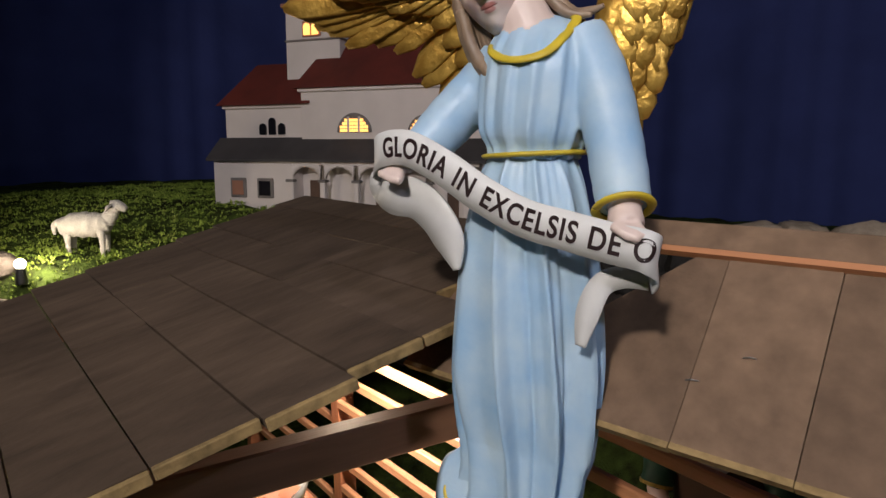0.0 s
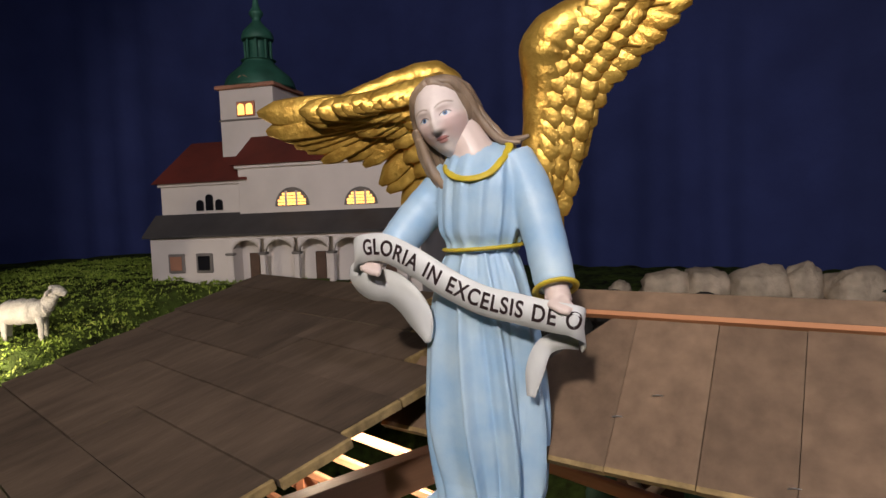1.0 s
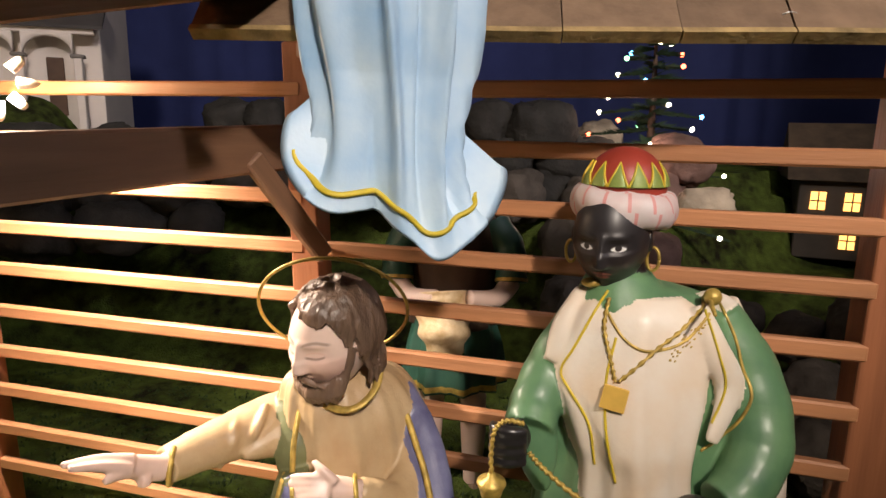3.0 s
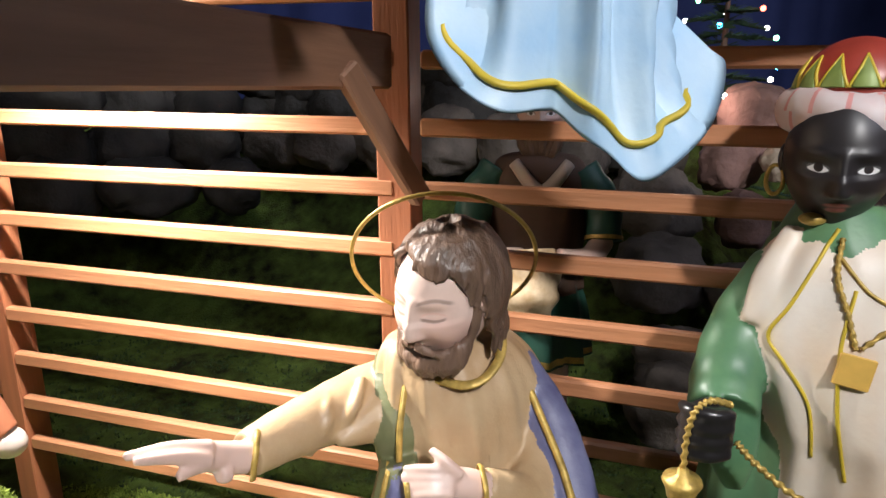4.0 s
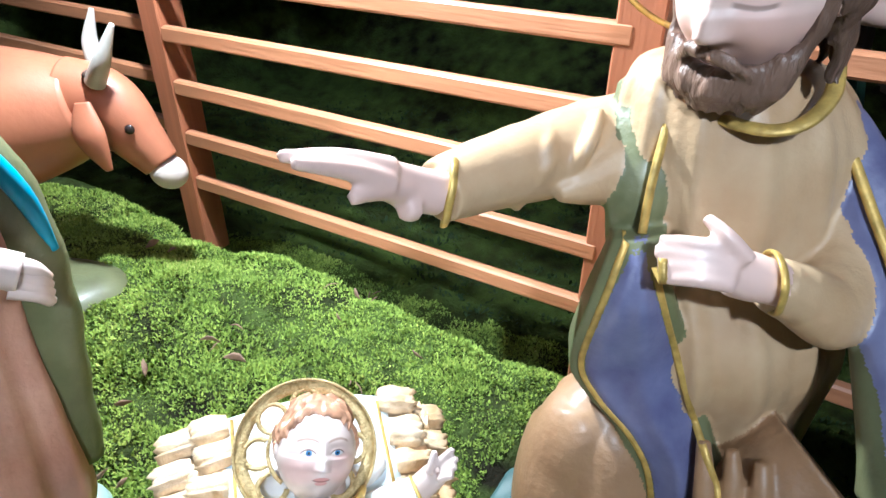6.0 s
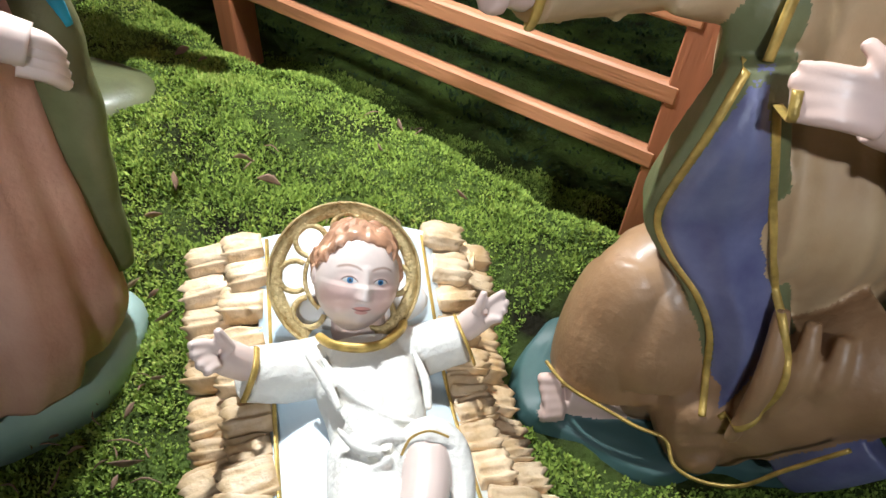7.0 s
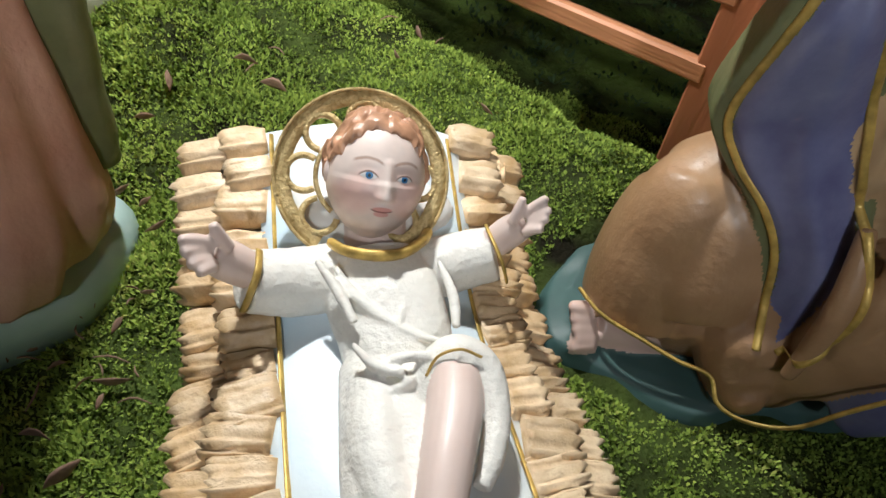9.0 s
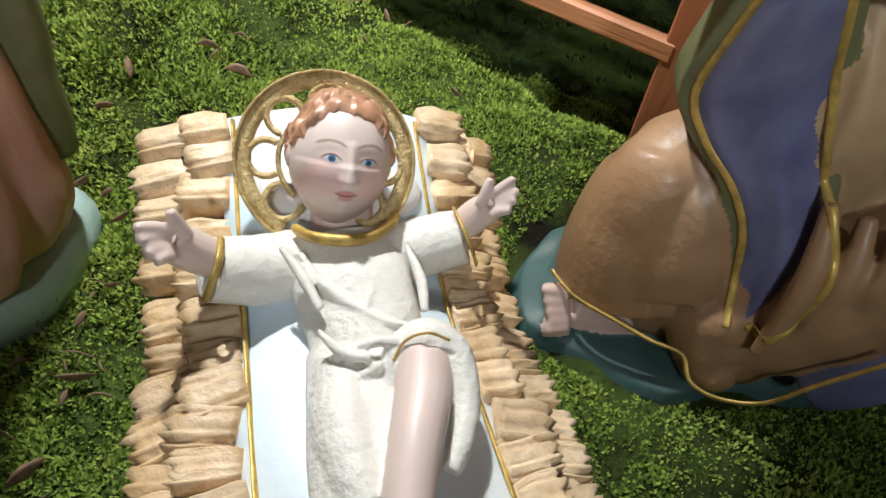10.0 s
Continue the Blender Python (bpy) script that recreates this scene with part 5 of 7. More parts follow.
# gilt collar, borders and cuffs
before = len(bm.verts)
limb(bm, [(0.118, 0.868, 0.469), (0.120, 0.851, 0.457), (0.131, 0.830, 0.451), (0.146, 0.812, 0.451), (0.164, 0.807, 0.458), (0.183, 0.814, 0.473), (0.194, 0.828, 0.489)], [0.0052] * 7, 10, 8, flat=0.5)
limb(bm, [(0.120, 0.879, 0.484), (0.110, 0.864, 0.463), (0.098, 0.849, 0.433), (0.091, 0.840, 0.404), (0.089, 0.835, 0.375)], [0.0036] * 5, 10, 8, flat=0.6)
limb(bm, [(0.226, 0.869, 0.469), (0.232, 0.835, 0.436), (0.234, 0.803, 0.402), (0.234, 0.768, 0.366), (0.227, 0.737, 0.330), (0.216, 0.708, 0.296)], [0.0040] * 6, 10, 8, flat=0.6)
limb(bm, [(-0.044, 0.849, 0.378), (-0.041, 0.859, 0.376), (-0.038, 0.869, 0.379), (-0.035, 0.876, 0.387), (-0.034, 0.878, 0.398), (-0.034, 0.874, 0.408), (-0.035, 0.866, 0.415), (-0.038, 0.856, 0.418), (-0.041, 0.846, 0.414), (-0.043, 0.840, 0.406), (-0.045, 0.838, 0.396), (-0.045, 0.841, 0.386), (-0.044, 0.849, 0.378)], [0.0028] * 13, 10, 8, 60, flat=0.6)
limb(bm, [(0.149, 0.773, 0.348), (0.152, 0.782, 0.348), (0.154, 0.790, 0.353), (0.155, 0.795, 0.361), (0.154, 0.795, 0.371), (0.151, 0.791, 0.379), (0.148, 0.783, 0.383), (0.144, 0.774, 0.383), (0.142, 0.766, 0.378), (0.141, 0.761, 0.370), (0.142, 0.761, 0.360), (0.145, 0.765, 0.352), (0.149, 0.773, 0.348)], [0.0028] * 13, 10, 8, 60, flat=0.6)
limb(bm, [(0.027, 0.866, 0.091), (0.036, 0.842, 0.092), (0.059, 0.817, 0.094), (0.079, 0.799, 0.093), (0.098, 0.785, 0.093), (0.101, 0.767, 0.084), (0.114, 0.751, 0.088), (0.133, 0.739, 0.104), (0.147, 0.736, 0.139), (0.165, 0.731, 0.182)], [0.0026] * 10, 10, 8, flat=0.6, m=60)
# ring halo set behind the head
nrm = Vector((-0.30, -0.60, -0.58)).normalized()
e1 = nrm.cross(Vector((0.25, 1, 0))).normalized()
e2 = nrm.cross(e1)
limb(bm, [Vector((0.146, 0.868, 0.562)) + 0.092 * (math.cos(a) * e1 + math.sin(a) * e2) for a in [2 * math.pi * i / 40 for i in range(41)]], [0.0022] * 41, 10, 8, 120)
bm.verts.ensure_lookup_table()
for v in bm.verts[before:]:
    v.co = fit_to_view(v.co)
tree = BVHTree.FromBMesh(bm)
for side, m in ((0, -0.0030), (1, 0.0030)):
    line = [Vector(r[side]) + (Vector(r[1]) - Vector(r[0])).normalized() * m for r in FALL]
    ribbon(bm, drape(tree, line, -OUT, 0.0004, 60), 0.0026, 10, -OUT)
kneeling_man = make("kneeling_man_statue", bm, names, fix=True)
tagged(kneeling_man, "painted kneeling bearded man in beige tunic and violet cloak", "statue")

# standing dark-skinned king with turban, cream cape and censer
names = ["green_robe", "black_skin", "turban_white", "lip", "eye_white", "eye_dark", "black_skin", "black_skin", "cream_cape", "gold_trim", "red_cap", "cap_green", "red_robe", "king_face", "yellow_trim", "stripe_pink", "pendant_gilt"]
mat("red_robe", (0.62, 0.20, 0.16), 0.5, vary=0.12, scale=30)
mat("pendant_gilt", (0.80, 0.50, 0.10), 0.45, 0.1, vary=0.08, scale=80, bump=0.05)
mi = paint(names)
mi.update(skin=1, face=13)
bm = bmesh.new()
robe(bm, [(-0.006, 0.0, 0.612, 0.036, 0.032), (0.006, 0.0, 0.598, 0.070, 0.044), (0.012, 0.0, 0.56, 0.088, 0.052), (0.018, 0.002, 0.50, 0.100, 0.058), (0.022, 0.004, 0.43, 0.112, 0.064), (0.025, 0.004, 0.3, 0.125, 0.08), (0.025, 0.004, 0.15, 0.13, 0.09), (0.025, 0.004, 0.06, 0.135, 0.10)], 0, 72, 56, 9, 0.05, 0.8, 0.2)
robe(bm, [(-0.004, -0.010, 0.606, 0.048, 0.038), (0.0, -0.012, 0.588, 0.070, 0.050), (-0.004, -0.014, 0.55, 0.080, 0.058), (-0.004, -0.016, 0.51, 0.082, 0.063), (0.0, -0.018, 0.46, 0.068, 0.068), (0.004, -0.016, 0.415, 0.062, 0.070), (0.006, -0.012, 0.25, 0.07, 0.082), (0.006, -0.01, 0.06, 0.08, 0.095)], lambda t, q: 8 if t < 0.73 else 12, 96, 60, 7, 0.06, 0.2, 0.4)
# the pointed lappet of the cape, its bunched shoulder and its long outer edge
limb(bm, [(-0.054, -0.018, 0.606), (-0.070, -0.028, 0.568), (-0.086, -0.034, 0.534)], [0.012, 0.019, 0.010], 8, 18, flat=0.6)
limb(bm, [(0.058, -0.022, 0.602), (0.086, -0.004, 0.592), (0.106, 0.012, 0.570)], [0.009, 0.011, 0.010], 8, 16)
limb(bm, [(0.096, 0.012, 0.594), (0.124, 0.012, 0.535), (0.150, 0.015, 0.465), (0.165, 0.015, 0.40), (0.170, 0.015, 0.28)], [0.010, 0.013, 0.014, 0.014, 0.014], 8, 16, wrinkle=0.015)
limb(bm, [(0.048, -0.046, 0.602), (0.066, -0.052, 0.560), (0.084, -0.048, 0.520), (0.066, -0.064, 0.470)], [0.009, 0.014, 0.015, 0.008], 8, 16, flat=0.5, to=(0.3, -1, 0))
# both arms in wide green sleeves
limb(bm, [(-0.056, 0.004, 0.575), (-0.082, -0.008, 0.528), (-0.100, -0.034, 0.490), (-0.108, -0.056, 0.470)], [0.020, 0.025, 0.027, 0.026], 0, 22, wrinkle=0.02)
limb(bm, [(-0.104, -0.048, 0.470), (-0.098, -0.055, 0.436), (-0.092, -0.055, 0.404)], [0.026, 0.020, 0.008], 0, 16, flat=0.6)
limb(bm, [(0.080, 0.0, 0.580), (0.112, -0.014, 0.522), (0.120, -0.040, 0.465), (0.098, -0.068, 0.430), (0.070, -0.085, 0.418)], [0.026, 0.033, 0.033, 0.028, 0.022], 0, 22, wrinkle=0.02)
ball(bm, (-0.126, -0.078, 0.470), (0.019, 0.014, 0.021), 1, (0, 20, 0))
for k in range(4):
    limb(bm, [(-0.112, -0.088, 0.483 - 0.010 * k), (-0.128, -0.093, 0.484 - 0.0105 * k), (-0.142, -0.086, 0.484 - 0.011 * k), (-0.144, -0.072, 0.482 - 0.011 * k)], [0.0052, 0.0058, 0.0056, 0.004], 1, 10)
ball(bm, (0.046, -0.096, 0.416), (0.020, 0.016, 0.016), 1)
# collar and neck
robe(bm, [(-0.020, -0.004, 0.626, 0.030, 0.030), (-0.016, -0.006, 0.606, 0.044, 0.042), (-0.006, -0.008, 0.590, 0.056, 0.050), (0.0, -0.010, 0.574, 0.054, 0.052)], 0, 60, 14, 9, 0.03)
limb(bm, [(-0.014, 0.002, 0.60), (-0.026, -0.004, 0.645)], [0.030, 0.026], 1, 16)
bm = fuse(bm, 0.0022, 3)
tree = BVHTree.FromBMesh(bm)
FRONT = (0.25, 1, 0)
for pts, half in (([(-0.052, -0.1, 0.612), (-0.064, -0.1, 0.590), (-0.080, -0.1, 0.556), (-0.092, -0.1, 0.530), (-0.080, -0.1, 0.512), (-0.060, -0.1, 0.482), (-0.052, -0.1, 0.44)], 0.0022), ([(0.052, -0.1, 0.606), (0.072, -0.1, 0.570), (0.082, -0.1, 0.540), (0.092, -0.1, 0.512), (0.074, -0.1, 0.474), (0.050, -0.1, 0.455)], 0.0026), ([(0.040, -0.1, 0.600), (0.056, -0.1, 0.560), (0.066, -0.1, 0.525), (0.056, -0.1, 0.490)], 0.0020), ([(-0.050, -0.1, 0.592), (-0.030, -0.1, 0.570), (-0.004, -0.1, 0.562), (0.026, -0.1, 0.572), (0.046, -0.1, 0.598)], 0.0024), ([(-0.040, -0.1, 0.572), (-0.046, -0.1, 0.53), (-0.042, -0.1, 0.48), (-0.03, -0.1, 0.43)], 0.0022)):
    ribbon(bm, drape(tree, pts, FRONT, 0.0006), half * 0.6, 14 if half < 0.0023 else 9, FRONT)
# speckled gilding on the breast
kr = random.Random(17)
for k in range(46):
    u = kr.random()
    p = (0.010 + 0.030 * u + kr.gauss(0, 0.004), -0.1, 0.556 + 0.030 * u + kr.gauss(0, 0.003))
    q = drape(tree, [p, (p[0] + 0.001, -0.1, p[2]), (p[0] + 0.002, -0.1, p[2] + 0.001)], FRONT, 0.0002, 3)
    limb(bm, q, [0.0006, 0.0014, 0.0005], 9, 6, 4, flat=0.5)
ball(bm, (0.060, -0.046, 0.611), 0.0085, 9)
ball(bm, (-0.052, -0.030, 0.617), (0.010, 0.007, 0.005), 9)
# head, cap with painted points, turban with woven stripes
KING_TURN, KING_HEAD = (10, 0, -22), (-0.032, -0.014, 0.660)
face_paint("king_face", KING_HEAD, 0.110, KING_TURN, (0.022, 0.019, 0.02), (0.36, 0.09, 0.08), (0.02, 0.012, 0.01), (0.01, 0.008, 0.008), (0.03, 0.022, 0.022))
at, R = head(bm, KING_HEAD, 0.110, KING_TURN, mi)
ball(bm, (-0.020, 0.002, 0.708), (0.041, 0.043, 0.042), 10, None, 32, 20)
for k in range(13):
    a = 2 * math.pi * k / 13

    def on_cap(da, h):
        r = math.sqrt(max(0.0, 1 - (h / 0.042) ** 2))
        return Vector((-0.020 + 0.0418 * r * math.cos(a + da), 0.002 + 0.0438 * r * math.sin(a + da), 0.708 + 1.02 * h))
    limb(bm, [on_cap(0, 0.004), on_cap(0, 0.014), on_cap(0, 0.026)], [0.0086, 0.0055, 0.0008], 11, 10, flat=0.22, to=(math.cos(a), math.sin(a), 0.3))
    for e in (-1, 1):
        limb(bm, [on_cap(0.235 * e, 0.004), on_cap(0.12 * e, 0.015), on_cap(0, 0.027)], [0.0013, 0.0013, 0.0008], 14, 6, 10)
rings = []
for i in range(97):
    a = 2 * math.pi * i / 96
    c = Vector((-0.020 + 0.0395 * math.cos(a), 0.0 + 0.0415 * math.sin(a), 0.6925 + 0.004 * math.sin(a - 0.9)))
    ring = []
    for j in range(20):
        b2 = 2 * math.pi * j / 20
        w = 1 + 0.05 * math.sin(5 * a + 2 * b2) + 0.03 * math.sin(13 * a + 3 * b2)
        ring.append(c + Vector((math.cos(a), math.sin(a), 0)) * 0.0135 * w * math.cos(b2) + Vector((0, 0, 0.0175 * w * math.sin(b2))))
    rings.append(ring)
skin_rings(bm, rings, lambda t, u: 15 if int(t * 96 + 6 * u) % 7 == 0 else 2, False)
for x in (-1, 1):
    ear = at(0.37 * x, -0.02, -0.16)
    limb(bm, [ear + Vector((0.0050 * math.cos(a), -0.0040 * math.cos(a), 0.0115 * math.sin(a))) for a in [2 * math.pi * i / 16 for i in range(17)]], [0.0017] * 17, 9, 6, 34)
# neck chain of small links with a square pendant, censer on its chain
for pts in ([(-0.050, -0.1, 0.606), (-0.052, -0.1, 0.580), (-0.044, -0.1, 0.555), (-0.037, -0.1, 0.532)], [(0.044, -0.1, 0.610), (0.024, -0.1, 0.585), (-0.006, -0.1, 0.560), (-0.034, -0.1, 0.533)]):
    limb(bm, drape(tree, pts, FRONT, 0.0020, 60), [0.0017] * 60, 9, 6, 60, wrinkle=0.5)
pend = drape(tree, [(-0.037, -0.1, 0.520), (-0.037, -0.1, 0.517), (-0.037, -0.1, 0.514)], FRONT, 0.004, 3)[1]
box(bm, pend, (0.0235, 0.0035, 0.0235), 16, (-6, 10, -12), 0.0008)
limb(bm, [(-0.116, -0.090, 0.492), (-0.132, -0.096, 0.497), (-0.142, -0.096, 0.488), (-0.145, -0.094, 0.465), (-0.144, -0.092, 0.438)], [0.0021] * 5, 9, 8, 70, wrinkle=0.4)
limb(bm, [(-0.110, -0.092, 0.464), (-0.094, -0.094, 0.448), (-0.066, -0.100, 0.428), (-0.03, -0.108, 0.415), (0.03, -0.110, 0.412)], [0.0023] * 5, 9, 8, 90, wrinkle=0.45)
rings = [[(-0.144 + r * math.cos(2 * math.pi * j / 20), -0.092 + r * math.sin(2 * math.pi * j / 20), z) for j in range(20)] for r, z in ((0.004, 0.440), (0.005, 0.436), (0.0135, 0.433), (0.0145, 0.430), (0.0115, 0.424), (0.010, 0.417), (0.0055, 0.412), (0.0065, 0.409), (0.002, 0.405))]
skin_rings(bm, rings, 9)
king = make("king_statue", bm, names, pose(0.415, 0.681, 0.015, 0, 0, -30))
tagged(king, "painted dark-skinned king statue in turban and cream cape", "statue")

# infant figure lying on the crib
LAID = Matrix(((0.8024, -0.0377, 0.083, 0.0061), (0.0279, 0.8015, 0.0944, 0.1265), (-0.0868, -0.0909, 0.7977, 0.1734), (0, 0, 0, 1)))
names = ["ivory_paint", "skin_pale", "hair_red", "infant_face", "gold_halo", "gold_trim"]
mi = paint(names)
mi.update(skin=1, hair=2, face=3)
bm = bmesh.new()
limb(bm, [(-0.136, 0.847, 0.124), (-0.132, 0.821, 0.119), (-0.125, 0.795, 0.112), (-0.121, 0.769, 0.105)], [0.0333, 0.0395, 0.0378, 0.0357], 0, 30, 30, flat=0.7, to=(0.05, 0.64, -0.76))
limb(bm, [(-0.160, 0.839, 0.116), (-0.190, 0.830, 0.117), (-0.209, 0.822, 0.124), (-0.221, 0.817, 0.129)], [0.0239, 0.0236, 0.0218, 0.0202], 0, 22, wrinkle=0.012)
limb(bm, [(-0.101, 0.845, 0.119), (-0.074, 0.851, 0.126), (-0.052, 0.850, 0.136)], [0.0227, 0.0215, 0.0199], 0, 22, wrinkle=0.012)
limb(bm, [(-0.122, 0.769, 0.105), (-0.122, 0.736, 0.107), (-0.125, 0.702, 0.107), (-0.126, 0.673, 0.105), (-0.127, 0.648, 0.104)], [0.0385, 0.0385, 0.0351, 0.0313, 0.0262], 0, 26, 26, flat=0.6, to=(0.07, 0.45, -0.89))
limb(bm, [(-0.136, 0.754, 0.109), (-0.139, 0.716, 0.112), (-0.135, 0.687, 0.113), (-0.129, 0.666, 0.114)], [0.0201, 0.0195, 0.0166, 0.0128], 0, 20, wrinkle=0.02)
limb(bm, [(-0.112, 0.733, 0.124), (-0.108, 0.748, 0.132), (-0.093, 0.755, 0.138), (-0.077, 0.747, 0.135), (-0.072, 0.722, 0.128), (-0.078, 0.697, 0.124), (-0.086, 0.681, 0.121)], [0.0076, 0.0107, 0.0132, 0.0114, 0.0087, 0.0073, 0.0054], 0, 16, m=50)
limb(bm, [(-0.178, 0.821, 0.147), (-0.164, 0.802, 0.140), (-0.153, 0.781, 0.134)], [0.0021, 0.0038, 0.0030], 0, 10)
limb(bm, [(-0.166, 0.819, 0.144), (-0.149, 0.797, 0.136), (-0.121, 0.777, 0.133), (-0.095, 0.767, 0.135)], [0.0021, 0.0038, 0.0030, 0.0020], 0, 10)
limb(bm, [(-0.155, 0.761, 0.139), (-0.141, 0.748, 0.135), (-0.125, 0.743, 0.137)], [0.0019, 0.0035, 0.0028], 0, 10)
limb(bm, [(-0.099, 0.822, 0.151), (-0.091, 0.799, 0.144), (-0.090, 0.778, 0.137)], [0.0021, 0.0038, 0.0030], 0, 10)
limb(bm, [(-0.147, 0.749, 0.129), (-0.128, 0.752, 0.138), (-0.110, 0.750, 0.144)], [0.0019, 0.0035, 0.0028], 0, 10)
limb(bm, [(-0.152, 0.736, 0.121), (-0.134, 0.736, 0.126), (-0.119, 0.740, 0.136)], [0.0019, 0.0035, 0.0028], 0, 10)
limb(bm, [(-0.126, 0.816, 0.141), (-0.122, 0.796, 0.137), (-0.127, 0.781, 0.134)], [0.0021, 0.0038, 0.0030], 0, 10)
limb(bm, [(-0.115, 0.729, 0.119), (-0.122, 0.709, 0.112), (-0.128, 0.690, 0.107)], [0.0019, 0.0035, 0.0028], 0, 10)
limb(bm, [(-0.095, 0.742, 0.133), (-0.098, 0.719, 0.134), (-0.105, 0.693, 0.134), (-0.111, 0.667, 0.130), (-0.116, 0.640, 0.126), (-0.118, 0.626, 0.118)], [0.0154, 0.0157, 0.0146, 0.0132, 0.0116, 0.0101], 1, 20)
limb(bm, [(-0.118, 0.628, 0.116), (-0.121, 0.617, 0.120), (-0.124, 0.608, 0.130)], [0.0096, 0.0083, 0.0059], 1, 12)
limb(bm, [(-0.217, 0.817, 0.138), (-0.230, 0.814, 0.149), (-0.239, 0.811, 0.158)], [0.0120, 0.0131, 0.0116], 1, 14, flat=0.75, to=(-0.19, 0.68, -0.71))
limb(bm, [(-0.237, 0.809, 0.166), (-0.245, 0.805, 0.173), (-0.253, 0.799, 0.178)], [0.0044, 0.0043, 0.0030], 1, 8)
limb(bm, [(-0.239, 0.806, 0.163), (-0.245, 0.801, 0.169), (-0.251, 0.794, 0.173)], [0.0044, 0.0043, 0.0030], 1, 8)
limb(bm, [(-0.238, 0.803, 0.160), (-0.243, 0.797, 0.165), (-0.247, 0.790, 0.167)], [0.0044, 0.0043, 0.0030], 1, 8)
limb(bm, [(-0.236, 0.801, 0.157), (-0.239, 0.795, 0.161), (-0.242, 0.788, 0.163)], [0.0044, 0.0043, 0.0030], 1, 8)
limb(bm, [(-0.229, 0.811, 0.162), (-0.234, 0.811, 0.173), (-0.237, 0.811, 0.181)], [0.0048, 0.0043, 0.0030], 1, 8)
limb(bm, [(-0.056, 0.848, 0.147), (-0.047, 0.848, 0.159), (-0.040, 0.846, 0.168)], [0.0111, 0.0117, 0.0101], 1, 14, flat=0.75, to=(0.24, 0.72, -0.65))
limb(bm, [(-0.042, 0.846, 0.176), (-0.036, 0.845, 0.186), (-0.031, 0.844, 0.194)], [0.0040, 0.0039, 0.0028], 1, 8)
limb(bm, [(-0.039, 0.843, 0.174), (-0.034, 0.841, 0.181), (-0.028, 0.839, 0.188)], [0.0040, 0.0039, 0.0028], 1, 8)
limb(bm, [(-0.039, 0.840, 0.170), (-0.034, 0.838, 0.178), (-0.029, 0.835, 0.183)], [0.0040, 0.0039, 0.0028], 1, 8)
limb(bm, [(-0.041, 0.838, 0.167), (-0.037, 0.835, 0.173), (-0.032, 0.831, 0.177)], [0.0040, 0.0039, 0.0028], 1, 8)
limb(bm, [(-0.049, 0.844, 0.170), (-0.047, 0.846, 0.180), (-0.045, 0.849, 0.189)], [0.0043, 0.0039, 0.0028], 1, 8)
limb(bm, [(-0.137, 0.868, 0.118), (-0.139, 0.880, 0.150), (-0.142, 0.882, 0.17)], [0.024, 0.022, 0.022], 1, 16)
T = (-31, 7, 4)
HC, HS = Vector((-0.1420, 0.8740, 0.1775)), 0.084


def at(x, y, z):
    return HC + Euler([radians(a) for a in T]).to_matrix() @ (Vector((x, y, z)) * HS)


ball(bm, at(0.0, 0.085, 0.082), (0.0338, 0.0356, 0.0372), 2, T, 28, 20)
cl = []
ir = random.Random(41)
for k in range(120):
    phi, th = -math.pi + 2 * math.pi * k / 120, radians(ir.uniform(8, 100))
    g = abs(phi)
    limit = radians(42 + 3 * math.sin(4 * phi) if g < 0.6 else 46 + (g - 0.6) * 62)
    th = min(th, limit - 0.12)
    pts = []
    for q in (0, 0.5, 1.0):
        a, b = phi + 0.22 * q * math.sin(3 * k), th + 0.34 * q
        r = 1.03 + 0.02 * math.sin(math.pi * q)
        pts.append((0.395 * r * math.sin(b) * math.sin(a), 0.06 - 0.43 * r * math.sin(b) * math.cos(a), 0.075 + 0.448 * r * math.cos(b)))
    cl.append(pts)
locks(bm, at, HS, 2, cl, 12, 0.026)
bm = fuse(bm, 0.00135, 2)
face_paint("infant_face", HC, HS, T, (0.76, 0.64, 0.58), (0.60, 0.20, 0.17), (0.05, 0.19, 0.42), (0.30, 0.17, 0.11), (0.76, 0.44, 0.38), False, -0.004)
head(bm, HC, HS, T, mi, 1.0)
limb(bm, [(-0.168, 0.841, 0.144), (-0.159, 0.828, 0.150), (-0.141, 0.821, 0.154), (-0.123, 0.825, 0.154), (-0.108, 0.840, 0.153), (-0.104, 0.852, 0.149)], [0.0052] * 6, 5, 8, flat=0.7)
limb(bm, [(-0.213, 0.825, 0.149), (-0.212, 0.806, 0.150), (-0.215, 0.797, 0.141), (-0.220, 0.795, 0.125)], [0.0026] * 4, 5, 8, flat=0.5)
limb(bm, [(-0.062, 0.856, 0.156), (-0.059, 0.835, 0.156), (-0.053, 0.826, 0.147), (-0.046, 0.827, 0.131)], [0.0026] * 4, 5, 8, flat=0.5)
limb(bm, [(-0.113, 0.740, 0.138), (-0.107, 0.747, 0.147), (-0.095, 0.748, 0.153), (-0.082, 0.745, 0.150)], [0.0011] * 4, 5, 6, flat=0.5)
# gilt halo: a rim, an inner rim and pierced arches, standing behind the head
Hc = Vector((-0.1500, 0.8810, 0.1710))
h2 = Vector((0.0, 0.62, 0.78)).normalized()
h1 = Vector((0.99, 0.06, 0.06))
h1 = (h1 - h1.dot(h2) * h2).normalized()
hn = h1.cross(h2).normalized()


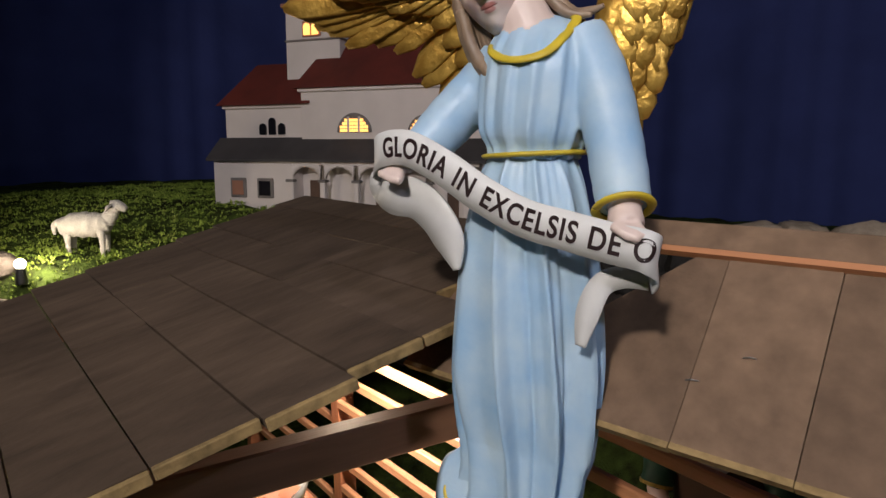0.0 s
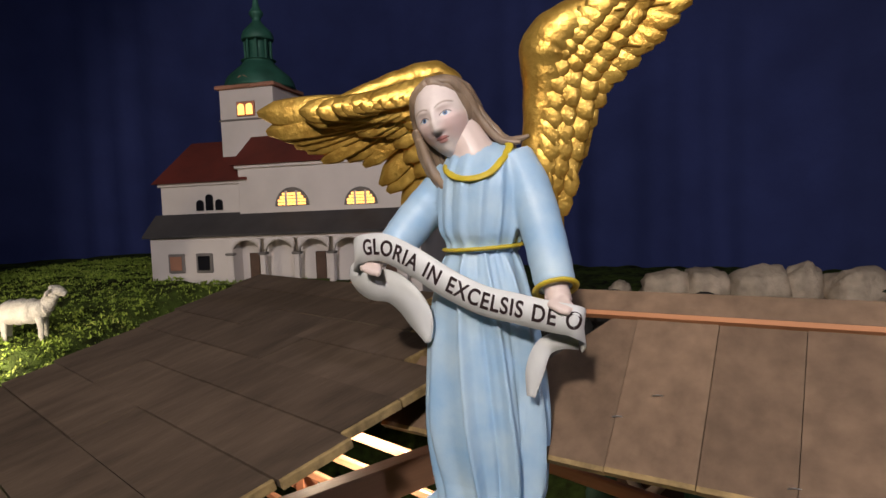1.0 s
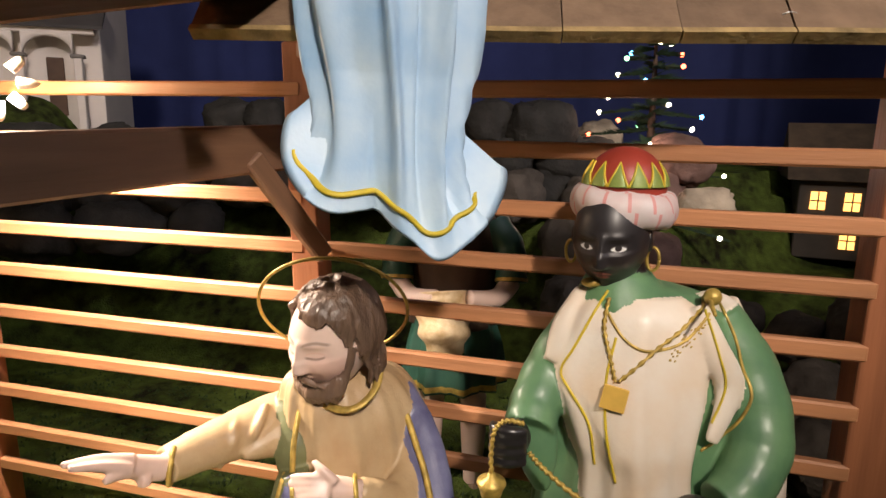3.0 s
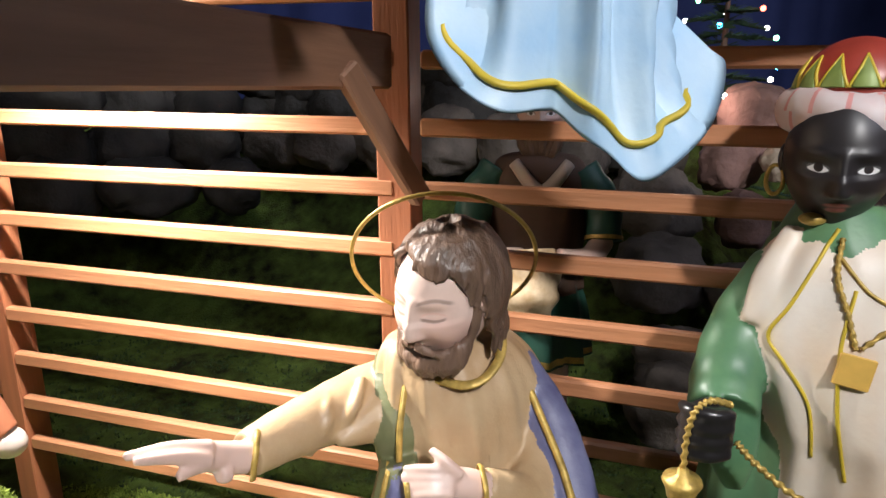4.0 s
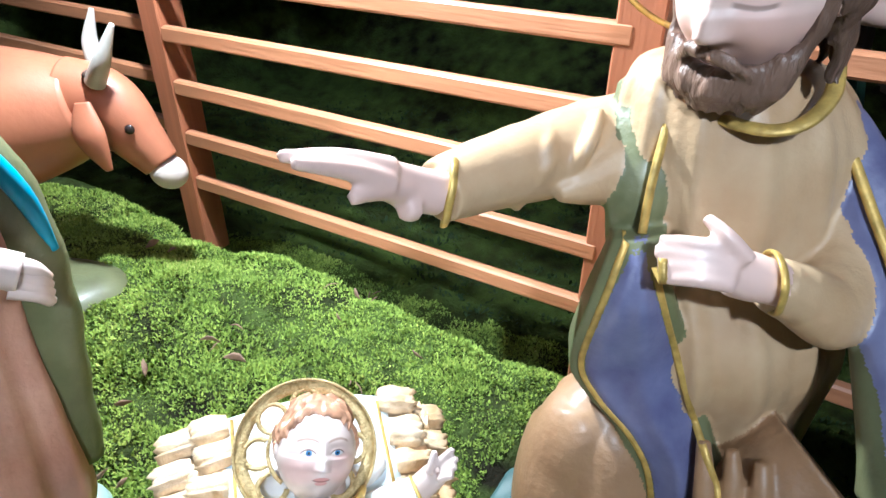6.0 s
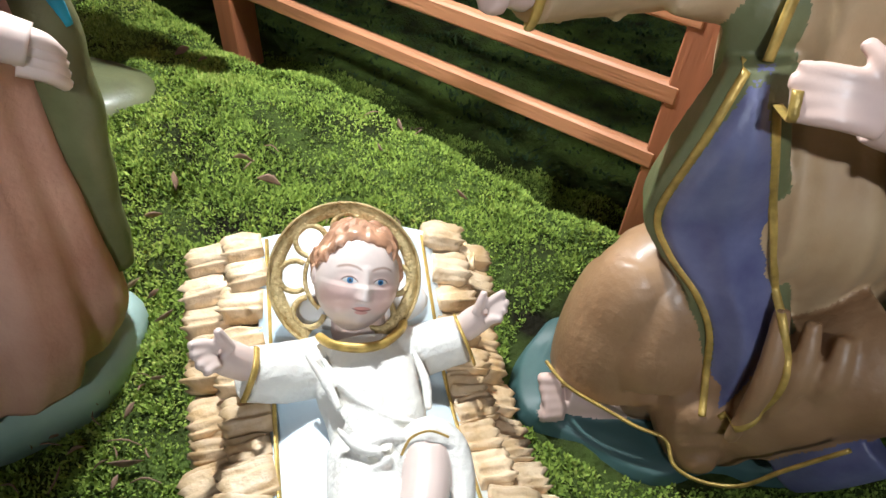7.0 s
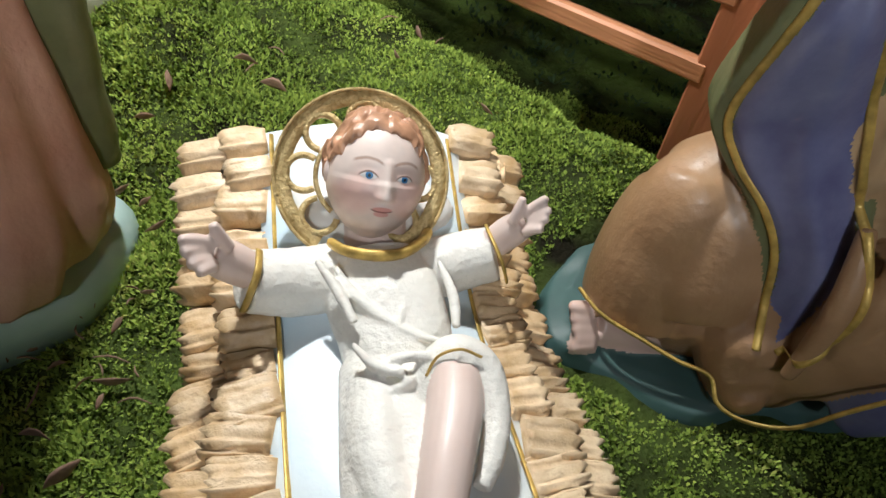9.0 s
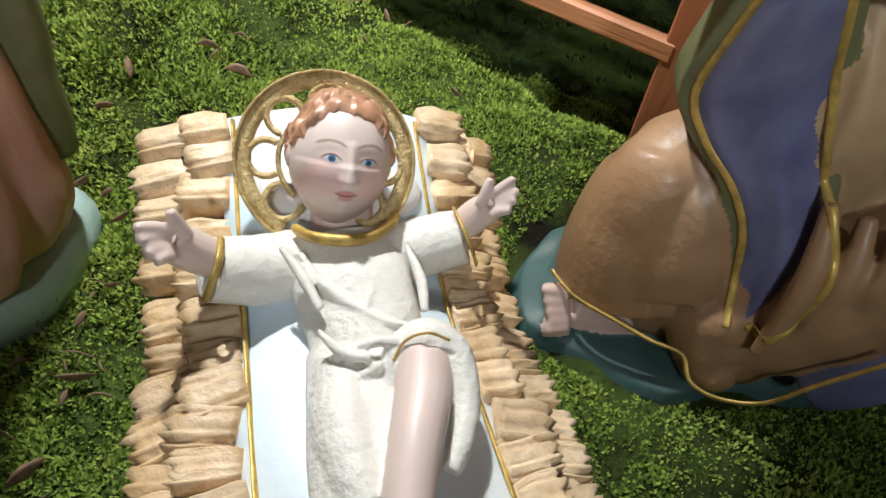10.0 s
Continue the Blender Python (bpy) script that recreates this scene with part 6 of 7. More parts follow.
def flat_ring(r0, r1, a0, a1, c=Vector((0, 0, 0)), th=0.0032, n=48):
    rings = []
    for i in range(n + 1):
        a = a0 + (a1 - a0) * i / n
        d = math.cos(a) * h1 + math.sin(a) * h2
        o = Hc + c
        rings.append([o + d * r0 - hn * th / 2, o + d * r1 - hn * th / 2, o + d * r1 + hn * th / 2, o + d * ((r0 + r1) / 2) + hn * th, o + d * r0 + hn * th / 2])
    skin_rings(bm, rings, 4)


flat_ring(0.0488, 0.0590, -1.05, math.pi + 1.05)
flat_ring(0.0582, 0.0606, -1.05, math.pi + 1.05, th=0.005)
flat_ring(0.0300, 0.0335, -0.9, math.pi + 0.9)
for k in range(7):
    a = -0.80 + k * (math.pi + 1.6) / 6
    c = 0.0395 * (math.cos(a) * h1 + math.sin(a) * h2)
    flat_ring(0.0098, 0.0142, a - 2.2, a + 2.2, c, th=0.0030, n=24)
infant = make("infant_statue", bm, names, LAID)
tagged(infant, "painted infant figure in an ivory gown with a pierced gilt halo", "statue")

# crib: a bed of carved straw bundles under a pale sheet with gilt lines
crib = empty("crib", LAID @ pose(-0.128, 0.79, 0.015, 0, 0, 7))
tagged(crib, "low crib of carved yellow straw covered with a pale blue sheet", "crib")


def bed_z(y):
    return 0.070 + 0.0 * y + 0.075 * max(0.0, (y - 0.02) / 0.16) ** 1.1 if y > 0.02 else 0.070


bm = bmesh.new()
rings = []
for i in range(30):
    y = -0.34 + 0.51 * i / 29
    top = bed_z(y) - 0.012
    ring = [(-0.095, 0.0), (-0.105, top * 0.5), (-0.100, top), (-0.05, top + 0.004), (0.05, top + 0.004), (0.100, top), (0.105, top * 0.5), (0.095, 0.0)]
    rings.append([(x, y, z - 0.09 if z == 0 else z) for x, z in ring])
skin_rings(bm, rings, 0)
part("base", bm, "straw", crib)
cr = random.Random(21)


def sheaf(ox, y, oz, d, s, half, length, thick):
    """A carved sheaf of straw: a ribbed, blunt clump that swells towards its uneven end."""
    bm = bmesh.new()
    d, s = Vector(d).normalized(), Vector(s).normalized()
    u = s.cross(d) if s.cross(d).z > 0 else d.cross(s)
    ribs, ph = cr.uniform(4.6, 6.6), cr.uniform(0, 6)
    rings = []
    for i in range(10):
        t = i / 9
        swell = 0.90 + 0.16 * math.sin(2.6 * t + 0.3 * math.sin(ph)) + 0.05 * math.sin(8 * t + ph)
        ring = []
        for j in range(36):
            a = 2 * math.pi * j / 36
            c = math.cos(a)
            w = math.sin(a)
            rib = 1 + 0.30 * math.sin(ribs * 2.4 * c + ph + 0.6 * math.sin(2.5 * t + ph)) + 0.07 * math.sin(9 * c + 5 * t)
            x = half * swell * math.copysign(abs(c) ** 0.75, c)
            z = thick * swell * math.copysign(abs(w) ** 0.8, w) * rib
            end = length * t * (1 + (0.07 * math.sin(ribs * 2.4 * c + ph) + 0.04 * math.sin(7 * c) if i > 6 else 0))
            if i == 9:
                x, z = x * 0.86, z * 0.72
            ring.append(Vector((ox, y, oz)) + d * end + s * x + u * z)
        rings.append(ring)
    skin_rings(bm, rings, 0)
    part("sheaf", bm, "straw", crib)


for side in (-1, 1):
    for row, (x0, dz, drop) in enumerate(((0.072, 0.004, 0.12), (0.098, -0.010, 0.28), (0.092, -0.034, 0.10))):
        y = -0.335 + 0.006 * row
        while y < 0.152:
            half = cr.uniform(0.0105, 0.0155)
            y += half
            turn = cr.uniform(-0.22, 0.22)
            sheaf(side * (x0 + cr.uniform(-0.003, 0.003)), y, bed_z(y) + dz + cr.uniform(-0.003, 0.003), (math.cos(turn) * side, math.sin(turn), -drop), (-math.sin(turn) * side, math.cos(turn), 0), half * 1.12, 0.036 * cr.uniform(0.85, 1.12), cr.uniform(0.0085, 0.0112))
            y += half
x = -0.10
while x < 0.10:
    half = cr.uniform(0.011, 0.016)
    x += half
    sheaf(x, 0.140, bed_z(0.140) - 0.004, (0.15 * x / 0.1, 1, -0.10), (1, -0.15 * x / 0.1, 0), half * 1.1, 0.036 * cr.uniform(0.85, 1.15), 0.0085)
    x += half
bm = bmesh.new()
rings = []
for i in range(40):
    y = -0.36 + 0.525 * i / 39
    z = bed_z(y) + 0.010
    w = 0.078
    top = [(x, y, z + 0.008 - 0.012 * (x / w) ** 2 + 0.002 * math.sin(40 * y + 30 * x)) for x in [w * (-1 + 2 * j / 12) for j in range(13)]]
    rings.append(top + [(p[0], p[1], p[2] - 0.006) for p in top[::-1]])
skin_rings(bm, rings, 0)
part("sheet", bm, "sheet_blue", crib, "pale blue and white sheet")
for x in (-0.069, 0.069):
    bm = bmesh.new()
    limb(bm, [(x, -0.36 + 0.05 * k, bed_z(-0.36 + 0.05 * k) + 0.0105) for k in range(10)] + [(x, 0.160, bed_z(0.160) + 0.0105)], [0.0021] * 11, 0, 8, flat=0.5, m=60)
    part("gilt_line", bm, "gold_trim", crib, "gilt line along the sheet")
bm = bmesh.new()
ball(bm, (0, 0.105, 0.118), (0.066, 0.030, 0.016), 0, (18, 0, 0), 24, 12)
part("pillow", bm, "white_paint", crib, "small white pillow")

# kneeling woman beside the crib, seen in part
names = ["rose_robe", "skin_pale", "cyan_edge", "olive_robe", "pale_base", "gold_trim", "teal_base"]
bm = bmesh.new()
robe(bm, [(-0.47, 0.98, 0.44, 0.045, 0.04), (-0.475, 0.975, 0.41, 0.075, 0.06), (-0.470, 0.97, 0.34, 0.088, 0.075), (-0.468, 0.968, 0.25, 0.088, 0.08), (-0.460, 0.965, 0.15, 0.097, 0.095), (-0.455, 0.955, 0.07, 0.105, 0.11), (-0.46, 0.95, 0.03, 0.10, 0.115)], 0, 72, 46, 8, 0.06, 1.4, 0.3)
limb(bm, [(-0.425, 0.980, 0.435), (-0.388, 0.980, 0.36), (-0.374, 0.985, 0.27), (-0.374, 0.990, 0.18), (-0.368, 0.990, 0.09)], [0.024, 0.030, 0.030, 0.030, 0.028], 3, 16, flat=0.8, wrinkle=0.04)
limb(bm, [(-0.425, 0.962, 0.465), (-0.395, 0.960, 0.415), (-0.365, 0.962, 0.368), (-0.352, 0.972, 0.318)], [0.008, 0.008, 0.008, 0.004], 2, 10)
limb(bm, [(-0.452, 0.925, 0.362), (-0.412, 0.910, 0.327), (-0.384, 0.925, 0.327)], [0.03, 0.026, 0.020], 0, 16)
limb(bm, [(-0.390, 0.923, 0.327), (-0.362, 0.930, 0.317)], [0.017, 0.015], 1, 12)
limb(bm, [(-0.395, 0.921, 0.328), (-0.391, 0.922, 0.327)], [0.0205, 0.0205], 5, 14)
for k in range(4):
    limb(bm, [(-0.370, 0.925, 0.326 - 0.007 * k), (-0.354, 0.930, 0.320 - 0.007 * k), (-0.348, 0.940, 0.308 - 0.007 * k)], [0.0075, 0.007, 0.005], 1, 8)
limb(bm, [(-0.430, 0.862, 0.26), (-0.436, 0.845, 0.16), (-0.444, 0.838, 0.05)], [0.012, 0.016, 0.014], 2, 10)
limb(bm, [(-0.418, 0.858, 0.26), (-0.424, 0.842, 0.16), (-0.430, 0.836, 0.05)], [0.005, 0.005, 0.005], 5, 8)
rings = []
for z, k in ((-0.03, 1.08), (0.004, 1.04), (0.018, 0.98), (0.026, 0.90)):
    rings.append([(-0.466 + 0.116 * k * math.cos(a) + 0.006 * math.sin(4 * a), 0.968 + 0.110 * k * math.sin(a) + 0.008 * math.sin(5 * a), z) for a in [2 * math.pi * j / 40 for j in range(40)]])
skin_rings(bm, rings, 4)
limb(bm, [(-0.475, 0.99, 0.43), (-0.48, 0.985, 0.47)], [0.03, 0.028], 1, 14)
kneeling_woman = make("kneeling_woman_statue", bm, names, LAID)
tagged(kneeling_woman, "painted statue of a kneeling woman in rose robe and blue-edged mantle", "statue")

# ox lying behind the woman
names = ["ox_hide", "muzzle", "horn", "eye_dark", "pale_base", "olive_robe", "brown_vest"]
bm = bmesh.new()
limb(bm, [(-0.85, 1.33, 0.26), (-0.70, 1.32, 0.29), (-0.55, 1.31, 0.31), (-0.45, 1.30, 0.325), (-0.40, 1.295, 0.335)], [0.10, 0.115, 0.10, 0.075, 0.055], 0, 24)
limb(bm, [(-0.42, 1.295, 0.345), (-0.375, 1.285, 0.335), (-0.345, 1.275, 0.295), (-0.322, 1.268, 0.262)], [0.050, 0.046, 0.036, 0.026], 0, 22, flat=0.85)
ball(bm, (-0.315, 1.266, 0.252), (0.025, 0.024, 0.022), 1, (0, 40, 0))
limb(bm, [(-0.372, 1.255, 0.372), (-0.355, 1.245, 0.40), (-0.335, 1.245, 0.440)], [0.012, 0.010, 0.003], 2, 12)
limb(bm, [(-0.385, 1.32, 0.372), (-0.395, 1.34, 0.40), (-0.385, 1.345, 0.44)], [0.012, 0.010, 0.003], 2, 12)
limb(bm, [(-0.388, 1.245, 0.352), (-0.385, 1.232, 0.315), (-0.372, 1.228, 0.272)], [0.010, 0.020, 0.005], 0, 12, flat=0.4)
ball(bm, (-0.343, 1.243, 0.318), (0.006, 0.004, 0.006), 3)
for k in range(8):
    a = 0.8 * k
    limb(bm, [(-0.38, 1.275, 0.375), (-0.372 + 0.012 * math.cos(a), 1.262 + 0.012 * math.sin(a), 0.362 + 0.004 * k)], [0.010, 0.004], 6, 8)
ball(bm, (-0.446, 1.158, 0.150), (0.022, 0.017, 0.014), 3)
rings = []
for z, k in ((0.05, 1.10), (0.105, 1.04), (0.128, 0.97), (0.138, 0.84), (0.141, 0.6)):
    rings.append([(-0.60 + 0.222 * k * math.cos(a) + 0.006 * math.sin(3 * a), 1.20 + 0.095 * k * math.sin(a), z) for a in [2 * math.pi * j / 48 for j in range(48)]])
skin_rings(bm, rings, 5)
ox = make("ox_statue", bm, names, Matrix.Translation((-0.0105, 0.111, 0.058)) @ Matrix.Scale(0.9, 4))
tagged(ox, "painted reddish brown ox figure lying on a green base", "animal figure")


def sheep(x, y, turn, s):
    bm = bmesh.new()
    limb(bm, [(-0.5, 0, 0.58), (-0.2, 0, 0.62), (0.15, 0, 0.62), (0.42, 0, 0.66)], [0.17, 0.25, 0.25, 0.18], 0, 18, wrinkle=0.06)
    limb(bm, [(0.38, 0, 0.68), (0.5, 0, 0.86), (0.56, 0, 0.98)], [0.16, 0.13, 0.11], 0, 14, wrinkle=0.06)
    limb(bm, [(0.5, 0, 1.0), (0.64, 0, 1.0), (0.78, 0, 0.92)], [0.12, 0.11, 0.06], 0, 14)
    for sx in (-0.36, 0.3):
        for sy in (-0.12, 0.12):
            limb(bm, [(sx, sy, 0.5), (sx + 0.02, sy, 0.25), (sx, sy, -0.06)], [0.085, 0.055, 0.05], 0, 10)
    for sy in (-1, 1):
        limb(bm, [(0.54, 0.1 * sy, 1.02), (0.5, 0.2 * sy, 0.98), (0.47, 0.26 * sy, 0.9)], [0.035, 0.04, 0.015], 0, 8)
    limb(bm, [(-0.52, 0, 0.7), (-0.64, 0, 0.6), (-0.64, 0, 0.42)], [0.06, 0.06, 0.03], 0, 8)
    return make("sheep_figure", bm, "wool", Matrix.Translation((x, y, ground_z(x, y) - 0.005)) @ pose(0, 0, 0, 0, 0, turn) @ Matrix.Scale(s, 4))


tagged(sheep(-1.63, 2.16, 18, 0.19), "small white sheep figure standing on the mossy hill", "animal figure")

tagged(sheep(0.74, 1.00, 205, 0.20), "grey and white sheep figure grazing behind the slats", "animal figure")

# standing shepherd behind the slats
names = ["dark_green", "skin", "hair_dark", "lip", "eye_white", "eye_dark", "brow", "skin", "brown_vest", "gold_trim", "straw", "muzzle", "shepherd_face"]
mi = paint(names)
mi.update(skin=1, hair=2, face=12)
bm = bmesh.new()
robe(bm, [(0, 0, 0.615, 0.030, 0.028), (0, 0, 0.600, 0.070, 0.045), (0, 0, 0.54, 0.085, 0.058), (0, 0, 0.45, 0.078, 0.06), (0, 0, 0.38, 0.085, 0.065)], 8, 48, 30, 6, 0.05, 0.6, 0.3)
robe(bm, [(0, 0, 0.40, 0.075, 0.06), (0, 0, 0.34, 0.090, 0.07), (0, 0, 0.255, 0.100, 0.08)], lambda t, s: 9 if 0.86 < t < 0.94 else 0, 56, 26, 9, 0.10, 0.2, 0.4)
limb(bm, [(-0.02, -0.07, 0.46), (-0.015, -0.085, 0.40), (-0.01, -0.08, 0.34)], [0.045, 0.05, 0.03], 10, 16, wrinkle=0.08)
for x in (-1, 1):
    limb(bm, [(0.07 * x, 0, 0.585), (0.105 * x, -0.01, 0.53), (0.11 * x, -0.03, 0.47)], [0.030, 0.032, 0.030], 0, 14, wrinkle=0.05)
    limb(bm, [(0.11 * x, -0.028, 0.478), (0.11 * x, -0.03, 0.472)], [0.032, 0.032], 9, 14)
    limb(bm, [(0.108 * x, -0.03, 0.47), (0.08 * x, -0.07, 0.45), (0.03 * x, -0.10, 0.455)], [0.020, 0.018, 0.016], 1, 12)
    limb(bm, [(0.04 * x, 0, 0.27), (0.045 * x, -0.005, 0.15), (0.045 * x, 0, 0.03)], [0.028, 0.026, 0.018], 1, 12)
    limb(bm, [(0.045 * x, 0.01, 0.02), (0.048 * x, -0.03, 0.015), (0.05 * x, -0.06, 0.008)], [0.02, 0.018, 0.012], 2, 10)
limb(bm, [(-0.045, -0.045, 0.60), (0.0, -0.062, 0.555), (0.045, -0.045, 0.60)], [0.010, 0.012, 0.010], 11, 10)
limb(bm, [(0, 0, 0.60), (0, -0.004, 0.645)], [0.026, 0.026], 1, 12)
face_paint("shepherd_face", (0, -0.008, 0.680), 0.115, (8, 0, -8), (0.62, 0.46, 0.38), (0.45, 0.16, 0.12), (0.08, 0.05, 0.03), (0.30, 0.24, 0.2), (0.6, 0.36, 0.28))
at, R = head(bm, (0, -0.008, 0.680), 0.115, (8, 0, -8), mi)
ball(bm, at(0.0, 0.09, 0.11), (0.045, 0.05, 0.05), 2, (8, 0, -8), 20, 12)
locks(bm, at, 0.115, 2, [[(0.28 * a, -0.24 - 0.1 * (1 - a * a), -0.2), (0.22 * a, -0.30, -0.45), (0.1 * a, -0.28, -0.68)] for a in (-1, -0.6, -0.2, 0.2, 0.6, 1)], 15, 0.07)
shepherd = make("shepherd_statue", bm, names, pose(0.495, 1.27, 0.02, 0, 0, -28))
tagged(shepherd, "painted bearded shepherd in brown vest and dark green skirt", "statue")

# rocks
rk = random.Random(31)
ROCKS = []


def rock(x, y, z, sx, sy, sz, material="rock", label="rough grey-brown boulder in the rock pile", group="rocks behind the stable"):
    seed = Vector((rk.uniform(0, 50), rk.uniform(0, 50), rk.uniform(0, 50)))

    def shape(p):
        q = Vector([math.copysign(abs(c) ** 0.72, c) for c in p])
        k = 1 + 0.22 * noise.noise(p * 1.7 + seed) + 0.10 * noise.noise(p * 4.3 + seed) + 0.045 * noise.noise(p * 10 + seed)
        return q.normalized() * (0.45 + 0.55 * q.length) * k

    bm = bmesh.new()
    ball(bm, (0, 0, 0), (sx / 2, sy / 2, sz / 2), 0, (rk.uniform(-14, 14), rk.uniform(-14, 14), rk.uniform(0, 180)), 30, 20, shape)
    ob = make("rock", bm, material, pose(x, y, z))
    return tagged(ob, label, "rock", group)


C0 = Vector((0.12, 0.98, 0))
for d, step, z0, sz in ((0.66, 0.155, 0.04, 0.155), (0.74, 0.15, 0.15, 0.15), (0.86, 0.15, 0.27, 0.15), (0.99, 0.16, 0.40, 0.16), (1.13, 0.17, 0.52, 0.17), (1.30, 0.2, 0.63, 0.18)):
    s = -0.95
    while s < 1.15:
        w = step * rk.uniform(0.8, 1.35)
        p = C0 + FENCE * (s + w / 2) + BACK * (d + rk.uniform(-0.03, 0.03))
        k = rk.uniform(0.75, 1.2)
        if (s < 0.12 and z0 < 0.5) or (s > 0.55 and z0 > 0.3):
            s += w
            continue
        if not (past_fence(p.x, p.y) < 0.75 and abs((p - Vector((0.495, 1.27, 0))).dot(FENCE)) < 0.15):
            rock(p.x, p.y, z0 + sz * 0.42 * k, w * 1.08, 0.14 * k, sz * k, "rock_pink" if d > 0.95 and s > 0.2 and rk.random() < 0.7 else "rock")
        s += w
for x, y, z, w, h in ((0.745, 2.9, 0.75, 0.10, 0.12), (0.96, 2.92, 0.76, 0.22, 0.18), (1.13, 2.9, 0.76, 0.20, 0.20), (1.36, 2.88, 0.75, 0.27, 0.22), (1.56, 2.9, 0.75, 0.17, 0.23), (1.78, 2.86, 0.73, 0.28, 0.22), (2.06, 2.8, 0.73, 0.28, 0.2)):
    rock(x, y, z, w, 0.22, h, "rock_pale", "pale rough stone in a row on the hilltop", "stones on the hill")
for x, y, w, h in ((-1.02, 1.92, 0.10, 0.09), (-1.62, 1.78, 0.10, 0.07), (-1.78, 1.90, 0.14, 0.10), (-1.72, 1.68, 0.12, 0.08)):
    rock(x, y, ground_z(x, y) + 0.02, w, 0.12, h, "rock", "small brown stone half sunk in the moss", "stones on the hill")
# the light on this stone is put into its pale colour
rock(1.27, 1.37, 0.59, 0.17, 0.08, 0.10, "rock_pale", "stone among the rocks, coloured pale to look lit", "rocks behind the stable")

# boulder rows that hide the church; their dark colour stands in for shade
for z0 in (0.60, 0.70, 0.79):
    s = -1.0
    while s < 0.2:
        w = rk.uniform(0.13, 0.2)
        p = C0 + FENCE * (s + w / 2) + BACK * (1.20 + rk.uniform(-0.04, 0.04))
        rock(p.x, p.y, z0, w * 1.1, 0.16, 0.15, "dark_stone", "boulder behind the slats, coloured dark for shade")
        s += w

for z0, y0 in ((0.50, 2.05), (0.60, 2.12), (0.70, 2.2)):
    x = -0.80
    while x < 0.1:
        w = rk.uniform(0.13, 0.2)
        rock(x, y0 + rk.uniform(-0.03, 0.03), z0, w * 1.15, 0.15, 0.15, "dark_stone", "boulder behind the slats, coloured dark for shade")
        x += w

# fir tree with coloured lights on the hill
fir = empty("fir_tree", pose(1.47, 1.81, 0.41))
tagged(fir, "small dark fir tree hung with coloured fairy lights", "tree")
bm = bmesh.new()
limb(bm, [(0, 0, -0.05), (0.01, 0, 0.3), (0.0, 0, 0.75)], [0.02, 0.014, 0.003], 0, 10)
part("trunk", bm, "brown_vest", fir)
fr = random.Random(4)
verts, faces = [], []
ENDS = []
for b in range(46):
    h = 0.06 + 0.66 * (b / 46)
    a = 2.399 * b
    L = (0.30 * (1 - h / 0.80) + 0.04) * fr.uniform(0.8, 1.15)
    tip = Vector((L * math.cos(a), L * math.sin(a), h - 0.10 * L))
    root = Vector((0, 0, h))
    ENDS.append(tip)
    for q in range(46):
        t = q / 46
        c = root.lerp(tip, t)
        for side in (-1, 1):
            d = (Vector((-math.sin(a), math.cos(a), 0)) * side * 0.8 + Vector((math.cos(a), math.sin(a), 0)) * 0.7 + Vector((0, 0, fr.uniform(-0.3, 0.5)))) * (0.042 * (1.2 - t))
            w = Vector((0, 0, 0.0036))
            i = len(verts)
            verts += [c - w, c + w, c + d]
            faces.append((i, i + 1, i + 2))
me = bpy.data.meshes.new("crown")
me.from_pydata(verts, [], faces)
me.materials.append(MATS["pine"])
crown = new("crown", me)
crown.parent = fir
for b in range(46):
    bm = bmesh.new()
    p = ENDS[b] * fr.uniform(0.85, 1.06)
    ball(bm, (p.x, p.y, ENDS[b].z + 0.004), 0.0075, 0, None, 8, 6)
    part("light_bulb", bm, ("bulb_white", "bulb_red", "bulb_white", "bulb_green", "bulb_red", "bulb_blue", "bulb_white")[b % 7], fir, "small glowing fairy light")

# dark model house with lit windows
mat("house_wall", (0.055, 0.042, 0.034), 0.8, vary=0.25, scale=12)
mat("house_roof", (0.075, 0.050, 0.032), 0.85, vary=0.3, scale=18, bump=0.5, bscale=60)
house = empty("model_house", pose(2.22, 1.55, 0.40, 0, 0, -48))
tagged(house, "dim model house with small glowing windows and dark roof", "model house")
bm = bmesh.new()
box(bm, (0, 0, 0.10), (0.42, 0.30, 0.28), bevel=0.004)
part("wall", bm, "house_wall", house)
bm = bmesh.new()
prism(bm, [(0, -0.19, 0.23), (0, 0.19, 0.23), (0, 0, 0.42)], (-0.25, 0, 0), (0.25, 0, 0))
part("roof", bm, "house_roof", house)
for x, z in ((-0.15, 0.16), (-0.05, 0.16), (0.11, 0.16), (-0.05, 0.03), (0.11, 0.03)):
    bm = bmesh.new()
    box(bm, (x, -0.153, z), (0.045, 0.006, 0.06))
    win = part("window", bm, "window_glow", house, "glowing window")
    for k in range(2):
        bm = bmesh.new()
        box(bm, (x, -0.158, z), (0.004, 0.004, 0.06) if k else (0.045, 0.004, 0.004))
        part("glazing_bar", bm, "brown_vest", win)

# star lamp under the roof
star = empty("star_lamp", pose(-0.209, 1.20, 0.828))
tagged(star, "glowing white star-shaped lamp under the stable roof", "lamp")
for k in range(8):
    a = 2 * math.pi * k / 8
    d = Vector((math.cos(a), 0.2 * math.sin(3 * a), math.sin(a)))
    bm = bmesh.new()
    limb(bm, [d * 0.024, d * 0.042, d * (0.050 if k % 2 == 0 else 0.046)], [0.008, 0.006, 0.001], 0, 8)
    part("ray", bm, "white_paint", star)
bm = bmesh.new()
limb(bm, [(0, 0, 0.02), (0.002, 0.004, 0.06), (0.0, 0.005, 0.125)], [0.002, 0.002, 0.002], 0, 6)
part("cord", bm, "cable", star)

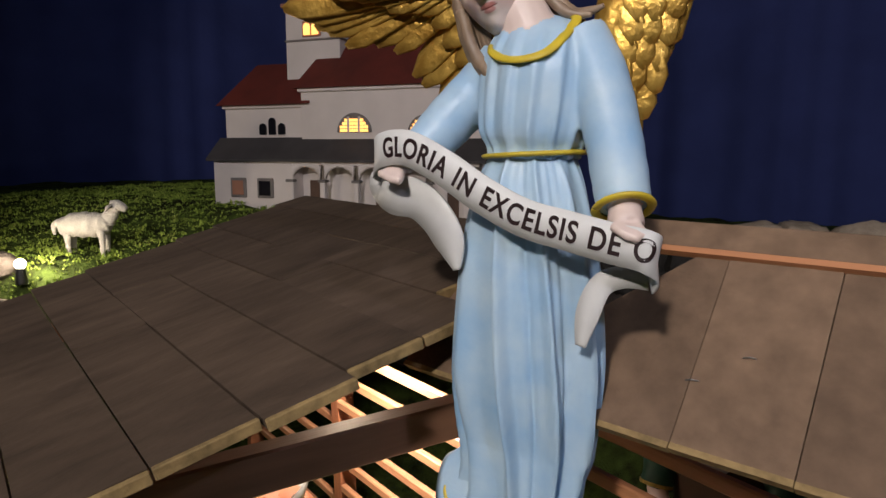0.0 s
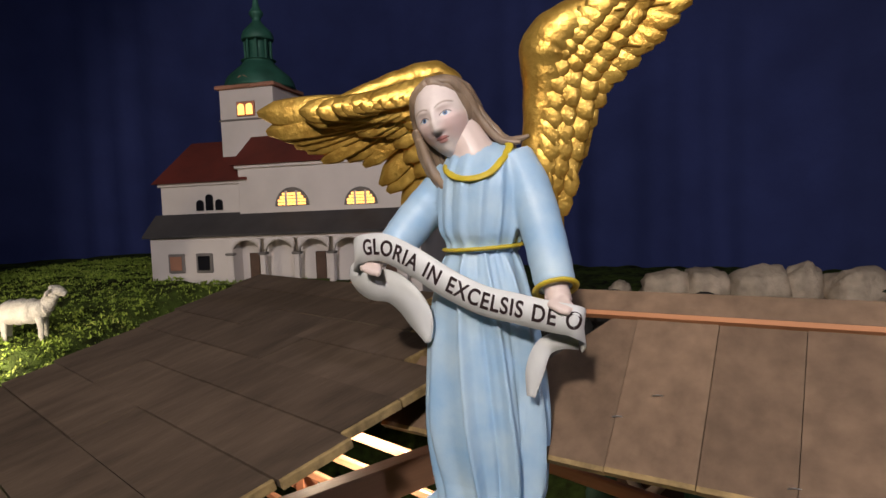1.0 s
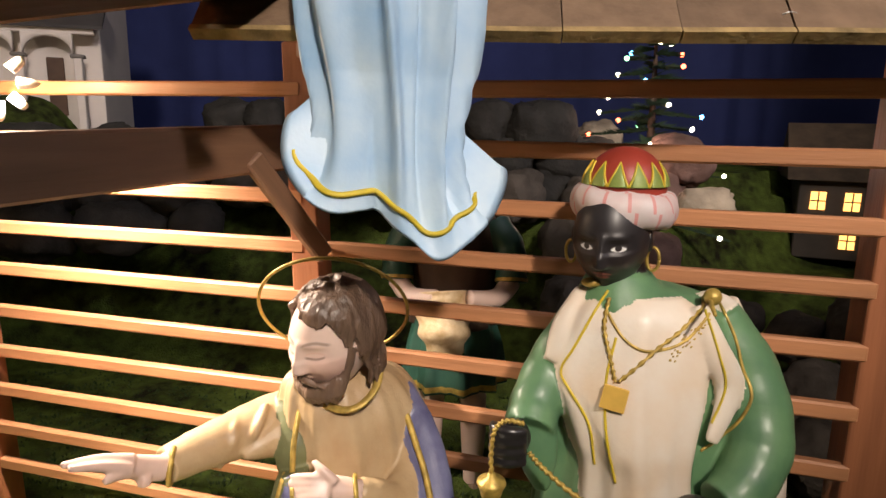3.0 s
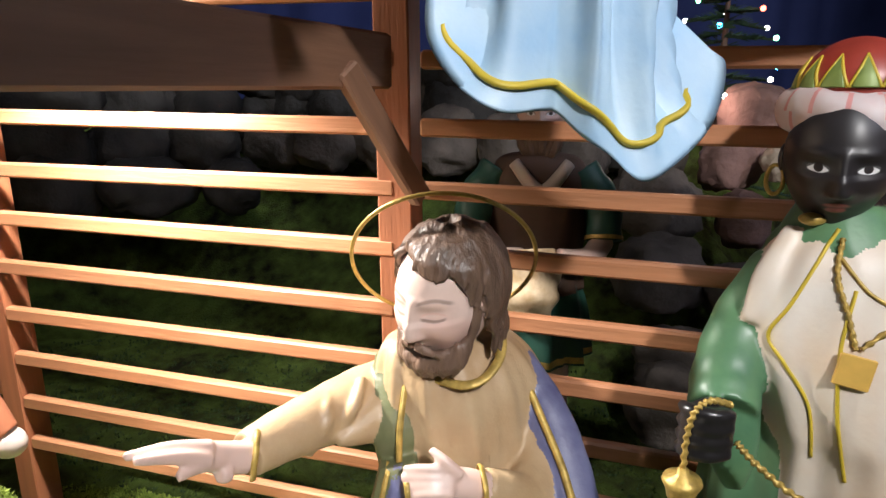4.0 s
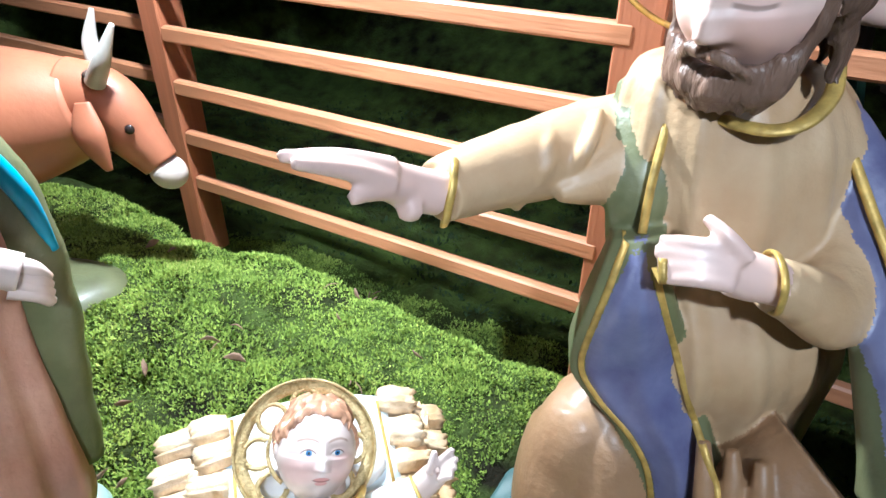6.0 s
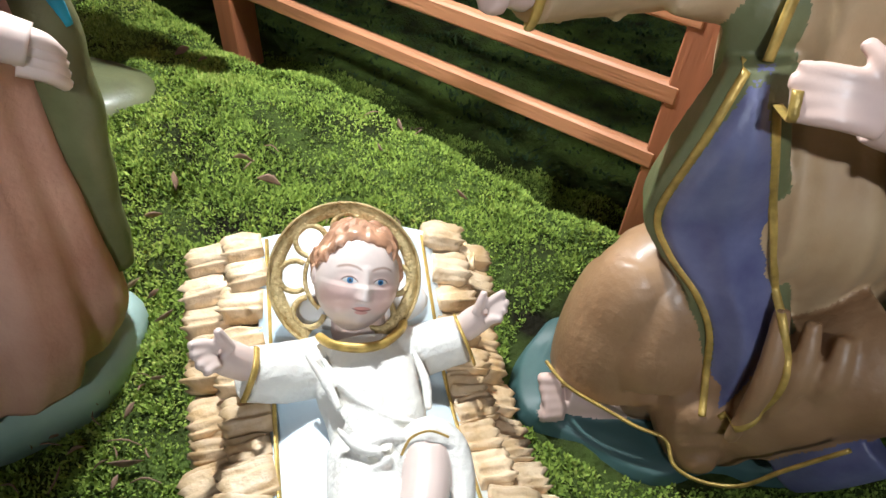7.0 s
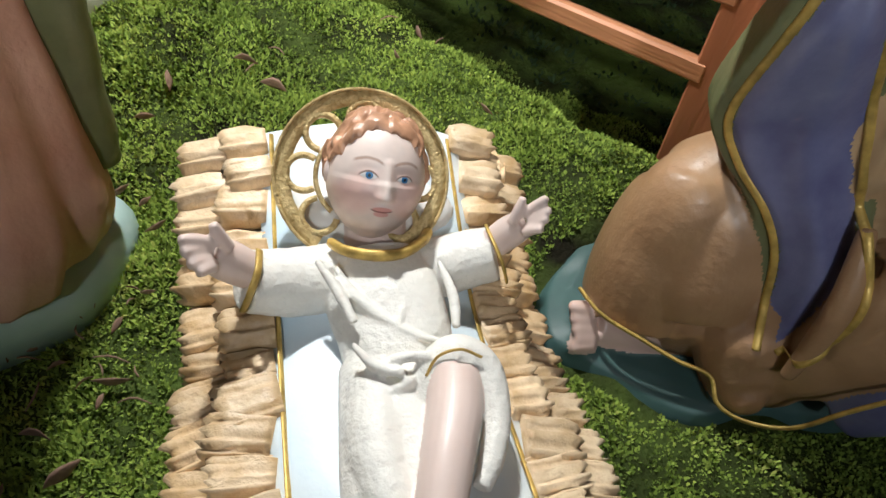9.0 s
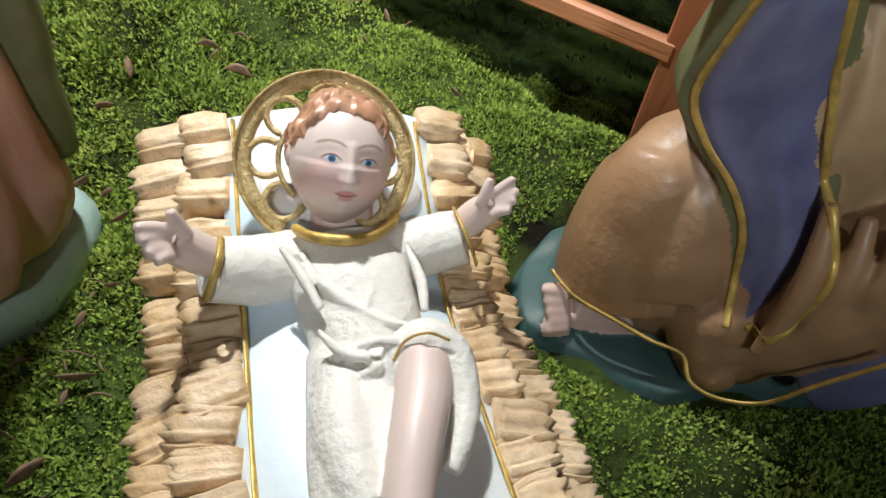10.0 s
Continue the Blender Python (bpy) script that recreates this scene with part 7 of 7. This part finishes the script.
# small lamp on the hill
hl = empty("hill_lamp_fitting", pose(-1.64, 1.90, ground_z(-1.64, 1.90)))
tagged(hl, "small round glowing lamp set in the moss", "lamp")
bm = bmesh.new()
ball(bm, (0.02, -0.06, 0.05), 0.018, 0, None, 14, 10)
part("bulb", bm, "bulb_white", hl)
bm = bmesh.new()
limb(bm, [(0.02, -0.06, -0.02), (0.02, -0.06, 0.035)], [0.02, 0.014], 0, 12)
part("socket", bm, "cable", hl)

# ---- moss leaves, litter ----


def moss(name, n, x0, x1, y0, y1, length, width, keep, seed, blades, material="moss_leaf"):
    g = np.random.default_rng(seed)
    xs, ys = g.uniform(x0, x1, n), g.uniform(y0, y1, n)
    pts = []
    for x, y in zip(xs, ys):
        if keep(x, y):
            v = Vector((x, y, 0))
            c = noise.noise(v * 24) * 0.5 + noise.noise(v * 9) * 0.5
            if g.random() < 0.75 + 0.9 * c:
                pts.append((x, y, rough_z(x, y) + 0.006 * max(0, c), 0.75 + 0.8 * c))
    p = np.array(pts)
    k = len(p)
    p = np.repeat(p, blades, axis=0)
    m = len(p)
    a = g.uniform(0, 2 * np.pi, m)
    lean = g.uniform(0.25, 1.25, m)
    L = length * g.uniform(0.55, 1.3, m) * np.clip(p[:, 3], 0.4, 1.5)
    d = np.stack([np.cos(a) * np.sin(lean), np.sin(a) * np.sin(lean), np.cos(lean)], 1)
    s = np.stack([-np.sin(a), np.cos(a), g.uniform(-0.4, 0.4, m)], 1) * (width * g.uniform(0.7, 1.3, m))[:, None]
    base = p[:, :3] + np.stack([g.uniform(-1, 1, m), g.uniform(-1, 1, m), np.zeros(m)], 1) * length * 0.5
    base[:, 2] -= 0.001
    mid = base + d * (L * 0.55)[:, None]
    v = np.empty((m, 4, 3))
    v[:, 0], v[:, 1], v[:, 2], v[:, 3] = base, mid - s, base + d * L[:, None], mid + s
    me = bpy.data.meshes.new(name)
    me.vertices.add(4 * m)
    me.vertices.foreach_set("co", v.ravel())
    me.loops.add(4 * m)
    me.loops.foreach_set("vertex_index", np.arange(4 * m))
    me.polygons.add(m)
    me.polygons.foreach_set("loop_start", np.arange(0, 4 * m, 4))
    me.update(calc_edges=True)
    me.materials.append(MATS[material])
    return new(name, me)


near = moss("moss", 150000, -0.72, 0.50, 0.42, 1.50, 0.0070, 0.0012, lambda x, y: past_fence(x, y) < 0.09 and ((x - 0.15) / 0.158) ** 2 + ((y - 0.858) / 0.102) ** 2 > 1, 3, 5)
tagged(near, "bright green moss leaves covering the ground round the crib", "moss", kind="stuff")
far = moss("moss", 26000, -3.0, -0.75, 1.2, 4.6, 0.020, 0.0040, lambda x, y: past_fence(x, y) > 0.5 or x < -0.95, 4, 3)
tagged(far, "green moss leaves on the hill beneath the church", "moss", kind="stuff")
# this moss is coloured dark in place of the shade behind the slats
back = moss("moss", 14000, -0.7, 1.3, 0.5, 2.2, 0.012, 0.0022, lambda x, y: 0.09 < past_fence(x, y) < 0.75, 6, 3, "moss_shaded")
tagged(back, "moss leaves behind the slats, coloured dark green for shade", "moss", kind="stuff")
lr = random.Random(8)
for k in range(90):
    x, y = lr.uniform(-0.50, 0.0), lr.uniform(0.60, 1.30)
    if -0.27 < x < 0.02 and 0.6 < y < 0.99:
        x = lr.uniform(-0.42, -0.29)
        y = lr.uniform(0.62, 0.95)
    if k < 24:
        x, y = -0.335 + lr.gauss(0, 0.035), 0.80 + lr.gauss(0, 0.05)
    bm = bmesh.new()
    L = lr.uniform(0.008, 0.026) * (1.5 if k in (2, 5, 9) else 1)
    twig = k % 3 == 0
    limb(bm, [(-L / 2, 0, 0), (0, 0.1 * L, 0.12 * L), (L / 2, 0, 0)], [0.0004, 0.0008 if twig else 0.22 * L, 0.0003], 0, 6, 6, flat=1.0 if twig else 0.15)
    ob = make("twig" if twig else "bark_flake", bm, "leaf_litter", pose(x, y, rough_z(x, y) + 0.0095, lr.uniform(-25, 25), lr.uniform(-25, 25), lr.uniform(0, 360)))
    tagged(ob, "dry brown twig lying on the moss" if twig else "brown flake of bark lying on the moss", "litter", "litter on the moss")
